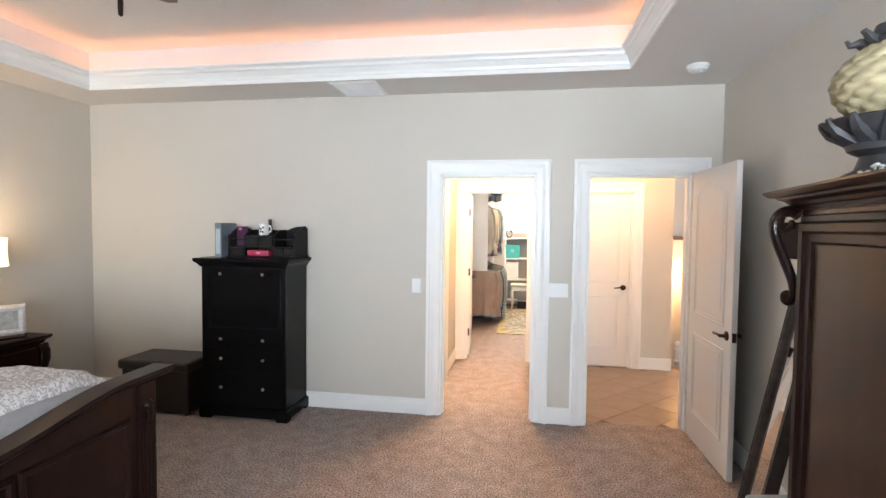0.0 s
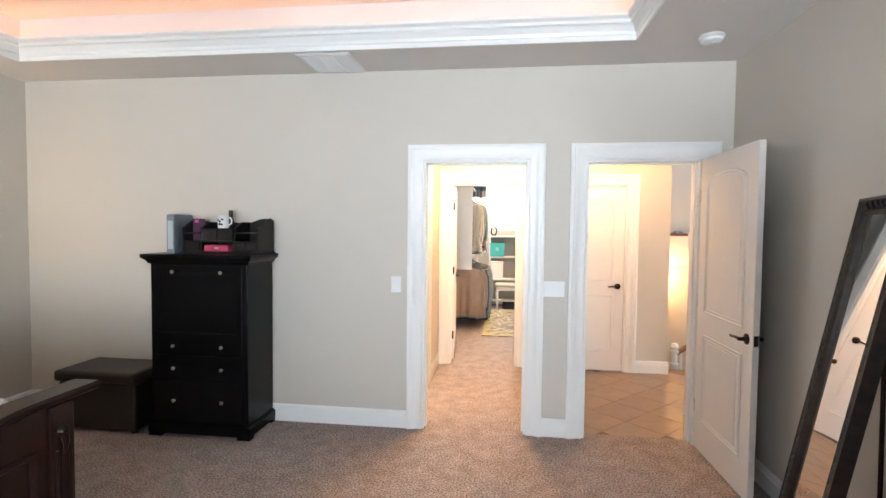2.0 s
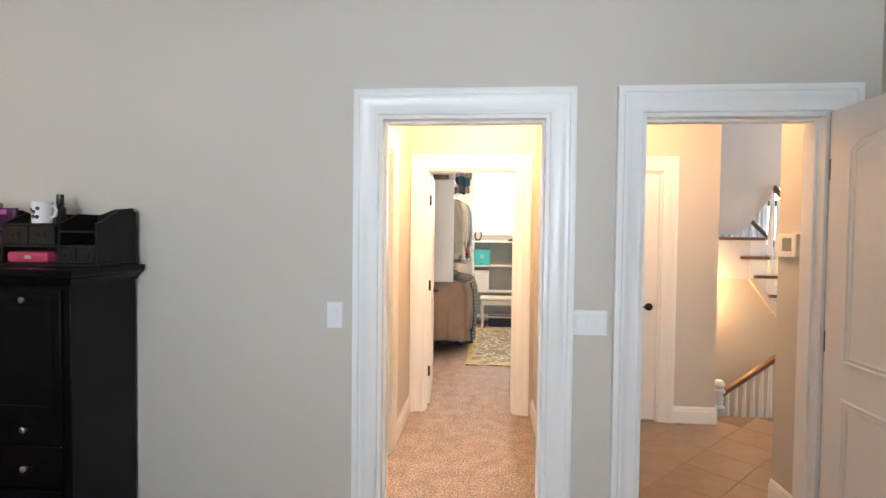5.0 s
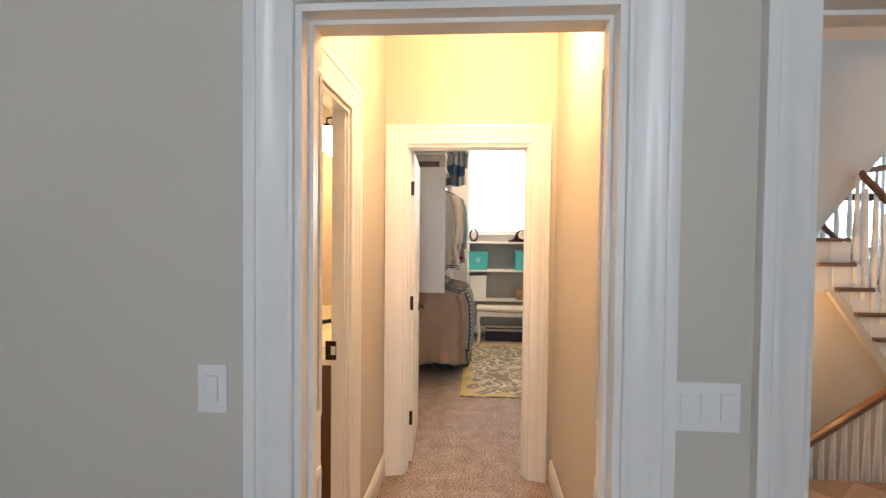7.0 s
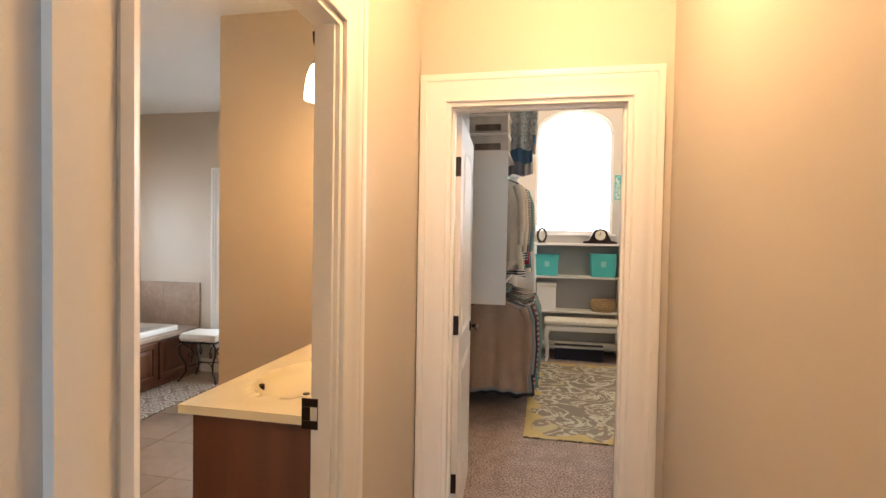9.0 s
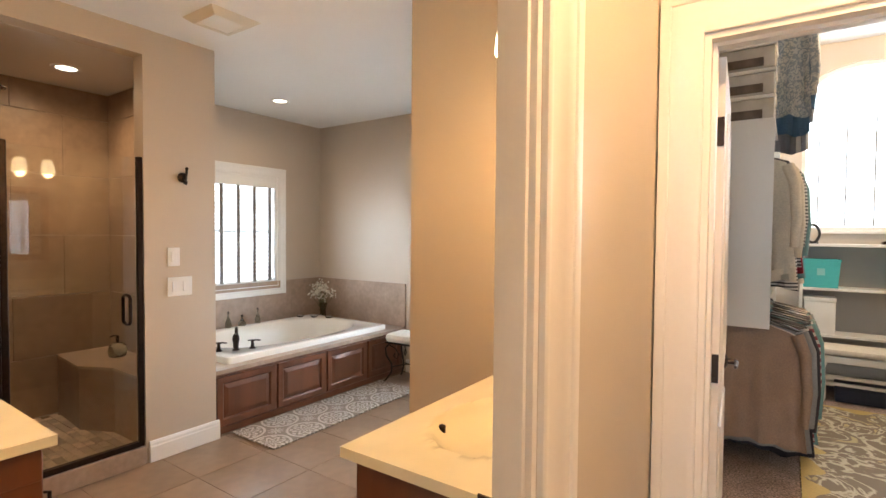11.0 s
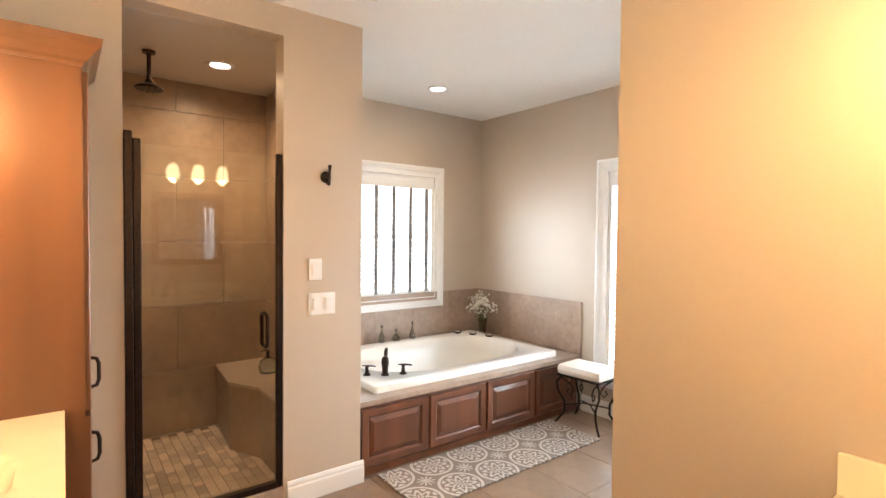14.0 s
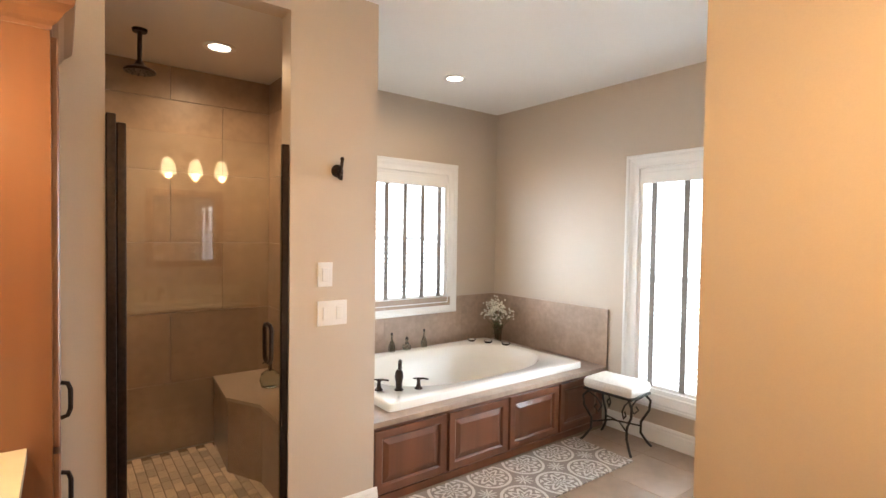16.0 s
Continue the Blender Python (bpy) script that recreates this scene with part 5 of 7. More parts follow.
def vase_of_flowers():
    t = thing("flower_vase", "glass vase of tiny white flowers on the tub deck", "vase", (-4.80, 8.06, 0.474))
    smooth(part("vase", lathe(B(), [(0.03, 0), (0.035, 0.006), (0.032, 0.08), (0.04, 0.15), (0.045, 0.18), (0.041, 0.18), (0.035, 0.14), (0.028, 0.08), (0.028, 0.012), (0.001, 0.01)], seg=20), glass("vase_glass", (0.75, 0.72, 0.66)), t))
    rnd = random.Random(11)
    stems, blossoms, leaves = B(), B(), B()
    for i in range(26):
        a, lean = rnd.uniform(0, 2 * math.pi), rnd.uniform(0.02, 0.13)
        h = rnd.uniform(0.24, 0.40)
        tip = Vector((lean * math.cos(a) * 1.1, lean * math.sin(a) - 0.02, h))
        mid = Vector((tip.x * 0.35, tip.y * 0.35, h * 0.6))
        tube(stems, [(0, 0, 0.02), mid, tip], 0.0016, seg=4)
        for j in range(9):
            p = tip + Vector((rnd.gauss(0, 0.02), rnd.gauss(0, 0.02), rnd.gauss(0, 0.025)))
            tube(stems, [mid * 0.3 + tip * 0.7, p], 0.0008, seg=3)
            bmesh.ops.create_icosphere(blossoms, subdivisions=1, radius=rnd.uniform(0.006, 0.010), matrix=Matrix.Translation(p))
        for j in range(3):
            p = Vector((0, 0, 0.02)).lerp(mid, 0.5 + 0.3 * j)
            d = Vector((rnd.gauss(0, 1), rnd.gauss(0, 1), 0.6)).normalized() * 0.035
            s = d.orthogonal().normalized() * 0.006
            v = [leaves.verts.new(p), leaves.verts.new(p + d * 0.5 + s), leaves.verts.new(p + d), leaves.verts.new(p + d * 0.5 - s)]
            leaves.faces.new(v)
    part("stems", stems, mat("dry_stem", (0.12, 0.12, 0.06), 0.8), t)
    part("blossoms", blossoms, mat("white_blossom", (0.80, 0.78, 0.70), 0.8), t, "tiny white blossoms")
    part("leaves", leaves, mat("sage_leaf", (0.12, 0.15, 0.08), 0.8), t)
    return t


vase_of_flowers()

# Vanity stool by the tall window.
IRON = mat("dark_wrought_iron", (0.02, 0.017, 0.015), 0.5, metal=0.6, grain=0.2, bump=0.1)
st = thing("vanity_stool", "white cushioned stool on dark scrolled iron legs", "stool", (-3.43, 7.95, 0), rz=4)
smooth(part("cushion", one_box(-0.20, 0.20, -0.15, 0.15, 0.395, 0.485, bev=0.042), mat("white_plush", (0.66, 0.62, 0.57), 0.95, grain=0.1, scale=90, bump=0.4), st, "white plush cushion"))
part("seat_rim", one_box(-0.19, 0.19, -0.14, 0.14, 0.385, 0.402, bev=0.004), IRON, st)
for sx in (-1, 1):
    for sy in (-1, 1):
        bm = tube(B(), [(sx * 0.15, sy * 0.11, 0.39), (sx * 0.19, sy * 0.135, 0.34), (sx * 0.185, sy * 0.13, 0.27), (sx * 0.14, sy * 0.10, 0.18), (sx * 0.14, sy * 0.10, 0.10), (sx * 0.18, sy * 0.13, 0.03), (sx * 0.20, sy * 0.145, 0.008)], 0.009)
        tube(bm, [(sx * 0.155, sy * 0.115, 0.37), (sx * 0.11, sy * 0.08, 0.33), (sx * 0.08, sy * 0.06, 0.27), (sx * 0.10, sy * 0.075, 0.23), (sx * 0.125, sy * 0.09, 0.26), (sx * 0.11, sy * 0.08, 0.285)], 0.006)
        smooth(part("leg", bm, IRON, st))
bm = tube(B(), [(-0.14, -0.10, 0.15), (-0.03, 0.0, 0.17), (0.14, 0.10, 0.15)], 0.006)
tube(bm, [(-0.14, 0.10, 0.15), (0.03, 0.0, 0.17), (0.14, -0.10, 0.15)], 0.006)
smooth(part("stretcher", bm, IRON, st))


def rug_material(name, ground, ink, pitch):
    """Woven medallions: rings and petals from repeating cells."""
    m = bpy.data.materials.new(name)
    m.use_nodes = True
    n, l = m.node_tree.nodes, m.node_tree.links
    b = n["Principled BSDF"]
    b.inputs["Roughness"].default_value = 0.95
    b.inputs["Specular IOR Level"].default_value = 0.1

    def math_node(op, a, c=None):
        k = n.new("ShaderNodeMath")
        k.operation = op
        for i, v in enumerate((a, c)):
            if v is None:
                continue
            if isinstance(v, (int, float)):
                k.inputs[i].default_value = v
            else:
                l.new(v, k.inputs[i])
        return k.outputs[0]
    tc, sx = n.new("ShaderNodeTexCoord"), n.new("ShaderNodeSeparateXYZ")
    l.new(tc.outputs["Object"], sx.inputs[0])
    fx = math_node("SUBTRACT", math_node("FRACT", math_node("DIVIDE", sx.outputs[0], pitch)), 0.5)
    fy = math_node("SUBTRACT", math_node("FRACT", math_node("DIVIDE", sx.outputs[1], pitch)), 0.5)
    r = math_node("SQRT", math_node("ADD", math_node("MULTIPLY", fx, fx), math_node("MULTIPLY", fy, fy)))
    ang = math_node("ARCTAN2", fy, fx)
    petal = math_node("COSINE", math_node("MULTIPLY", ang, 8.0))
    w1 = math_node("SINE", math_node("ADD", math_node("MULTIPLY", r, 34.0), math_node("MULTIPLY", petal, 2.4)))
    gx = math_node("SUBTRACT", math_node("FRACT", math_node("ADD", math_node("DIVIDE", sx.outputs[0], pitch), 0.5)), 0.5)
    gy = math_node("SUBTRACT", math_node("FRACT", math_node("ADD", math_node("DIVIDE", sx.outputs[1], pitch), 0.5)), 0.5)
    r2 = math_node("SQRT", math_node("ADD", math_node("MULTIPLY", gx, gx), math_node("MULTIPLY", gy, gy)))
    pet2 = math_node("COSINE", math_node("MULTIPLY", math_node("ARCTAN2", gy, gx), 10.0))
    star = math_node("GREATER_THAN", math_node("SUBTRACT", math_node("MULTIPLY", pet2, 0.10), math_node("SUBTRACT", r2, 0.10)), 0.0)
    rim = math_node("LESS_THAN", math_node("ABSOLUTE", math_node("SUBTRACT", r, 0.44)), 0.03)
    rings = math_node("GREATER_THAN", w1, 0.15)
    inside = math_node("LESS_THAN", r, 0.38)
    f = math_node("MAXIMUM", math_node("MULTIPLY", rings, inside), math_node("MAXIMUM", math_node("MULTIPLY", star, math_node("GREATER_THAN", r, 0.47)), rim))
    no = n.new("ShaderNodeTexNoise")
    no.inputs["Scale"].default_value = 180
    l.new(tc.outputs["Object"], no.inputs["Vector"])
    mix = n.new("ShaderNodeMix")
    mix.data_type = "RGBA"
    mix.inputs[6].default_value, mix.inputs[7].default_value = (*ground, 1), (*ink, 1)
    l.new(math_node("MULTIPLY", f, math_node("ADD", math_node("MULTIPLY", no.outputs["Fac"], 0.5), 0.6)), mix.inputs[0])
    l.new(mix.outputs[2], b.inputs["Base Color"])
    bp = n.new("ShaderNodeBump")
    bp.inputs["Strength"].default_value, bp.inputs["Distance"].default_value = 0.5, 0.003
    l.new(no.outputs["Fac"], bp.inputs["Height"])
    l.new(bp.outputs[0], b.inputs["Normal"])
    return m


rug = thing("bath_rug", "grey and cream medallion runner rug on tile", "rug", (-3.43, 6.99, 0))
part("woven_top", one_box(-0.245, 0.245, -0.80, 0.80, 0.0, 0.010, bev=0.003), rug_material("grey_medallion_weave", (0.25, 0.21, 0.185), (0.60, 0.55, 0.50), 0.30), rug)

# Shower: tiled walls, mosaic floor, bench, frame and door.
HX = -3.67
sw = thing("trim_shower_tile", "large tan tiles on the shower walls", "wall tile", kind="structure")
zs = [0.05, 0.50, 0.965, 1.43, 1.895, 2.36, 2.578]
for k, (z0, z1) in enumerate(zip(zs, zs[1:])):
    ys = [4.742, 5.30, 5.948] if k % 2 else [4.742, 5.62, 5.948]
    for a, b in zip(ys, ys[1:]):
        part("tile", one_box(-5.031, -5.02, a + 0.001, b - 0.001, z0 + 0.0012, z1 - 0.0012, bev=0.002), SHTILE, sw)
    xs = [-5.018, -4.40, -3.792]
    for a, b in zip(xs, xs[1:]):
        part("tile", one_box(a + 0.001, b - 0.001, 5.938, 5.949, z0 + 0.0012, z1 - 0.0012, bev=0.002), SHTILE, sw)
        part("tile", one_box(a + 0.001, b - 0.001, 4.741, 4.752, z0 + 0.0012, z1 - 0.0012, bev=0.002), SHTILE, sw)
structure("floor_shower_base", one_box(-5.02, -3.79, 4.752, 5.938, 0.0, 0.040), GROUT, "grout bed of the shower floor", "floor")
bn = thing("shower_bench", "tan tiled corner bench in the shower", "bench", (0, 0, 0.04))
outline = [(-5.019, 5.57), (-4.50, 5.53), (-4.25, 5.655), (-3.80, 5.655), (-3.80, 5.937), (-5.019, 5.937)]
part("base", prism(B(), outline, "z", 0.0, 0.445), SHTILE, bn)
top = [(-5.019, 5.56), (-4.498, 5.518), (-4.247, 5.645), (-3.80, 5.645), (-3.80, 5.937), (-5.019, 5.937)]
part("seat_slab", prism(B(), top, "z", 0.446, 0.466), mat("pale_bench_tile", (0.46, 0.37, 0.28), 0.35, grain=0.08, scale=20, blotch=0.1, blotch_scale=4), bn, "paler stone seat")
so = thing("soap_dispenser", "round clear glass soap dispenser on the shower bench", "dispenser", (-4.55, 5.80, 0.506))
smooth(part("jar", lathe(B(), [(0.03, 0), (0.055, 0.01), (0.065, 0.05), (0.055, 0.09), (0.03, 0.11), (0.001, 0.112)], seg=20), BOTTLE, so))
bm = cyl(B(), (0, 0, 0.11), (0, 0, 0.165), 0.012, seg=12)
tube(bm, [(0, 0, 0.16), (0, -0.02, 0.17), (0.0, -0.05, 0.162)], 0.006)
smooth(part("pump", bm, BRONZE, so, "dark bronze pump"))
structure("trim_shower_curb", one_box(-3.80, -3.655, 4.872, 5.598, 0.0, 0.115, bev=0.004), STONE, "tan stone shower curb", "curb")

sd = thing("shower_door", "closed frameless glass shower door with bronze frame", "shower door", (-3.69, 0, 0.115))
g = part("glass_panel", one_box(-0.004, 0.004, 4.935, 5.565, 0.035, 1.80), GLASS, sd, "clear glass")
g.visible_shadow = False
bm = B()
box(bm, -0.03, 0.03, 4.872, 4.905, 0.0, 1.845, bev=0.004)
box(bm, -0.018, 0.022, 4.905, 4.94, 0.02, 1.815, bev=0.006)
part("hinge_post", bm, BRONZE, sd, "dark bronze hinge post")
part("strike_post", one_box(-0.014, 0.014, 5.565, 5.598, 0.0, 1.81, bev=0.003), BRONZE, sd)
part("bottom_rail", one_box(-0.02, 0.02, 4.905, 5.565, 0.0, 0.034, bev=0.004), BRONZE, sd)
bm = B()
for s in (-1, 1):
    tube(bm, [(s * 0.004, 5.505, 0.78), (s * 0.035, 5.505, 0.785), (s * 0.05, 5.505, 0.80), (s * 0.05, 5.505, 0.94), (s * 0.035, 5.505, 0.955), (s * 0.004, 5.505, 0.96)], 0.010)
smooth(part("pull_handle", bm, BRONZE, sd, "dark bronze loop handle"))
sh = thing("rain_shower", "oil-rubbed bronze rain shower head hanging from the ceiling", "shower head", (-4.47, 5.07, 0))
smooth(part("arm", cyl(cyl(B(), (0, 0, 2.40), (0, 0, 2.575), 0.012, seg=14), (0, 0, 2.565), (0, 0, 2.58), 0.035, 0.038, seg=18), BRONZE, sh))
smooth(part("head", lathe(B(), [(0.074, 2.352), (0.078, 2.357), (0.074, 2.366), (0.045, 2.378), (0.026, 2.390), (0.018, 2.41), (0.001, 2.412)], seg=28), BRONZE, sh))
me = None
for r in (0.02, 0.04, 0.06):
    for i in range(int(r * 200)):
        a = 2 * math.pi * i / int(r * 200)
        if me is None:
            ob = part("nozzle", cyl(B(), (0, 0, 2.347), (0, 0, 2.353), 0.004, seg=6), BLACKP, sh)
            me = ob.data
        else:
            ob = new("nozzle", me)
            ob.parent = sh
        ob.location = (r * math.cos(a), r * math.sin(a), 0)

hk = thing("robe_hook", "oil-rubbed bronze double robe hook on the wall", "hook", (-3.67, 5.84, 1.82))
smooth(part("backplate", lathe(B(), [(0.032, 0), (0.033, 0.006), (0.02, 0.014), (0.001, 0.016)], m=Matrix.Rotation(radians(90), 4, "Y"), seg=20), BRONZE, hk))
bm = tube(B(), [(0.01, 0, 0), (0.04, 0, -0.01), (0.055, 0, 0.02), (0.06, 0, 0.05)], 0.008)
tube(bm, [(0.015, 0, -0.01), (0.03, 0, -0.04), (0.05, 0, -0.045), (0.058, 0, -0.025)], 0.007)
bmesh.ops.create_icosphere(bm, subdivisions=2, radius=0.011, matrix=Matrix.Translation((0.06, 0, 0.055)))
smooth(part("prongs", bm, BRONZE, hk))

bv = thing("ceiling_fan_vent", "cream square exhaust fan cover on the ceiling", "ceiling vent", (-3.15, 5.81, H))
part("cover", sweep(B(), [(-0.09, -0.09, 0), (0.09, -0.09, 0), (0.09, 0.09, 0), (-0.09, 0.09, 0)], [(-1, -1, 0), (1, -1, 0), (1, 1, 0), (-1, 1, 0)], (0, 0, -1), [(0, 0), (0, 0.035), (0.02, 0.035), (0.06, 0.006), (0.065, 0)], closed=True), mat("cream_plastic", (0.70, 0.64, 0.54), 0.45), bv)
part("lens", one_box(-0.09, 0.09, -0.09, 0.09, -0.03, -0.004), mat("cream_lens", (0.72, 0.66, 0.56), 0.4), bv)


def vanity_top(w, d, cx, cy, rx, ry, depth, t=0.03, nx=56, ny=36):
    """A slab with an oval bowl sunk into it; origin at a corner of the underside."""
    bm = B()
    grid = []
    for i in range(nx + 1):
        row = []
        for j in range(ny + 1):
            x, y = w * i / nx, d * j / ny
            q = math.hypot((x - cx) / rx, (y - cy) / ry)
            z = t - depth * max(0.0, 1 - q ** 2.6) ** 0.6 if q < 1 else t
            row.append(bm.verts.new((x, y, z)))
        grid.append(row)
    for i in range(nx):
        for j in range(ny):
            bm.faces.new((grid[i][j], grid[i + 1][j], grid[i + 1][j + 1], grid[i][j + 1]))
    edge = [grid[i][0] for i in range(nx + 1)] + [grid[nx][j] for j in range(1, ny + 1)] + [grid[i][ny] for i in range(nx - 1, -1, -1)] + [grid[0][j] for j in range(ny - 1, 0, -1)]
    low = [bm.verts.new((v.co.x, v.co.y, 0)) for v in edge]
    n = len(edge)
    for i in range(n):
        bm.faces.new((edge[i], edge[(i + 1) % n], low[(i + 1) % n], low[i]))
    return bm


# South vanity, beside the linen cabinet.
v1 = thing("vanity_cabinet", "cherry wood vanity cabinet beside a tall linen cabinet", "cabinet", (-3.195, 4.02, 0))
part("body", one_box(0, 1.05, 0, 0.60, 0.09, 0.735), CHERRY, v1)
bm = B()
for a in ((0, 1.05, 0, 0.02), (0, 1.05, 0.58, 0.60), (0, 0.02, 0.02, 0.58), (1.03, 1.05, 0.02, 0.58)):
    box(bm, *a, 0.736, 0.838)
part("top_frame", bm, CHERRY, v1)
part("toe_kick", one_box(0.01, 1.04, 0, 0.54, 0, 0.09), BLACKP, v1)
for a in (0.03, 0.53):
    d = cabinet_door("door", a, a + 0.48, 0.12, 0.81, 0.60, 1, CHERRY, v1)
    smooth(part("pull", tube(B(), [(a + 0.42, 0.62, 0.55), (a + 0.42, 0.65, 0.56), (a + 0.42, 0.65, 0.65), (a + 0.42, 0.62, 0.66)], 0.006), BRONZE, d))
c1 = thing("vanity_counter", "cream cultured marble counter with integral oval sink", "counter", (-3.197, 4.022, 0.839))
smooth(part("slab", vanity_top(1.085, 0.63, 0.52, 0.33, 0.25, 0.19, 0.085), MARBLE, c1), 40)
smooth(part("drain", lathe(B(), [(0.018, -0.053), (0.018, -0.05), (0.001, -0.049)], at=(0.52, 0.33, 0), seg=14), NICKEL, c1))
part("backsplash", one_box(0, 1.085, 0.0, 0.018, 0.031, 0.13, bev=0.003), MARBLE, c1)
bm = lathe(B(), [(0.022, 0.03), (0.022, 0.04), (0.013, 0.05), (0.012, 0.10), (0.001, 0.105)], at=(0.52, 0.09, 0), seg=14)
tube(bm, [(0.52, 0.09, 0.09), (0.52, 0.11, 0.135), (0.52, 0.16, 0.14), (0.52, 0.19, 0.11)], 0.010)
smooth(part("faucet", bm, BRONZE, c1, "dark bronze faucet"))

lc = thing("linen_cabinet", "tall honey cherry linen cabinet with moulded crown", "cabinet", (-3.20, 4.022, 0))
part("body", one_box(-0.465, 0, 0, 0.688, 0.0, 2.10, bev=0.002), LINENWOOD, lc)
bm = sweep(B(), [(0, 0, 2.085), (0, 0.688, 2.085), (-0.465, 0.688, 2.085)], [(1, 0, 0), (1, 1, 0), (0, 1, 0)], (0, 0, 1), [(-0.02, 0), (0.004, 0), (0.006, 0.012), (0.02, 0.022), (0.034, 0.045), (0.058, 0.066), (0.062, 0.092), (-0.02, 0.092)])
part("crown", bm, LINENWOOD, lc, "cherry crown moulding")
part("edge_stile", one_box(-0.02, 0.003, 0.655, 0.6895, 0.0, 2.083), LINENWOOD, lc)
for z0, z1, hz in ((0.85, 2.07, 0.98), (0.09, 0.83, 0.70)):
    d = cabinet_door("door", -0.455, -0.012, z0, z1, 0.690, 1, LINENWOOD, lc)
    smooth(part("pull", tube(B(), [(-0.05, 0.708, hz - 0.055), (-0.05, 0.726, hz - 0.05), (-0.05, 0.733, hz - 0.03), (-0.05, 0.733, hz + 0.03), (-0.05, 0.726, hz + 0.05), (-0.05, 0.708, hz + 0.055)], 0.007), BRONZE, d, "dark bronze pull"))
    for z in (z0 + 0.08, z1 - 0.08):
        part("hinge", cyl(B(), (-0.456, 0.70, z - 0.02), (-0.456, 0.70, z + 0.02), 0.006, seg=8), BRONZE, d)

# East vanity, with the mirror and the light over it.
v2 = thing("vanity_cabinet", "cherry wood vanity cabinet under a cream counter", "cabinet", (-1.34, 5.10, 0))
part("body", one_box(0, 0.56, 0, 1.075, 0.09, 0.74), CHERRY, v2)
bm = B()
for a in ((0, 0.02, 0, 1.075), (0.54, 0.56, 0, 1.075), (0.02, 0.54, 0, 0.02), (0.02, 0.54, 1.055, 1.075)):
    box(bm, *a, 0.741, 0.843)
part("top_frame", bm, CHERRY, v2)
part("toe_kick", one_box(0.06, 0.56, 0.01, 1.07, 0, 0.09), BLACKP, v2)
part("side_panel", one_box(0.004, 0.558, -0.006, 0.0, 0.09, 0.842), CHERRY, v2)
for a in (0.03, 0.55):
    d = cabinet_door("door", a, a + 0.49, 0.12, 0.81, 0.0, -1, CHERRY, v2, SWAP)
    smooth(part("pull", tube(B(), [(-0.018, a + 0.43, 0.55), (-0.05, a + 0.43, 0.56), (-0.05, a + 0.43, 0.65), (-0.018, a + 0.43, 0.66)], 0.006), BRONZE, d))
c2 = thing("vanity_counter", "cream cultured marble counter with integral sink and splash", "counter", (-1.375, 5.068, 0.845))
smooth(part("slab", vanity_top(0.597, 1.108, 0.27, 0.41, 0.18, 0.25, 0.075), MARBLE, c2), 40)
part("side_splash", one_box(0.0, 0.597, 1.092, 1.108, 0.031, 0.135, bev=0.003), MARBLE, c2)
part("backsplash", one_box(0.579, 0.597, 0.0, 1.09, 0.031, 0.135, bev=0.003), MARBLE, c2)
smooth(part("drain", lathe(B(), [(0.014, -0.040), (0.014, -0.036), (0.001, -0.035)], at=(0.27, 0.41, 0), seg=12), BRONZE, c2))
bm = lathe(B(), [(0.024, 0.03), (0.024, 0.042), (0.013, 0.055), (0.012, 0.10), (0.001, 0.105)], at=(0.51, 0.37, 0), seg=14)
tube(bm, [(0.51, 0.37, 0.09), (0.495, 0.37, 0.135), (0.42, 0.37, 0.155), (0.34, 0.37, 0.14), (0.32, 0.37, 0.11)], 0.012)
smooth(part("faucet", bm, BRONZE, c2, "dark bronze gooseneck faucet"))
smooth(part("overflow", lathe(B(), [(0.012, -0.01), (0.012, 0.013), (0.007, 0.016), (0.001, 0.016)], at=(0.118, 0.325, 0), seg=12), BRONZE, c2, "dark overflow cap"))
for yy in (0.26, 0.48):
    bm = lathe(B(), [(0.02, 0.03), (0.02, 0.04), (0.010, 0.05), (0.010, 0.08), (0.001, 0.085)], at=(0.51, yy, 0), seg=12)
    tube(bm, [(0.51, yy, 0.078), (0.47, yy, 0.085)], 0.006)
    smooth(part("faucet_handle", bm, BRONZE, c2))
mi = thing("wall_mirror", "framed wall mirror above a vanity counter", "mirror", (-0.777, 5.67, 1.53))
bm = sweep(B(), [(0, -0.27, -0.30), (0, -0.27, 0.30), (0, 0.27, 0.30), (0, 0.27, -0.30)], [(0, -1, -1), (0, -1, 1), (0, 1, 1), (0, 1, -1)], (-1, 0, 0), [(0, 0), (0, 0.010), (0.03, 0.022), (0.06, 0.018), (0.065, 0)], closed=True)
part("frame", bm, CHERRY, mi)
part("glass", one_box(-0.008, -0.003, -0.272, 0.272, -0.302, 0.302), MIRROR, mi)


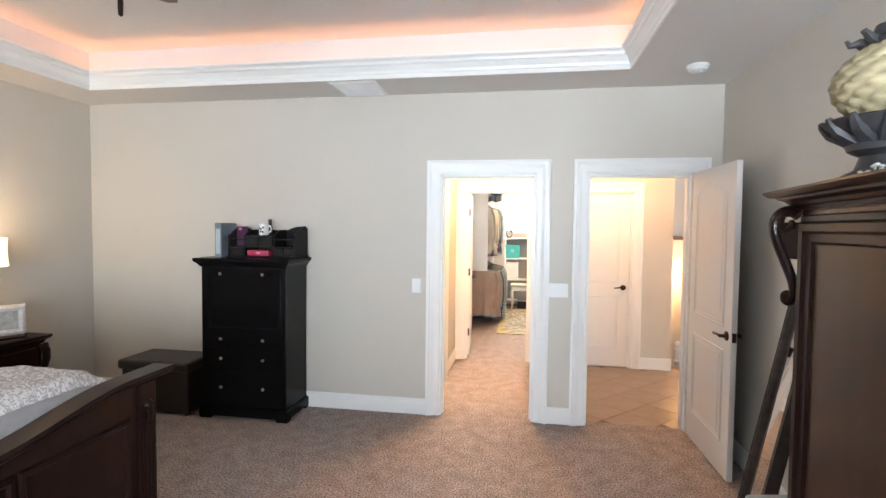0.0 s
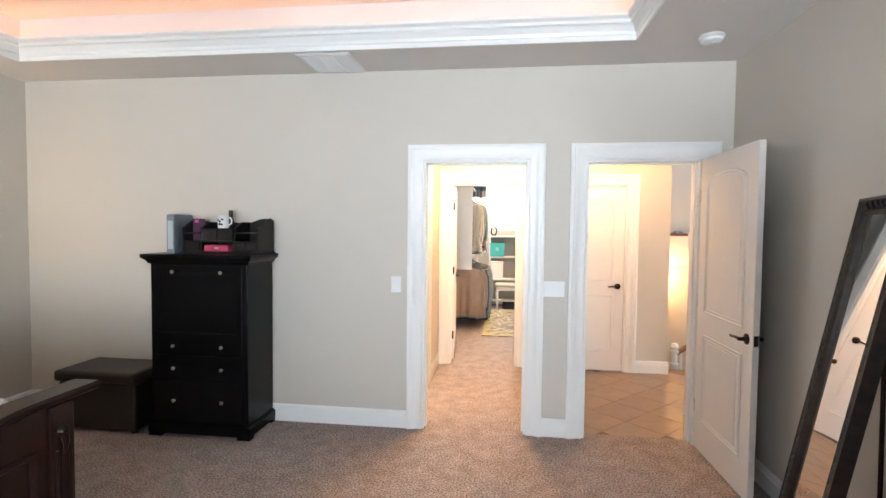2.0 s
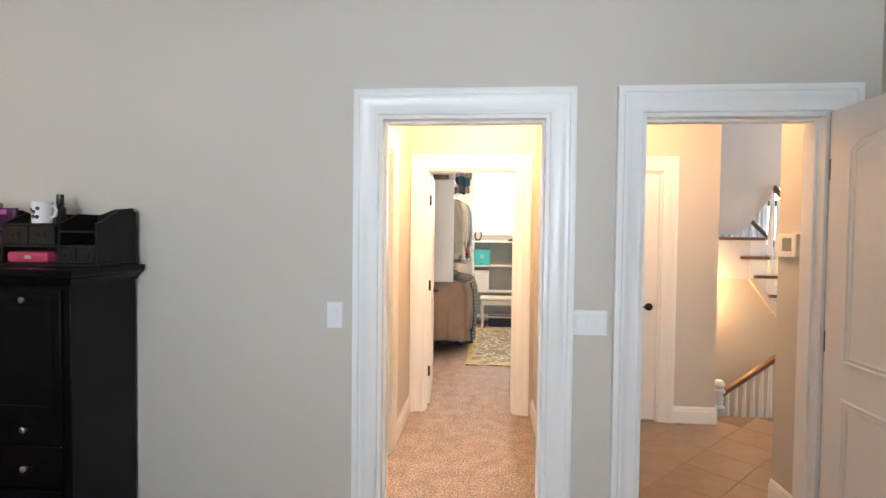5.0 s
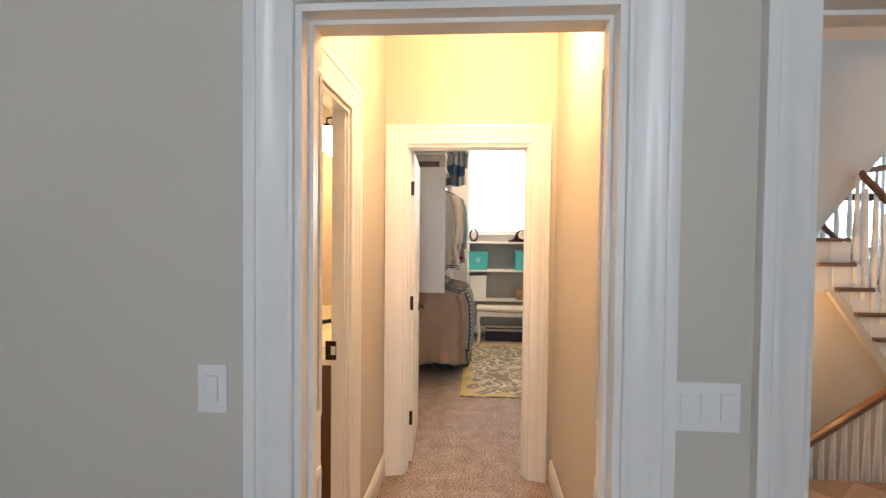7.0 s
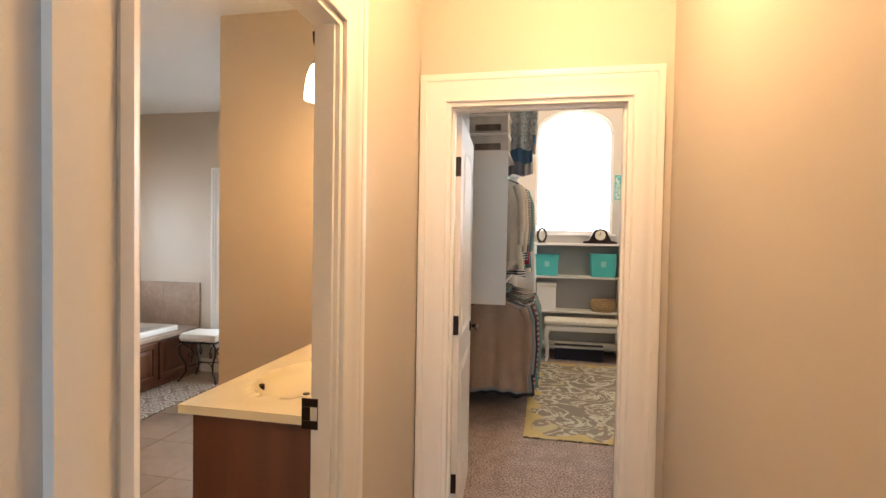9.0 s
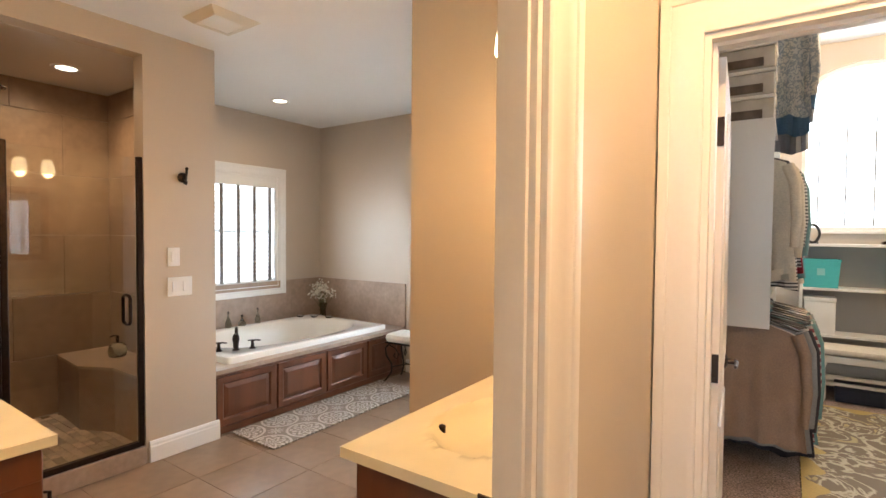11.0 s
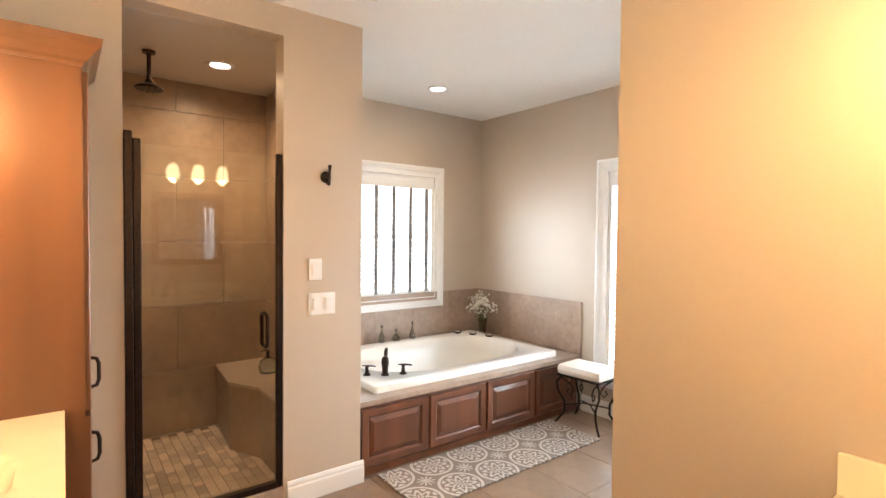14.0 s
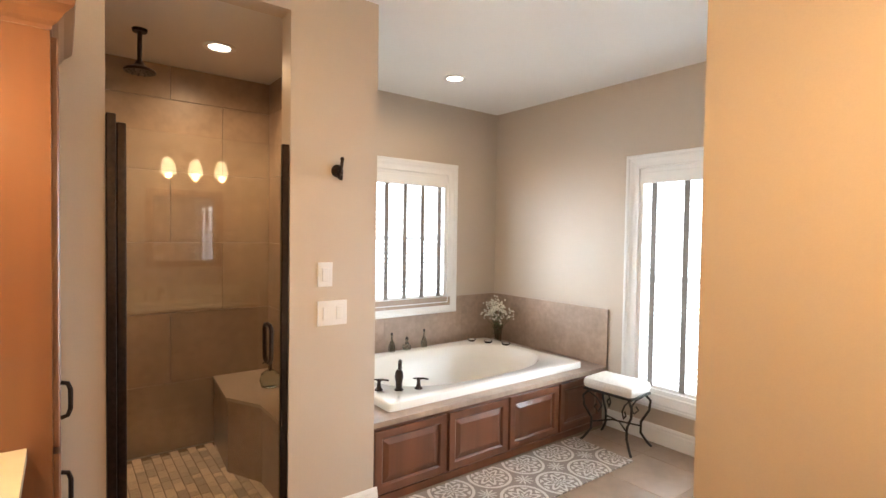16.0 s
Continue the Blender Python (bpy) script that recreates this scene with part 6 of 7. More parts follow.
def vanity_light(x, y, z, rz, watts):
    t = thing("vanity_light", "three-shade scrolled bronze vanity light, lit", "wall light", (x, y, z), rz, group="vanity lights")
    smooth(part("backplate", lathe(B(), [(0.055, 0), (0.055, 0.008), (0.035, 0.02), (0.001, 0.024)], m=Matrix.Rotation(radians(-90), 4, "Y"), seg=20), BRONZE, t))
    bm = tube(B(), [(-0.02, 0, 0), (-0.19, 0, 0.02), (-0.285, 0, 0.0), (-0.285, 0, -0.04)], 0.007)
    for s in (-1, 1):
        tube(bm, [(-0.10, 0, 0.0), (-0.18, s * 0.06, -0.04), (-0.20, s * 0.09, -0.02), (-0.22, s * 0.12, 0.03), (-0.23, s * 0.18, 0.045), (-0.285, s * 0.215, 0.02), (-0.285, s * 0.22, -0.03)], 0.007)
        tube(bm, [(-0.285, s * 0.235, 0.0), (-0.285, s * 0.27, 0.025), (-0.285, s * 0.275, 0.06), (-0.285, s * 0.25, 0.07), (-0.285, s * 0.245, 0.05)], 0.005)
    smooth(part("scroll_arms", bm, BRONZE, t))
    for yy in (-0.22, 0.0, 0.22):
        s = smooth(part("shade", lathe(B(), [(0.022, -0.045), (0.036, -0.06), (0.05, -0.10), (0.058, -0.15), (0.060, -0.19), (0.056, -0.19), (0.05, -0.15), (0.03, -0.065)], at=(-0.285, yy, 0), seg=22), SHADE, t, "glowing frosted bell shade"))
        smooth(part("holder", lathe(B(), [(0.012, -0.03), (0.026, -0.04), (0.028, -0.055), (0.020, -0.06)], at=(-0.285, yy, 0), seg=16), BRONZE, s))
        point_lamp("vanity_bulb", pose(x, y, z, 0, 0, rz) @ Vector((-0.285, yy, -0.205)), watts, WARM, 0.03)
    return t


vanity_light(-0.777, 5.70, 2.20, 0, 17)
vanity_light(-2.66, 4.022, 2.15, -90, 21)

# ---- closet ----
CW = -0.82
bm = B()
WX0, WX1, WZ0, WZ1, WTOP = -0.29, 0.69, 1.53, 2.84, 3.14
box(bm, -1.42, WX0, 10.3, 10.42, 0, 3.5)
box(bm, WX1, 1.42, 10.3, 10.42, 0, 3.5)
box(bm, WX0, WX1, 10.3, 10.42, 0, WZ0)
arch = [(WX0 + (WX1 - WX0) * i / 24, WZ1 + (WTOP - WZ1) * math.sqrt(max(0, 1 - (2 * i / 24 - 1) ** 2))) for i in range(25)]
prism(bm, arch + [(WX1, 3.5), (WX0, 3.5)], "y", 10.3, 10.42)
structure("wall_closet_north", bm, PAINT, "painted closet wall with an arched window", "wall")
structure("wall_closet_side", one_box(CW - 0.10, CW, 6.30, 10.3, 0, 3.35), PAINT, "painted closet side wall", "wall")
w = thing("window_5", "bright arched closet window with white blinds", "window", kind="structure")
bm = B()
for p, q in zip(arch, arch[1:]):
    prism(bm, [p, q, (q[0] * 0.94 + 0.012, q[1] - 0.04), (p[0] * 0.94 + 0.012, p[1] - 0.04)], "y", 10.33, 10.40)
box(bm, WX0, WX0 + 0.035, 10.33, 10.40, WZ0, WZ1)
box(bm, WX1 - 0.035, WX1, 10.33, 10.40, WZ0, WZ1)
box(bm, WX0 + 0.035, WX1 - 0.035, 10.33, 10.40, WZ0, WZ0 + 0.035)
part("window_frame", bm, TRIM, w)
p = part("pane", prism(B(), arch + [(WX1, WZ0), (WX0, WZ0)], "y", 10.385, 10.389), WGLASS, w)
p.visible_shadow = False
me = None
for i in range(30):
    if me is None:
        ob = part("slat", prism(B(), [(-0.022, -0.004), (0, 0.0), (0.022, 0.004), (0.022, 0.006), (0, 0.003), (-0.022, -0.001)], "x", WX0 + 0.04, WX1 - 0.04), BLIND, w)
        me = ob.data
    else:
        ob = new("slat", me)
        ob.parent = w
    ob.location = (0, 10.355, WZ0 + 0.08 + 0.042 * i)
for i in range(4):
    xc = WX0 + 0.14 + 0.215 * i
    part("tape", one_box(xc - 0.006, xc + 0.006, 10.326, 10.330, WZ0 + 0.04, 2.62), TAPE, w, "grey cloth blind tape")
part("window_sill", one_box(WX0 - 0.04, WX1 + 0.04, 10.24, 10.34, WZ0 - 0.03, WZ0 - 0.002, bev=0.004), TRIM, w)

WHITE = mat("white_melamine", (0.74, 0.74, 0.72), 0.4, grain=0.01, blotch=0.02)
TEAL = mat("teal_fabric", (0.05, 0.36, 0.37), 0.8, grain=0.12, scale=140, bump=0.3)
sh = thing("shelf_unit", "white open shelf unit under the closet window", "shelf", (0.25, 10.13, 0))
for x0 in (-0.53, 0.505):
    part("side_panel", one_box(x0, x0 + 0.025, -0.15, 0.15, 0, 1.375), WHITE, sh)
part("back_panel", one_box(-0.505, 0.505, 0.14, 0.149, 0.06, 1.37), mat("grey_back_board", (0.38, 0.37, 0.35), 0.6), sh)
part("top", one_box(-0.54, 0.54, -0.16, 0.155, 1.376, 1.402, bev=0.003), WHITE, sh)
for z in (0.10, 0.53, 0.965):
    part("shelf_board", one_box(-0.504, 0.504, -0.15, 0.138, z, z + 0.024, bev=0.002), WHITE, sh)


def bin_box(x, y, z, w, d, h, material, label):
    t = thing("storage_bin", label, "storage bin", (x, y, z), group="fabric bins on the shelf")
    bm = prism(B(), [(-w / 2 + 0.015, 0.0), (w / 2 - 0.015, 0.0), (w / 2, h), (-w / 2, h)], "y", -d / 2, d / 2)
    part("body", bm, material, t)
    part("rim", sweep(B(), [(-w / 2, -d / 2, h), (w / 2, -d / 2, h), (w / 2, d / 2, h), (-w / 2, d / 2, h)], [(-1, -1, 0), (1, -1, 0), (1, 1, 0), (-1, 1, 0)], (0, 0, 1), [(-0.008, -0.015), (0.006, -0.015), (0.006, 0.006), (-0.008, 0.006)], closed=True), material, t)
    part("label_tag", one_box(-0.03, 0.03, -d / 2 - 0.004, -d / 2 - 0.001, h * 0.45, h * 0.7), mat("tag_card", (0.2, 0.45, 0.45), 0.7), t)
    return t


bin_box(-0.12, 10.10, 0.99, 0.29, 0.24, 0.26, TEAL, "teal fabric bin on a white shelf")
bin_box(0.56, 10.10, 0.99, 0.30, 0.24, 0.28, TEAL, "teal fabric bin with papers on a shelf")
pb = thing("white_box", "white patterned box standing on a shelf", "box", (-0.12, 10.11, 0.555))
part("box", one_box(-0.12, 0.12, -0.10, 0.10, 0, 0.30, bev=0.004), WHITE, pb)
part("lid", one_box(-0.125, 0.125, -0.105, 0.105, 0.302, 0.34, bev=0.004), WHITE, pb)
WICK = mat("wicker", (0.34, 0.23, 0.12), 0.8, grain=0.3, scale=70, bump=0.8)
bk = thing("wicker_basket", "round tan wicker basket on a shelf", "basket", (0.58, 10.10, 0.555))
bm = B()
for i in range(7):
    r = 0.115 + 0.018 * math.sin(math.pi * i / 6)
    tube(bm, [(r * 1.15 * math.cos(2 * math.pi * k / 24), r * 0.9 * math.sin(2 * math.pi * k / 24), 0.012 + 0.022 * i) for k in range(25)], 0.013, seg=6)
lathe(bm, [(0.10, 0.0), (0.105, 0.14), (0.001, 0.145)], seg=20)
smooth(part("weave", bm, WICK, bk))
ck = thing("mantel_clock", "dark wooden mantel clock with cream dial", "clock", (0.52, 10.09, 1.403))
part("case", prism(B(), [(-0.20, 0.0), (0.20, 0.0), (0.20, 0.025), (0.13, 0.04), (0.10, 0.10), (0.07, 0.165), (0.0, 0.19), (-0.07, 0.165), (-0.10, 0.10), (-0.13, 0.04), (-0.20, 0.025)], "y", -0.05, 0.05), DARKWOOD, ck)
part("dial", lathe(B(), [(0.062, 0), (0.062, 0.006), (0.001, 0.007)], at=(0, -0.05, 0.105), m=Matrix.Rotation(radians(90), 4, "X"), seg=24), mat("cream_dial", (0.7, 0.66, 0.56), 0.4), ck)
bm = one_box(-0.0025, 0.0025, -0.061, -0.0575, 0.105, 0.15)
box(bm, -0.030, 0.0, -0.061, -0.0575, 0.1025, 0.1075)
part("pointers", bm, BLACKP, ck)
ov = thing("oval_ornament", "small dark oval frame on the shelf top", "ornament", (-0.19, 10.05, 1.403), rz=30)
bm = tube(B(), [(0.06 * math.cos(2 * math.pi * k / 20), 0, 0.095 + 0.085 * math.sin(2 * math.pi * k / 20)) for k in range(21)], 0.014, seg=8)
box(bm, -0.04, 0.04, -0.03, 0.03, 0.0, 0.012)
smooth(part("oval_frame", bm, BLACKP, ov))
part("glass", lathe(B(), [(0.05, 0), (0.05, 0.004), (0.001, 0.005)], at=(0, 0, 0.095), m=Matrix.Rotation(radians(90), 4, "X"), seg=20), MIRROR, ov)

be = thing("bench", "white upholstered bench on cabriole legs", "bench", (0.33, 9.72, 0))
smooth(part("cushion", one_box(-0.47, 0.47, -0.17, 0.17, 0.44, 0.50, bev=0.025), mat("ivory_damask", (0.62, 0.60, 0.54), 0.8, grain=0.08, scale=40), be, "ivory fabric cushion"))
part("apron", one_box(-0.45, 0.45, -0.155, 0.155, 0.375, 0.438, bev=0.005), WHITE, be)
for sx in (-1, 1):
    for sy in (-1, 1):
        smooth(part("leg", tube(B(), [(sx * 0.42, sy * 0.13, 0.40), (sx * 0.445, sy * 0.145, 0.32), (sx * 0.43, sy * 0.135, 0.18), (sx * 0.425, sy * 0.13, 0.06), (sx * 0.445, sy * 0.145, 0.006)], 0.028, r_end=0.015), WHITE, be))
part("stretcher", one_box(-0.42, 0.42, -0.012, 0.012, 0.15, 0.175), WHITE, be)
db = thing("dark_box", "dark blue box on the floor under the bench", "box", (0.28, 9.98 - 0.14, 0))
part("box", one_box(-0.28, 0.28, -0.10, 0.06, 0, 0.13, bev=0.006), mat("navy_card", (0.02, 0.025, 0.05), 0.7), db)
part("lid", one_box(-0.285, 0.285, -0.105, 0.065, 0.131, 0.165, bev=0.004), mat("navy_lid", (0.025, 0.03, 0.06), 0.7), db)

cu = thing("shoe_cubby", "tall white shoe cubby shelf filled with shoes", "shelf", (1.06, 9.93, 0))
for x0 in (-0.22, 0.195):
    part("side_panel", one_box(x0, x0 + 0.02, -0.17, 0.17, 0, 2.12), WHITE, cu)
part("back_panel", one_box(-0.2, 0.195, 0.16, 0.169, 0.0, 2.12), WHITE, cu)
rnd = random.Random(8)
for i in range(11):
    z = 0.05 + i * 0.205
    part("shelf_board", one_box(-0.199, 0.194, -0.17, 0.158, z, z + 0.018), WHITE, cu)
    if i < 10:
        for sx in (-0.10, 0.08):
            c = rnd.choice(((0.02, 0.02, 0.02), (0.12, 0.07, 0.05), (0.25, 0.25, 0.27), (0.05, 0.05, 0.10)))
            s = thing("shoe", "shoe standing in a white cubby", "shoe", (1.06 + sx, 9.85, z + 0.0185), group="shoes in the cubby")
            m = mat("shoe_leather", c, 0.5)
            bm = prism(B(), [(-0.08, 0.012), (0.16, 0.012), (0.16, 0.10), (0.12, 0.105), (0.05, 0.075), (-0.05, 0.05), (-0.085, 0.035)], "x", -0.038, 0.038)
            part("upper", bm, m, s)
            part("sole", one_box(-0.04, 0.04, -0.09, 0.165, 0.0, 0.0118, bev=0.003), BLACKP, s)
tp = thing("wall_picture", "small teal patterned picture on the closet wall", "picture", (0.80, 10.295, 2.12))
part("canvas", one_box(-0.09, 0.09, -0.02, 0.0, -0.15, 0.15), toile("teal_print", (0.55, 0.60, 0.58), (0.06, 0.38, 0.38), 14), tp)
part("frame_edge", sweep(B(), [(-0.09, -0.02, -0.15), (-0.09, -0.02, 0.15), (0.09, -0.02, 0.15), (0.09, -0.02, -0.15)], [(-1, 0, -1), (-1, 0, 1), (1, 0, 1), (1, 0, -1)], (0, -1, 0), [(-0.004, 0), (-0.004, 0.004), (0.006, 0.004), (0.006, 0)], closed=True), TEAL, tp)

# Wardrobe organizer: panel, rods, shelf and hanging clothes.
og = thing("closet_organizer", "white closet organizer with hanging rods along the wall", "wardrobe", (CW + 0.002, 7.60, 0))
part("side_panel", one_box(0, 0.365, 0, 0.02, 0.92, 2.14), WHITE, og)
part("side_panel", one_box(0, 0.365, 1.70, 1.72, 0.0, 2.14), WHITE, og)
part("shelf_board", one_box(0, 0.365, 0.0, 1.72, 2.141, 2.16), WHITE, og)
part("shelf_board", one_box(0, 0.365, 0.021, 1.699, 1.10, 1.118), WHITE, og)
for z in (1.03, 2.03):
    smooth(part("rod", cyl(B(), (0.30, 0.02, z), (0.30, 1.70, z), 0.014, seg=12), NICKEL, og, "metal hanging rod"))
smooth(part("rod", cyl(B(), (0.42, 0.20, 2.99), (0.42, 2.65, 2.99), 0.014, seg=12), NICKEL, og, "high metal hanging rod"))
for y in (0.20, 2.60):
    smooth(part("rod_bracket", tube(B(), [(0.0, y, 2.99), (0.42, y, 2.99)], 0.01), NICKEL, og))


def garment(x, y, z, half, length, material, seed, label, sleeves=True):
    """A shirt on a hanger, seen edge on along the rod; the hook is at the top."""
    t = thing("hanging_shirt", label, "shirt", (x, y, z), rz=random.Random(seed).uniform(-7, 7), group="shirts on the closet rods")
    r = random.Random(seed)
    bm = B()
    rows, cols = 12, 22
    front, back = [], []
    for i in range(rows + 1):
        v = i / rows
        f, b = [], []
        for j in range(cols + 1):
            u = 2 * j / cols - 1
            x = u * half * (1 + 0.10 * v - 0.06 * math.sin(v * 3.2 + 0.3 * math.sin(seed)))
            z0 = -0.066 - 0.36 * abs(x) - 0.12 * max(0, abs(u) - 0.8)
            z1 = -0.075 - length + 0.012 * math.sin(u * 5 + seed)
            fold = (0.016 * math.sin(u * 7 + seed * 2 + v) + 0.014 * math.sin(u * 15 + seed + 0.6 * v) * v + 0.02 * noise.noise(Vector((u * 3, v * 4, seed)))) * (0.25 + v)
            th = 0.012 * (1 - u * u) + 0.004 + 0.010 * v
            f.append(bm.verts.new((x, -th + fold, z0 + (z1 - z0) * v)))
            b.append(bm.verts.new((x, th + fold, z0 + (z1 - z0) * v)))
        front.append(f)
        back.append(b)
    for i in range(rows):
        for j in range(cols):
            bm.faces.new((front[i][j], front[i][j + 1], front[i + 1][j + 1], front[i + 1][j]))
            bm.faces.new((back[i][j], back[i + 1][j], back[i + 1][j + 1], back[i][j + 1]))
        bm.faces.new((front[i][0], front[i + 1][0], back[i + 1][0], back[i][0]))
        bm.faces.new((front[i][cols], back[i][cols], back[i + 1][cols], front[i + 1][cols]))
    for j in range(cols):
        bm.faces.new((front[0][j], back[0][j], back[0][j + 1], front[0][j + 1]))
    smooth(part("body", bm, material, t), 50)
    smooth(part("collar", tube(B(), [(0.055 * math.cos(a), 0.022 * math.sin(a), -0.066 - 0.012 * math.sin(a)) for a in (2 * math.pi * k / 12 for k in range(13))], 0.011, seg=6), material, t))
    if sleeves:
        for s in (-1, 1):
            q = half * 0.97
            smooth(part("sleeve", tube(B(), [(s * q * 0.9, -0.01, -0.14), (s * (q + 0.018), -0.025, -0.25), (s * (q + 0.034), -0.032, -0.25 - length * 0.30), (s * (q + 0.022), -0.03 - 0.02 * r.random(), -0.18 - length * 0.66)], 0.034, seg=9, r_end=0.022), material, t), 60)
    bm = tube(B(), [(-half * 0.9, 0, -0.12), (0, 0, -0.062), (half * 0.9, 0, -0.12)], 0.006, seg=6)
    tube(bm, [(0, 0, -0.062), (0, 0, -0.03), (0.014, 0, -0.014), (0.016, 0, 0.006), (0.0, 0, 0.018), (-0.014, 0, 0.008)], 0.0028, seg=6)
    part("hanger", bm, BLACKP, t, "thin dark hanger")
    return t


def cloth(name, c):
    return mat(name, c, 0.9, grain=0.1, scale=120, bump=0.25, blotch=0.1, blotch_scale=5)


def banded(name, a, c, scale, direction="Z"):
    m = bpy.data.materials.new(name)
    m.use_nodes = True
    n, l = m.node_tree.nodes, m.node_tree.links
    tc, wv, ra = n.new("ShaderNodeTexCoord"), n.new("ShaderNodeTexWave"), n.new("ShaderNodeValToRGB")
    wv.bands_direction = direction
    wv.inputs["Scale"].default_value = scale
    ra.color_ramp.interpolation = "CONSTANT"
    ra.color_ramp.elements[0].color = (*a, 1)
    ra.color_ramp.elements[1].position, ra.color_ramp.elements[1].color = 0.5, (*c, 1)
    l.new(tc.outputs["Object"], wv.inputs["Vector"])
    l.new(wv.outputs["Fac"], ra.inputs["Fac"])
    l.new(ra.outputs[0], n["Principled BSDF"].inputs["Base Color"])
    n["Principled BSDF"].inputs["Roughness"].default_value = 0.9
    return m


C_TAUPE, C_GREY, C_NAVY, C_SAGE = cloth("taupe_knit", (0.27, 0.20, 0.155)), cloth("grey_jersey", (0.20, 0.21, 0.22)), cloth("dark_jersey", (0.02, 0.02, 0.03)), cloth("sage_cotton", (0.22, 0.30, 0.27))
C_CREAM, C_RED, C_TEAL = cloth("cream_cotton", (0.58, 0.52, 0.42)), cloth("coral_red_cotton", (0.50, 0.06, 0.08)), cloth("dusty_teal_cotton", (0.12, 0.24, 0.25))
STRIPE2 = banded("teal_white_stripe", (0.52, 0.52, 0.50), (0.05, 0.17, 0.18), 9.0)
STRIPE3 = banded("maroon_grey_stripe", (0.34, 0.32, 0.31), (0.16, 0.03, 0.045), 7.0)
STRIPE, PLAID = banded("black_white_stripe", (0.6, 0.58, 0.55), (0.03, 0.03, 0.035), 14.0), toile("blue_grey_plaid", (0.24, 0.29, 0.33), (0.48, 0.50, 0.50), 30)
RX = CW + 0.302
low = [C_TAUPE, C_GREY, C_NAVY, STRIPE2, STRIPE3, C_TEAL, C_NAVY, STRIPE2, C_SAGE, C_NAVY, C_TAUPE, C_GREY, C_TEAL, C_NAVY]
names = {C_TAUPE: "taupe knit", C_GREY: "grey jersey", C_SAGE: "sage cotton", C_TEAL: "dusty teal", C_NAVY: "dark jersey", C_CREAM: "cream cotton", C_RED: "coral red", STRIPE: "black and white striped", STRIPE2: "teal and white striped", STRIPE3: "maroon and grey striped"}
for i, m in enumerate(low):
    garment(RX - 0.02 + 0.012 * (i % 3), 7.70 + 0.085 * i, 1.032, 0.255 + 0.010 * min(i, 5), 0.74 + 0.05 * (i % 3), m, i + 1, "%s shirt hanging on the lower closet rod" % names[m])
high = [C_CREAM, C_CREAM, C_CREAM, STRIPE, STRIPE, C_RED, C_TEAL, C_CREAM, STRIPE, C_NAVY, C_GREY, C_SAGE]
for i, m in enumerate(high):
    garment(RX - 0.03, 7.74 + 0.10 * i, 2.032, 0.185 + 0.010 * min(i, 6), 0.68 + 0.05 * (i % 4), m, 40 + i, "%s blouse hanging on the upper closet rod" % names[m], sleeves=i % 2 == 0)
for i, m in enumerate((PLAID, cloth("blue_denim", (0.06, 0.13, 0.22)), C_GREY)):
    garment(CW + 0.40, 8.10 + 0.14 * i, 2.99, 0.13, 0.66 + 0.1 * i, m, 70 + i, "%s hanging from the high closet rod" % ("blue plaid shirt", "blue denim shirt", "grey jersey shirt")[i])
robe = garment(0.395, 6.95, 2.23, 0.17, 1.78, cloth("pale_blue_cotton", (0.20, 0.27, 0.36)), 91, "long pale blue robe hanging from a wall hook")
robe.name, robe["category"], robe["group"] = "hanging_robe", "robe", ""
robe.rotation_euler.z = radians(90)
hook = thing("wall_hook", "straight dark metal hook arm on the closet wall", "hook", (0.395, 6.74, 2.236))
part("flange", lathe(B(), [(0.028, 0.0), (0.028, 0.006), (0.001, 0.008)], m=Matrix.Rotation(radians(-90), 4, "X"), seg=16), BRONZE, hook)
part("arm", tube(B(), [(0, 0.004, 0), (0, 0.24, 0), (0, 0.262, 0.008), (0, 0.270, 0.024)], 0.007), BRONZE, hook)
for i in range(3):
    b = thing("clear_box", "clear plastic box of dark shoes on a shelf", "storage box", (CW + 0.20, 7.80, 2.161 + 0.155 * i), group="clear boxes on the organizer")
    g = part("box", one_box(-0.16, 0.16, -0.14, 0.14, 0.0, 0.13, bev=0.008), mat("milky_clear_plastic", (0.50, 0.49, 0.47), 0.25, blotch=0.15, blotch_scale=9), b)
    part("lid", one_box(-0.166, 0.166, -0.146, 0.146, 0.131, 0.152, bev=0.004), WHITE, b)
    part("dark_shoe", one_box(-0.11, 0.10, -0.1425, -0.1405, 0.012, 0.065, bev=0.0005), mat("brown_shoe_blur", (0.10, 0.075, 0.06), 0.5, blotch=0.4, blotch_scale=20), b)


def scroll_rug():
    m = bpy.data.materials.new("taupe_scroll_weave")
    m.use_nodes = True
    n, l = m.node_tree.nodes, m.node_tree.links
    b = n["Principled BSDF"]
    b.inputs["Roughness"].default_value = 0.95
    tc, no, ra = n.new("ShaderNodeTexCoord"), n.new("ShaderNodeTexNoise"), n.new("ShaderNodeValToRGB")
    no.inputs["Scale"].default_value, no.inputs["Detail"].default_value, no.inputs["Distortion"].default_value = 3.4, 2.5, 2.2
    for e, (pos, c) in zip(ra.color_ramp.elements, ((0.0, (0.165, 0.135, 0.105)), (1.0, (0.36, 0.31, 0.17)))):
        e.position, e.color = pos, (*c, 1)
    for pos, c in ((0.43, (0.175, 0.145, 0.11)), (0.46, (0.46, 0.44, 0.35)), (0.505, (0.42, 0.40, 0.30)), (0.535, (0.18, 0.15, 0.115)), (0.62, (0.18, 0.15, 0.115)), (0.65, (0.40, 0.35, 0.20))):
        ra.color_ramp.elements.new(pos).color = (*c, 1)
    l.new(tc.outputs["Object"], no.inputs["Vector"])
    l.new(no.outputs["Fac"], ra.inputs["Fac"])
    l.new(ra.outputs[0], b.inputs["Base Color"])
    return m


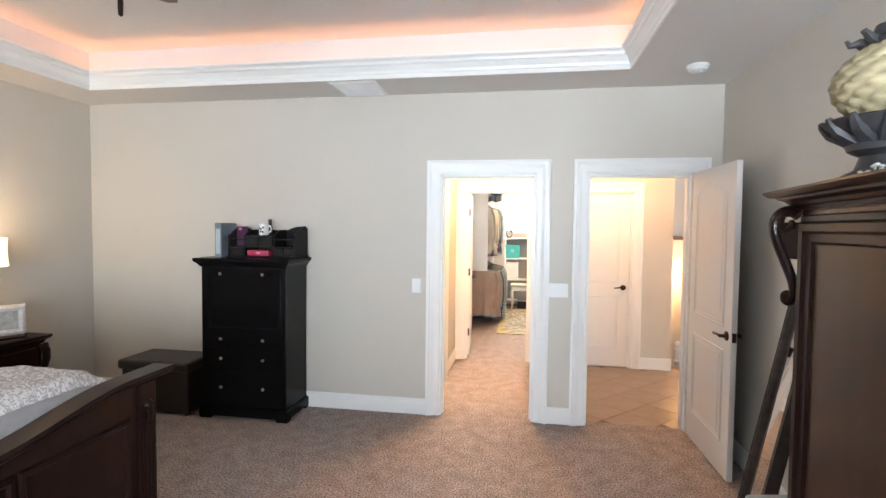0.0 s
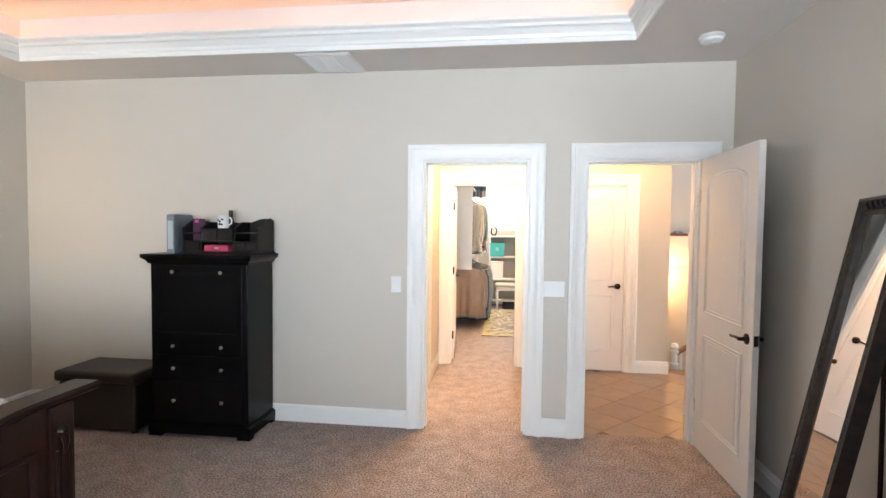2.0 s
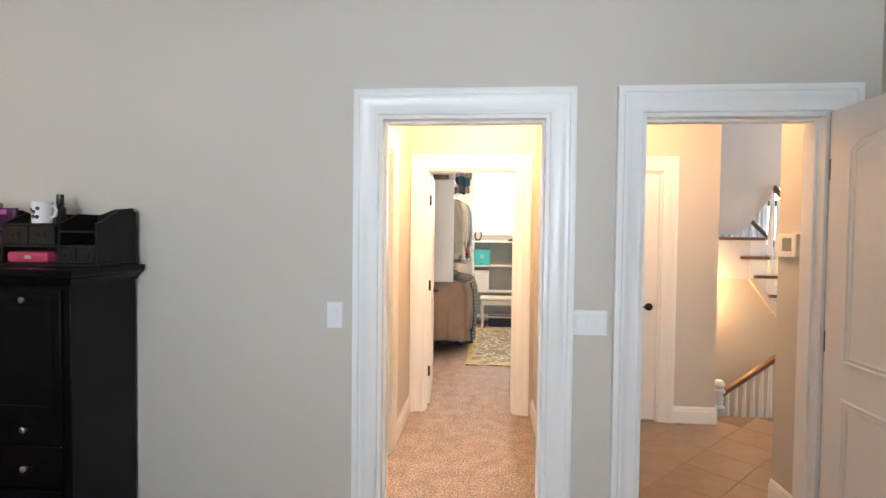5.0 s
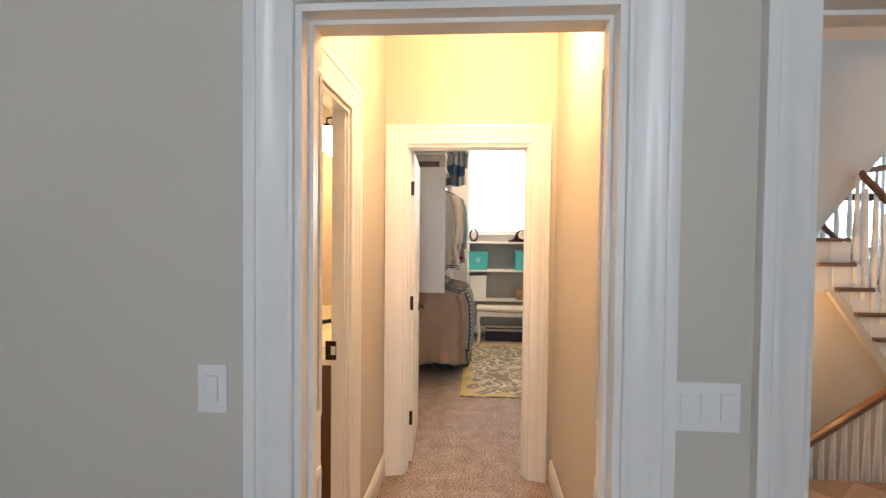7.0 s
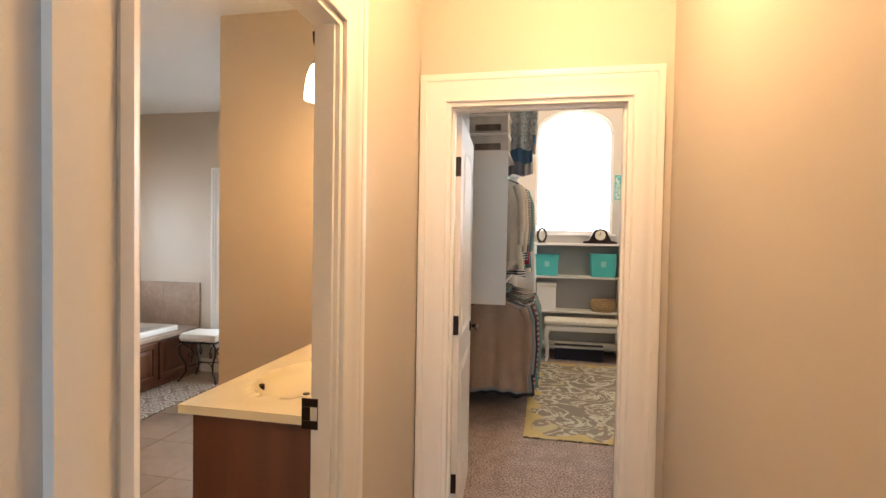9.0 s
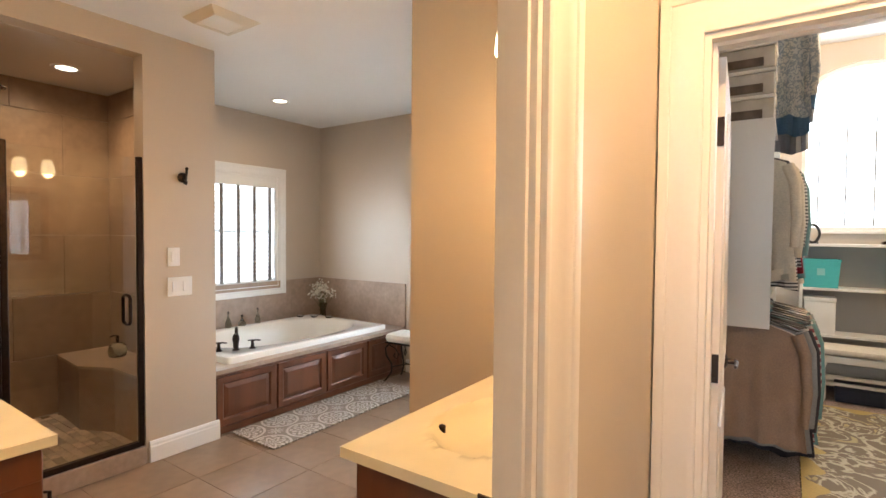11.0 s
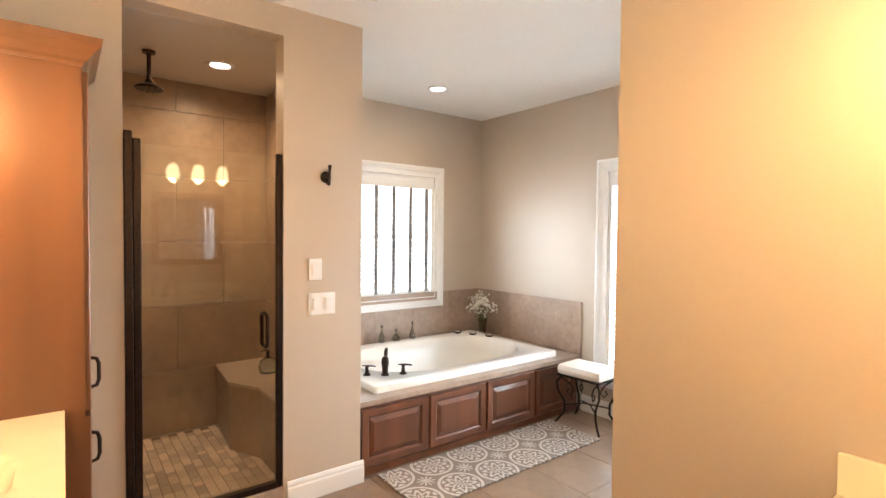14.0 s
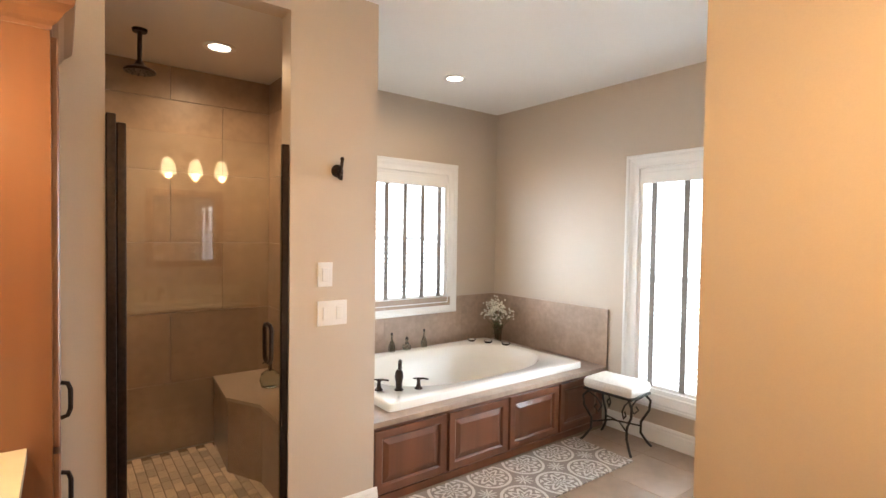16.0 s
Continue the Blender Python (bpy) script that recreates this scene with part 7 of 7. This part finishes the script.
cr = thing("closet_rug", "taupe rug with gold and cream scroll pattern", "rug", (0.42, 8.40, 0))
part("woven_top", one_box(-0.70, 0.70, -1.15, 1.12, 0.0, 0.012, bev=0.004), scroll_rug(), cr)
GOLD = cloth("gold_wool", (0.42, 0.33, 0.13))
bm = B()
for cx, cy, dx, dy, n in ((-0.70, -1.15, 1, 0, 9), (-0.70, 1.12, 1, 0, 9), (-0.70, -1.15, 0, 1, 14), (0.70, -1.15, 0, 1, 14)):
    span = 1.40 if dx else 2.27
    inw = (0, 1) if (dx and cy < 0) else (0, -1) if dx else (1, 0) if cx < 0 else (-1, 0)
    lo, hi = [], []
    for i in range(61):
        q = span * i / 60
        wv = 0.085 + 0.05 * math.sin(2 * math.pi * q / span * n * 0.5) + 0.02 * math.sin(q * 31)
        lo.append(bm.verts.new((cx + dx * q + inw[0] * 0.004, cy + dy * q + inw[1] * 0.004, 0.0135 if dx else 0.0142)))
        hi.append(bm.verts.new((cx + dx * q + inw[0] * wv, cy + dy * q + inw[1] * wv, 0.0135 if dx else 0.0142)))
    for i in range(60):
        f = bm.faces.new((lo[i], lo[i + 1], hi[i + 1], hi[i]))
        f.normal_update()
        if f.normal.z < 0:
            f.normal_flip()
part("border", bm, GOLD, cr, "gold woven border")

# ---- foyer and stairs ----
th = thing("thermostat", "white wall thermostat with grey screen", "thermostat", (1.56, 4.375, 1.455))
part("housing", one_box(-0.028, 0, -0.085, 0.085, -0.062, 0.062, bev=0.006), PLATE, th)
part("screen", one_box(-0.0295, -0.0281, -0.05, 0.03, -0.03, 0.04), mat("grey_lcd", (0.18, 0.19, 0.17), 0.3), th, "grey display")

SY0, SY1 = 6.45, 7.40
stair = thing("staircase", "oak and white staircase with turned white balusters", "staircase")
RISE, RUN, STEPS = 0.178, 0.131, 11


def step_at(k):
    return 2.18 + RUN * k, 1.503 - RISE * k


for k in range(1, STEPS):
    x, z = step_at(k)
    part("tread", one_box(x, x + 0.255, SY0 - 0.035, SY1, z - 0.028, z, bev=0.008), OAK, stair, "oak tread")
    part("riser", one_box(x + 0.115, x + 0.130, SY0, SY1, z - RISE, z - 0.029), TRIM, stair)
pts = [(2.30, 1.474)]
for k in range(1, STEPS):
    x, z = step_at(k)
    pts += [(x + 0.235, z + RISE - 0.030), (x + 0.235, z - 0.030)]
x, z = step_at(STEPS)
pts += [(x + 0.12, z - 0.24), (2.47, 1.115), (2.30, 1.115)]
part("skirt_board", prism(B(), pts, "y", SY0 + 0.006, SY0 + 0.046), TRIM, stair, "white stringer")
part("soffit", prism(B(), [(2.40, 1.113), (2.47, 1.113), (x + 0.12, z - 0.242), (x + 0.03, z - 0.242)], "y", SY0 - 0.004, SY0 + 0.046), PAINT, stair, "greige sloping edge under the stringer")
part("under_wall", prism(B(), [(1.777, 1.116), (2.40, 1.116), (x + 0.03, z - 0.24), (x + 0.03, -2.6), (1.777, -2.6)], "y", SY0 + 0.048, SY0 + 0.12), PAINT, stair, "greige wall under the flight")
part("landing", one_box(1.777, 2.40, SY0, 8.19, 1.118, 1.472), PAINT_STAIR, stair)
part("landing_floor", one_box(2.26, 2.52, SY0 - 0.035, 8.19, 1.474, 1.503, bev=0.006), OAK, stair, "oak landing nosing")
part("landing_deck", one_box(1.777, 2.258, SY0, 8.19, 1.474, 1.503), OAK, stair)
BALU = [(0.027, 0.0), (0.027, 0.17), (0.021, 0.178), (0.027, 0.19), (0.018, 0.21), (0.025, 0.26), (0.024, 0.34), (0.015, 0.60), (0.019, 0.615), (0.014, 0.63), (0.013, 0.80)]
bal = None


def baluster(x, y, z, parent):
    global bal
    if bal is None:
        ob = smooth(part("baluster", lathe(B(), BALU, seg=12), TRIM, parent))
        bal = ob.data
    else:
        ob = new("baluster", bal)
        ob.parent = parent
    ob.location = (x, y, z)


def rail(parent, p, q, material=OAK, label="oak handrail"):
    """A moulded handrail from p to q."""
    bm = B()
    sec = [(-0.026, 0), (0.026, 0), (0.034, 0.018), (0.030, 0.040), (0.014, 0.054), (-0.014, 0.054), (-0.030, 0.040), (-0.034, 0.018)]
    side = Vector((q[0] - p[0], q[1] - p[1], 0)).normalized().cross(Vector((0, 0, 1)))
    rings = [[bm.verts.new(Vector(c) + side * u + Vector((0, 0, v))) for u, v in sec] for c in (p, q)]
    for i in range(8):
        bm.faces.new((rings[0][i], rings[0][(i + 1) % 8], rings[1][(i + 1) % 8], rings[1][i]))
    bm.faces.new(rings[0][::-1])
    bm.faces.new(rings[1])
    return smooth(part("handrail", bm, material, parent, label), 40)


for yy in (SY0 + 0.02, SY1 - 0.03):
    for k in range(2, STEPS):
        x, z = step_at(k)
        baluster(x + 0.145, yy, z, stair)
        baluster(x + 0.208, yy, z - RISE * 0.5, stair)
    x, z = step_at(STEPS)
    rail(stair, (2.615, yy, 1.935), (x + 0.22, yy, 1.935 - 1.05 * (x + 0.22 - 2.615)))
for i in range(4):
    baluster(2.46 + 0.085 * i, SY1 + 0.25, 1.503 - 0.30 * (i > 0), stair)
part("upper_flight_side", prism(B(), [(1.78, 1.528), (2.339, 1.528), (4.2, 3.945), (4.2, 4.88), (1.78, 4.88)], "y", SY0 + 0.06, SY0 + 0.16), PAINT_STAIR, stair, "pale painted side of the upper flight")

bal_rail = thing("balcony_railing", "white balusters under an oak rail before a window", "railing", (0, 7.62, 0))
rail(bal_rail, (2.95, 0, 2.02), (4.6, 0, 2.30))
for i in range(13):
    x = 3.00 + 0.115 * i
    baluster(x, 0, 1.23 + 0.17 * (x - 2.95), bal_rail)
part("curb", prism(B(), [(2.9, 1.10), (4.6, 1.385), (4.6, 1.50), (2.9, 1.215)], "y", -0.04, 0.04), TRIM, bal_rail, "white rail curb")

w = thing("window_6", "bright stair window with white frame and muntins", "window", kind="structure")
bm = sweep(B(), [(3.45, 8.2, 1.32), (3.45, 8.2, 2.75), (4.75, 8.2, 2.75), (4.75, 8.2, 1.32)], [(-1, 0, -1), (-1, 0, 1), (1, 0, 1), (1, 0, -1)], (0, -1, 0), [(u * 0.8, v) for u, v in CASING], closed=True)
part("window_casing", bm, TRIM, w)
for a in ((3.45, 4.75, 1.32, 1.37), (3.45, 4.75, 2.70, 2.75), (3.45, 3.50, 1.37, 2.70), (4.70, 4.75, 1.37, 2.70), (4.08, 4.12, 1.37, 2.70), (3.50, 4.08, 1.90, 1.98), (4.12, 4.70, 1.90, 1.98)):
    part("window_frame", one_box(a[0], a[1], 8.23, 8.29, a[2], a[3]), TRIM if a[2] < 1.5 or a[2] > 2.5 else BLACKP, w)
p = part("pane", one_box(3.50, 4.70, 8.262, 8.266, 1.37, 2.70), WGLASS, w)
p.visible_shadow = False

low_rail = thing("stair_railing", "white balusters and oak rail of the basement stairs", "railing", (0, 6.03, 0))
rail(low_rail, (1.985, 0, 0.125), (4.0, 0, 1.61))
for i in range(22):
    x = 2.036 + 0.0690 * i
    baluster(x, 0, 0.125 + 0.737 * (x - 1.985) - 0.79, low_rail)
smooth(part("newel_post", lathe(B(), [(0.045, -0.95), (0.045, 0.02), (0.05, 0.03), (0.03, 0.05), (0.035, 0.15), (0.05, 0.16), (0.05, 0.18), (0.03, 0.19), (0.044, 0.225), (0.03, 0.26), (0.001, 0.27)], at=(1.965, 0, 0), seg=16), TRIM, low_rail, "white turned newel post"))
part("skirt", prism(B(), [(1.9, -0.76), (4.0, 0.79), (4.0, 0.58), (1.9, -0.98)], "y", -0.03, 0.03), TRIM, low_rail)

# ---- floor tiles and shower mosaic, piece by piece ----
base = bpy.data.objects["floor_bath_base"]
tile_me = None


def tile_piece(parent, x, y, z, rz, size):
    global tile_me
    key = round(size, 3)
    if tile_me is None:
        tile_me = {}
    if key not in tile_me:
        s = size / 2 - 0.0016
        ob = part("tile", one_box(-s, s, -s, s, -0.02, 0.0, bev=0.002), TILE)
        tile_me[key] = ob.data
    else:
        ob = new("tile", tile_me[key])
    ob.parent = parent
    ob.matrix_local = pose(x, y, z, 0, 0, rz)


for i in range(7):
    for j in range(10):
        x, y = -3.46 + 0.455 * i, 4.10 + 0.455 * j
        if x < -0.70 and not (x < -3.5) and y < 8.2:
            tile_piece(base, x, y, -0.003, 0, 0.455)
base = bpy.data.objects["floor_foyer_base"]
S = 0.33
for i in range(-12, 13):
    for j in range(-12, 13):
        x, y = 1.5 + (i - j) * S * 0.7071, 4.95 + (i + j) * S * 0.7071
        if 0.42 < x < 3.0 and 3.80 < y < 5.75:
            tile_piece(base, x, y, -0.003, 45, S)
base = bpy.data.objects["floor_shower_base"]
rnd = random.Random(2)
mos = {}
y = 4.76
row = 0
while y < 5.66:
    x = -5.015 + (0.055 if row % 2 else 0.0)
    while x < -3.85:
        kind = rnd.choice(("long", "square", "long"))
        w = 0.108 if kind == "long" else 0.053
        if kind not in mos:
            ob = part("mosaic_stone", one_box(0.002, w - 0.002, 0.002, 0.051, -0.006, 0.0, bev=0.0015), MOSAIC)
            mos[kind] = ob.data
        else:
            ob = new("mosaic_stone", mos[kind])
        ob.parent = base
        ob.location = (x, y, 0.045 + rnd.uniform(0, 0.001))
        x += w
    y += 0.053
    row += 1
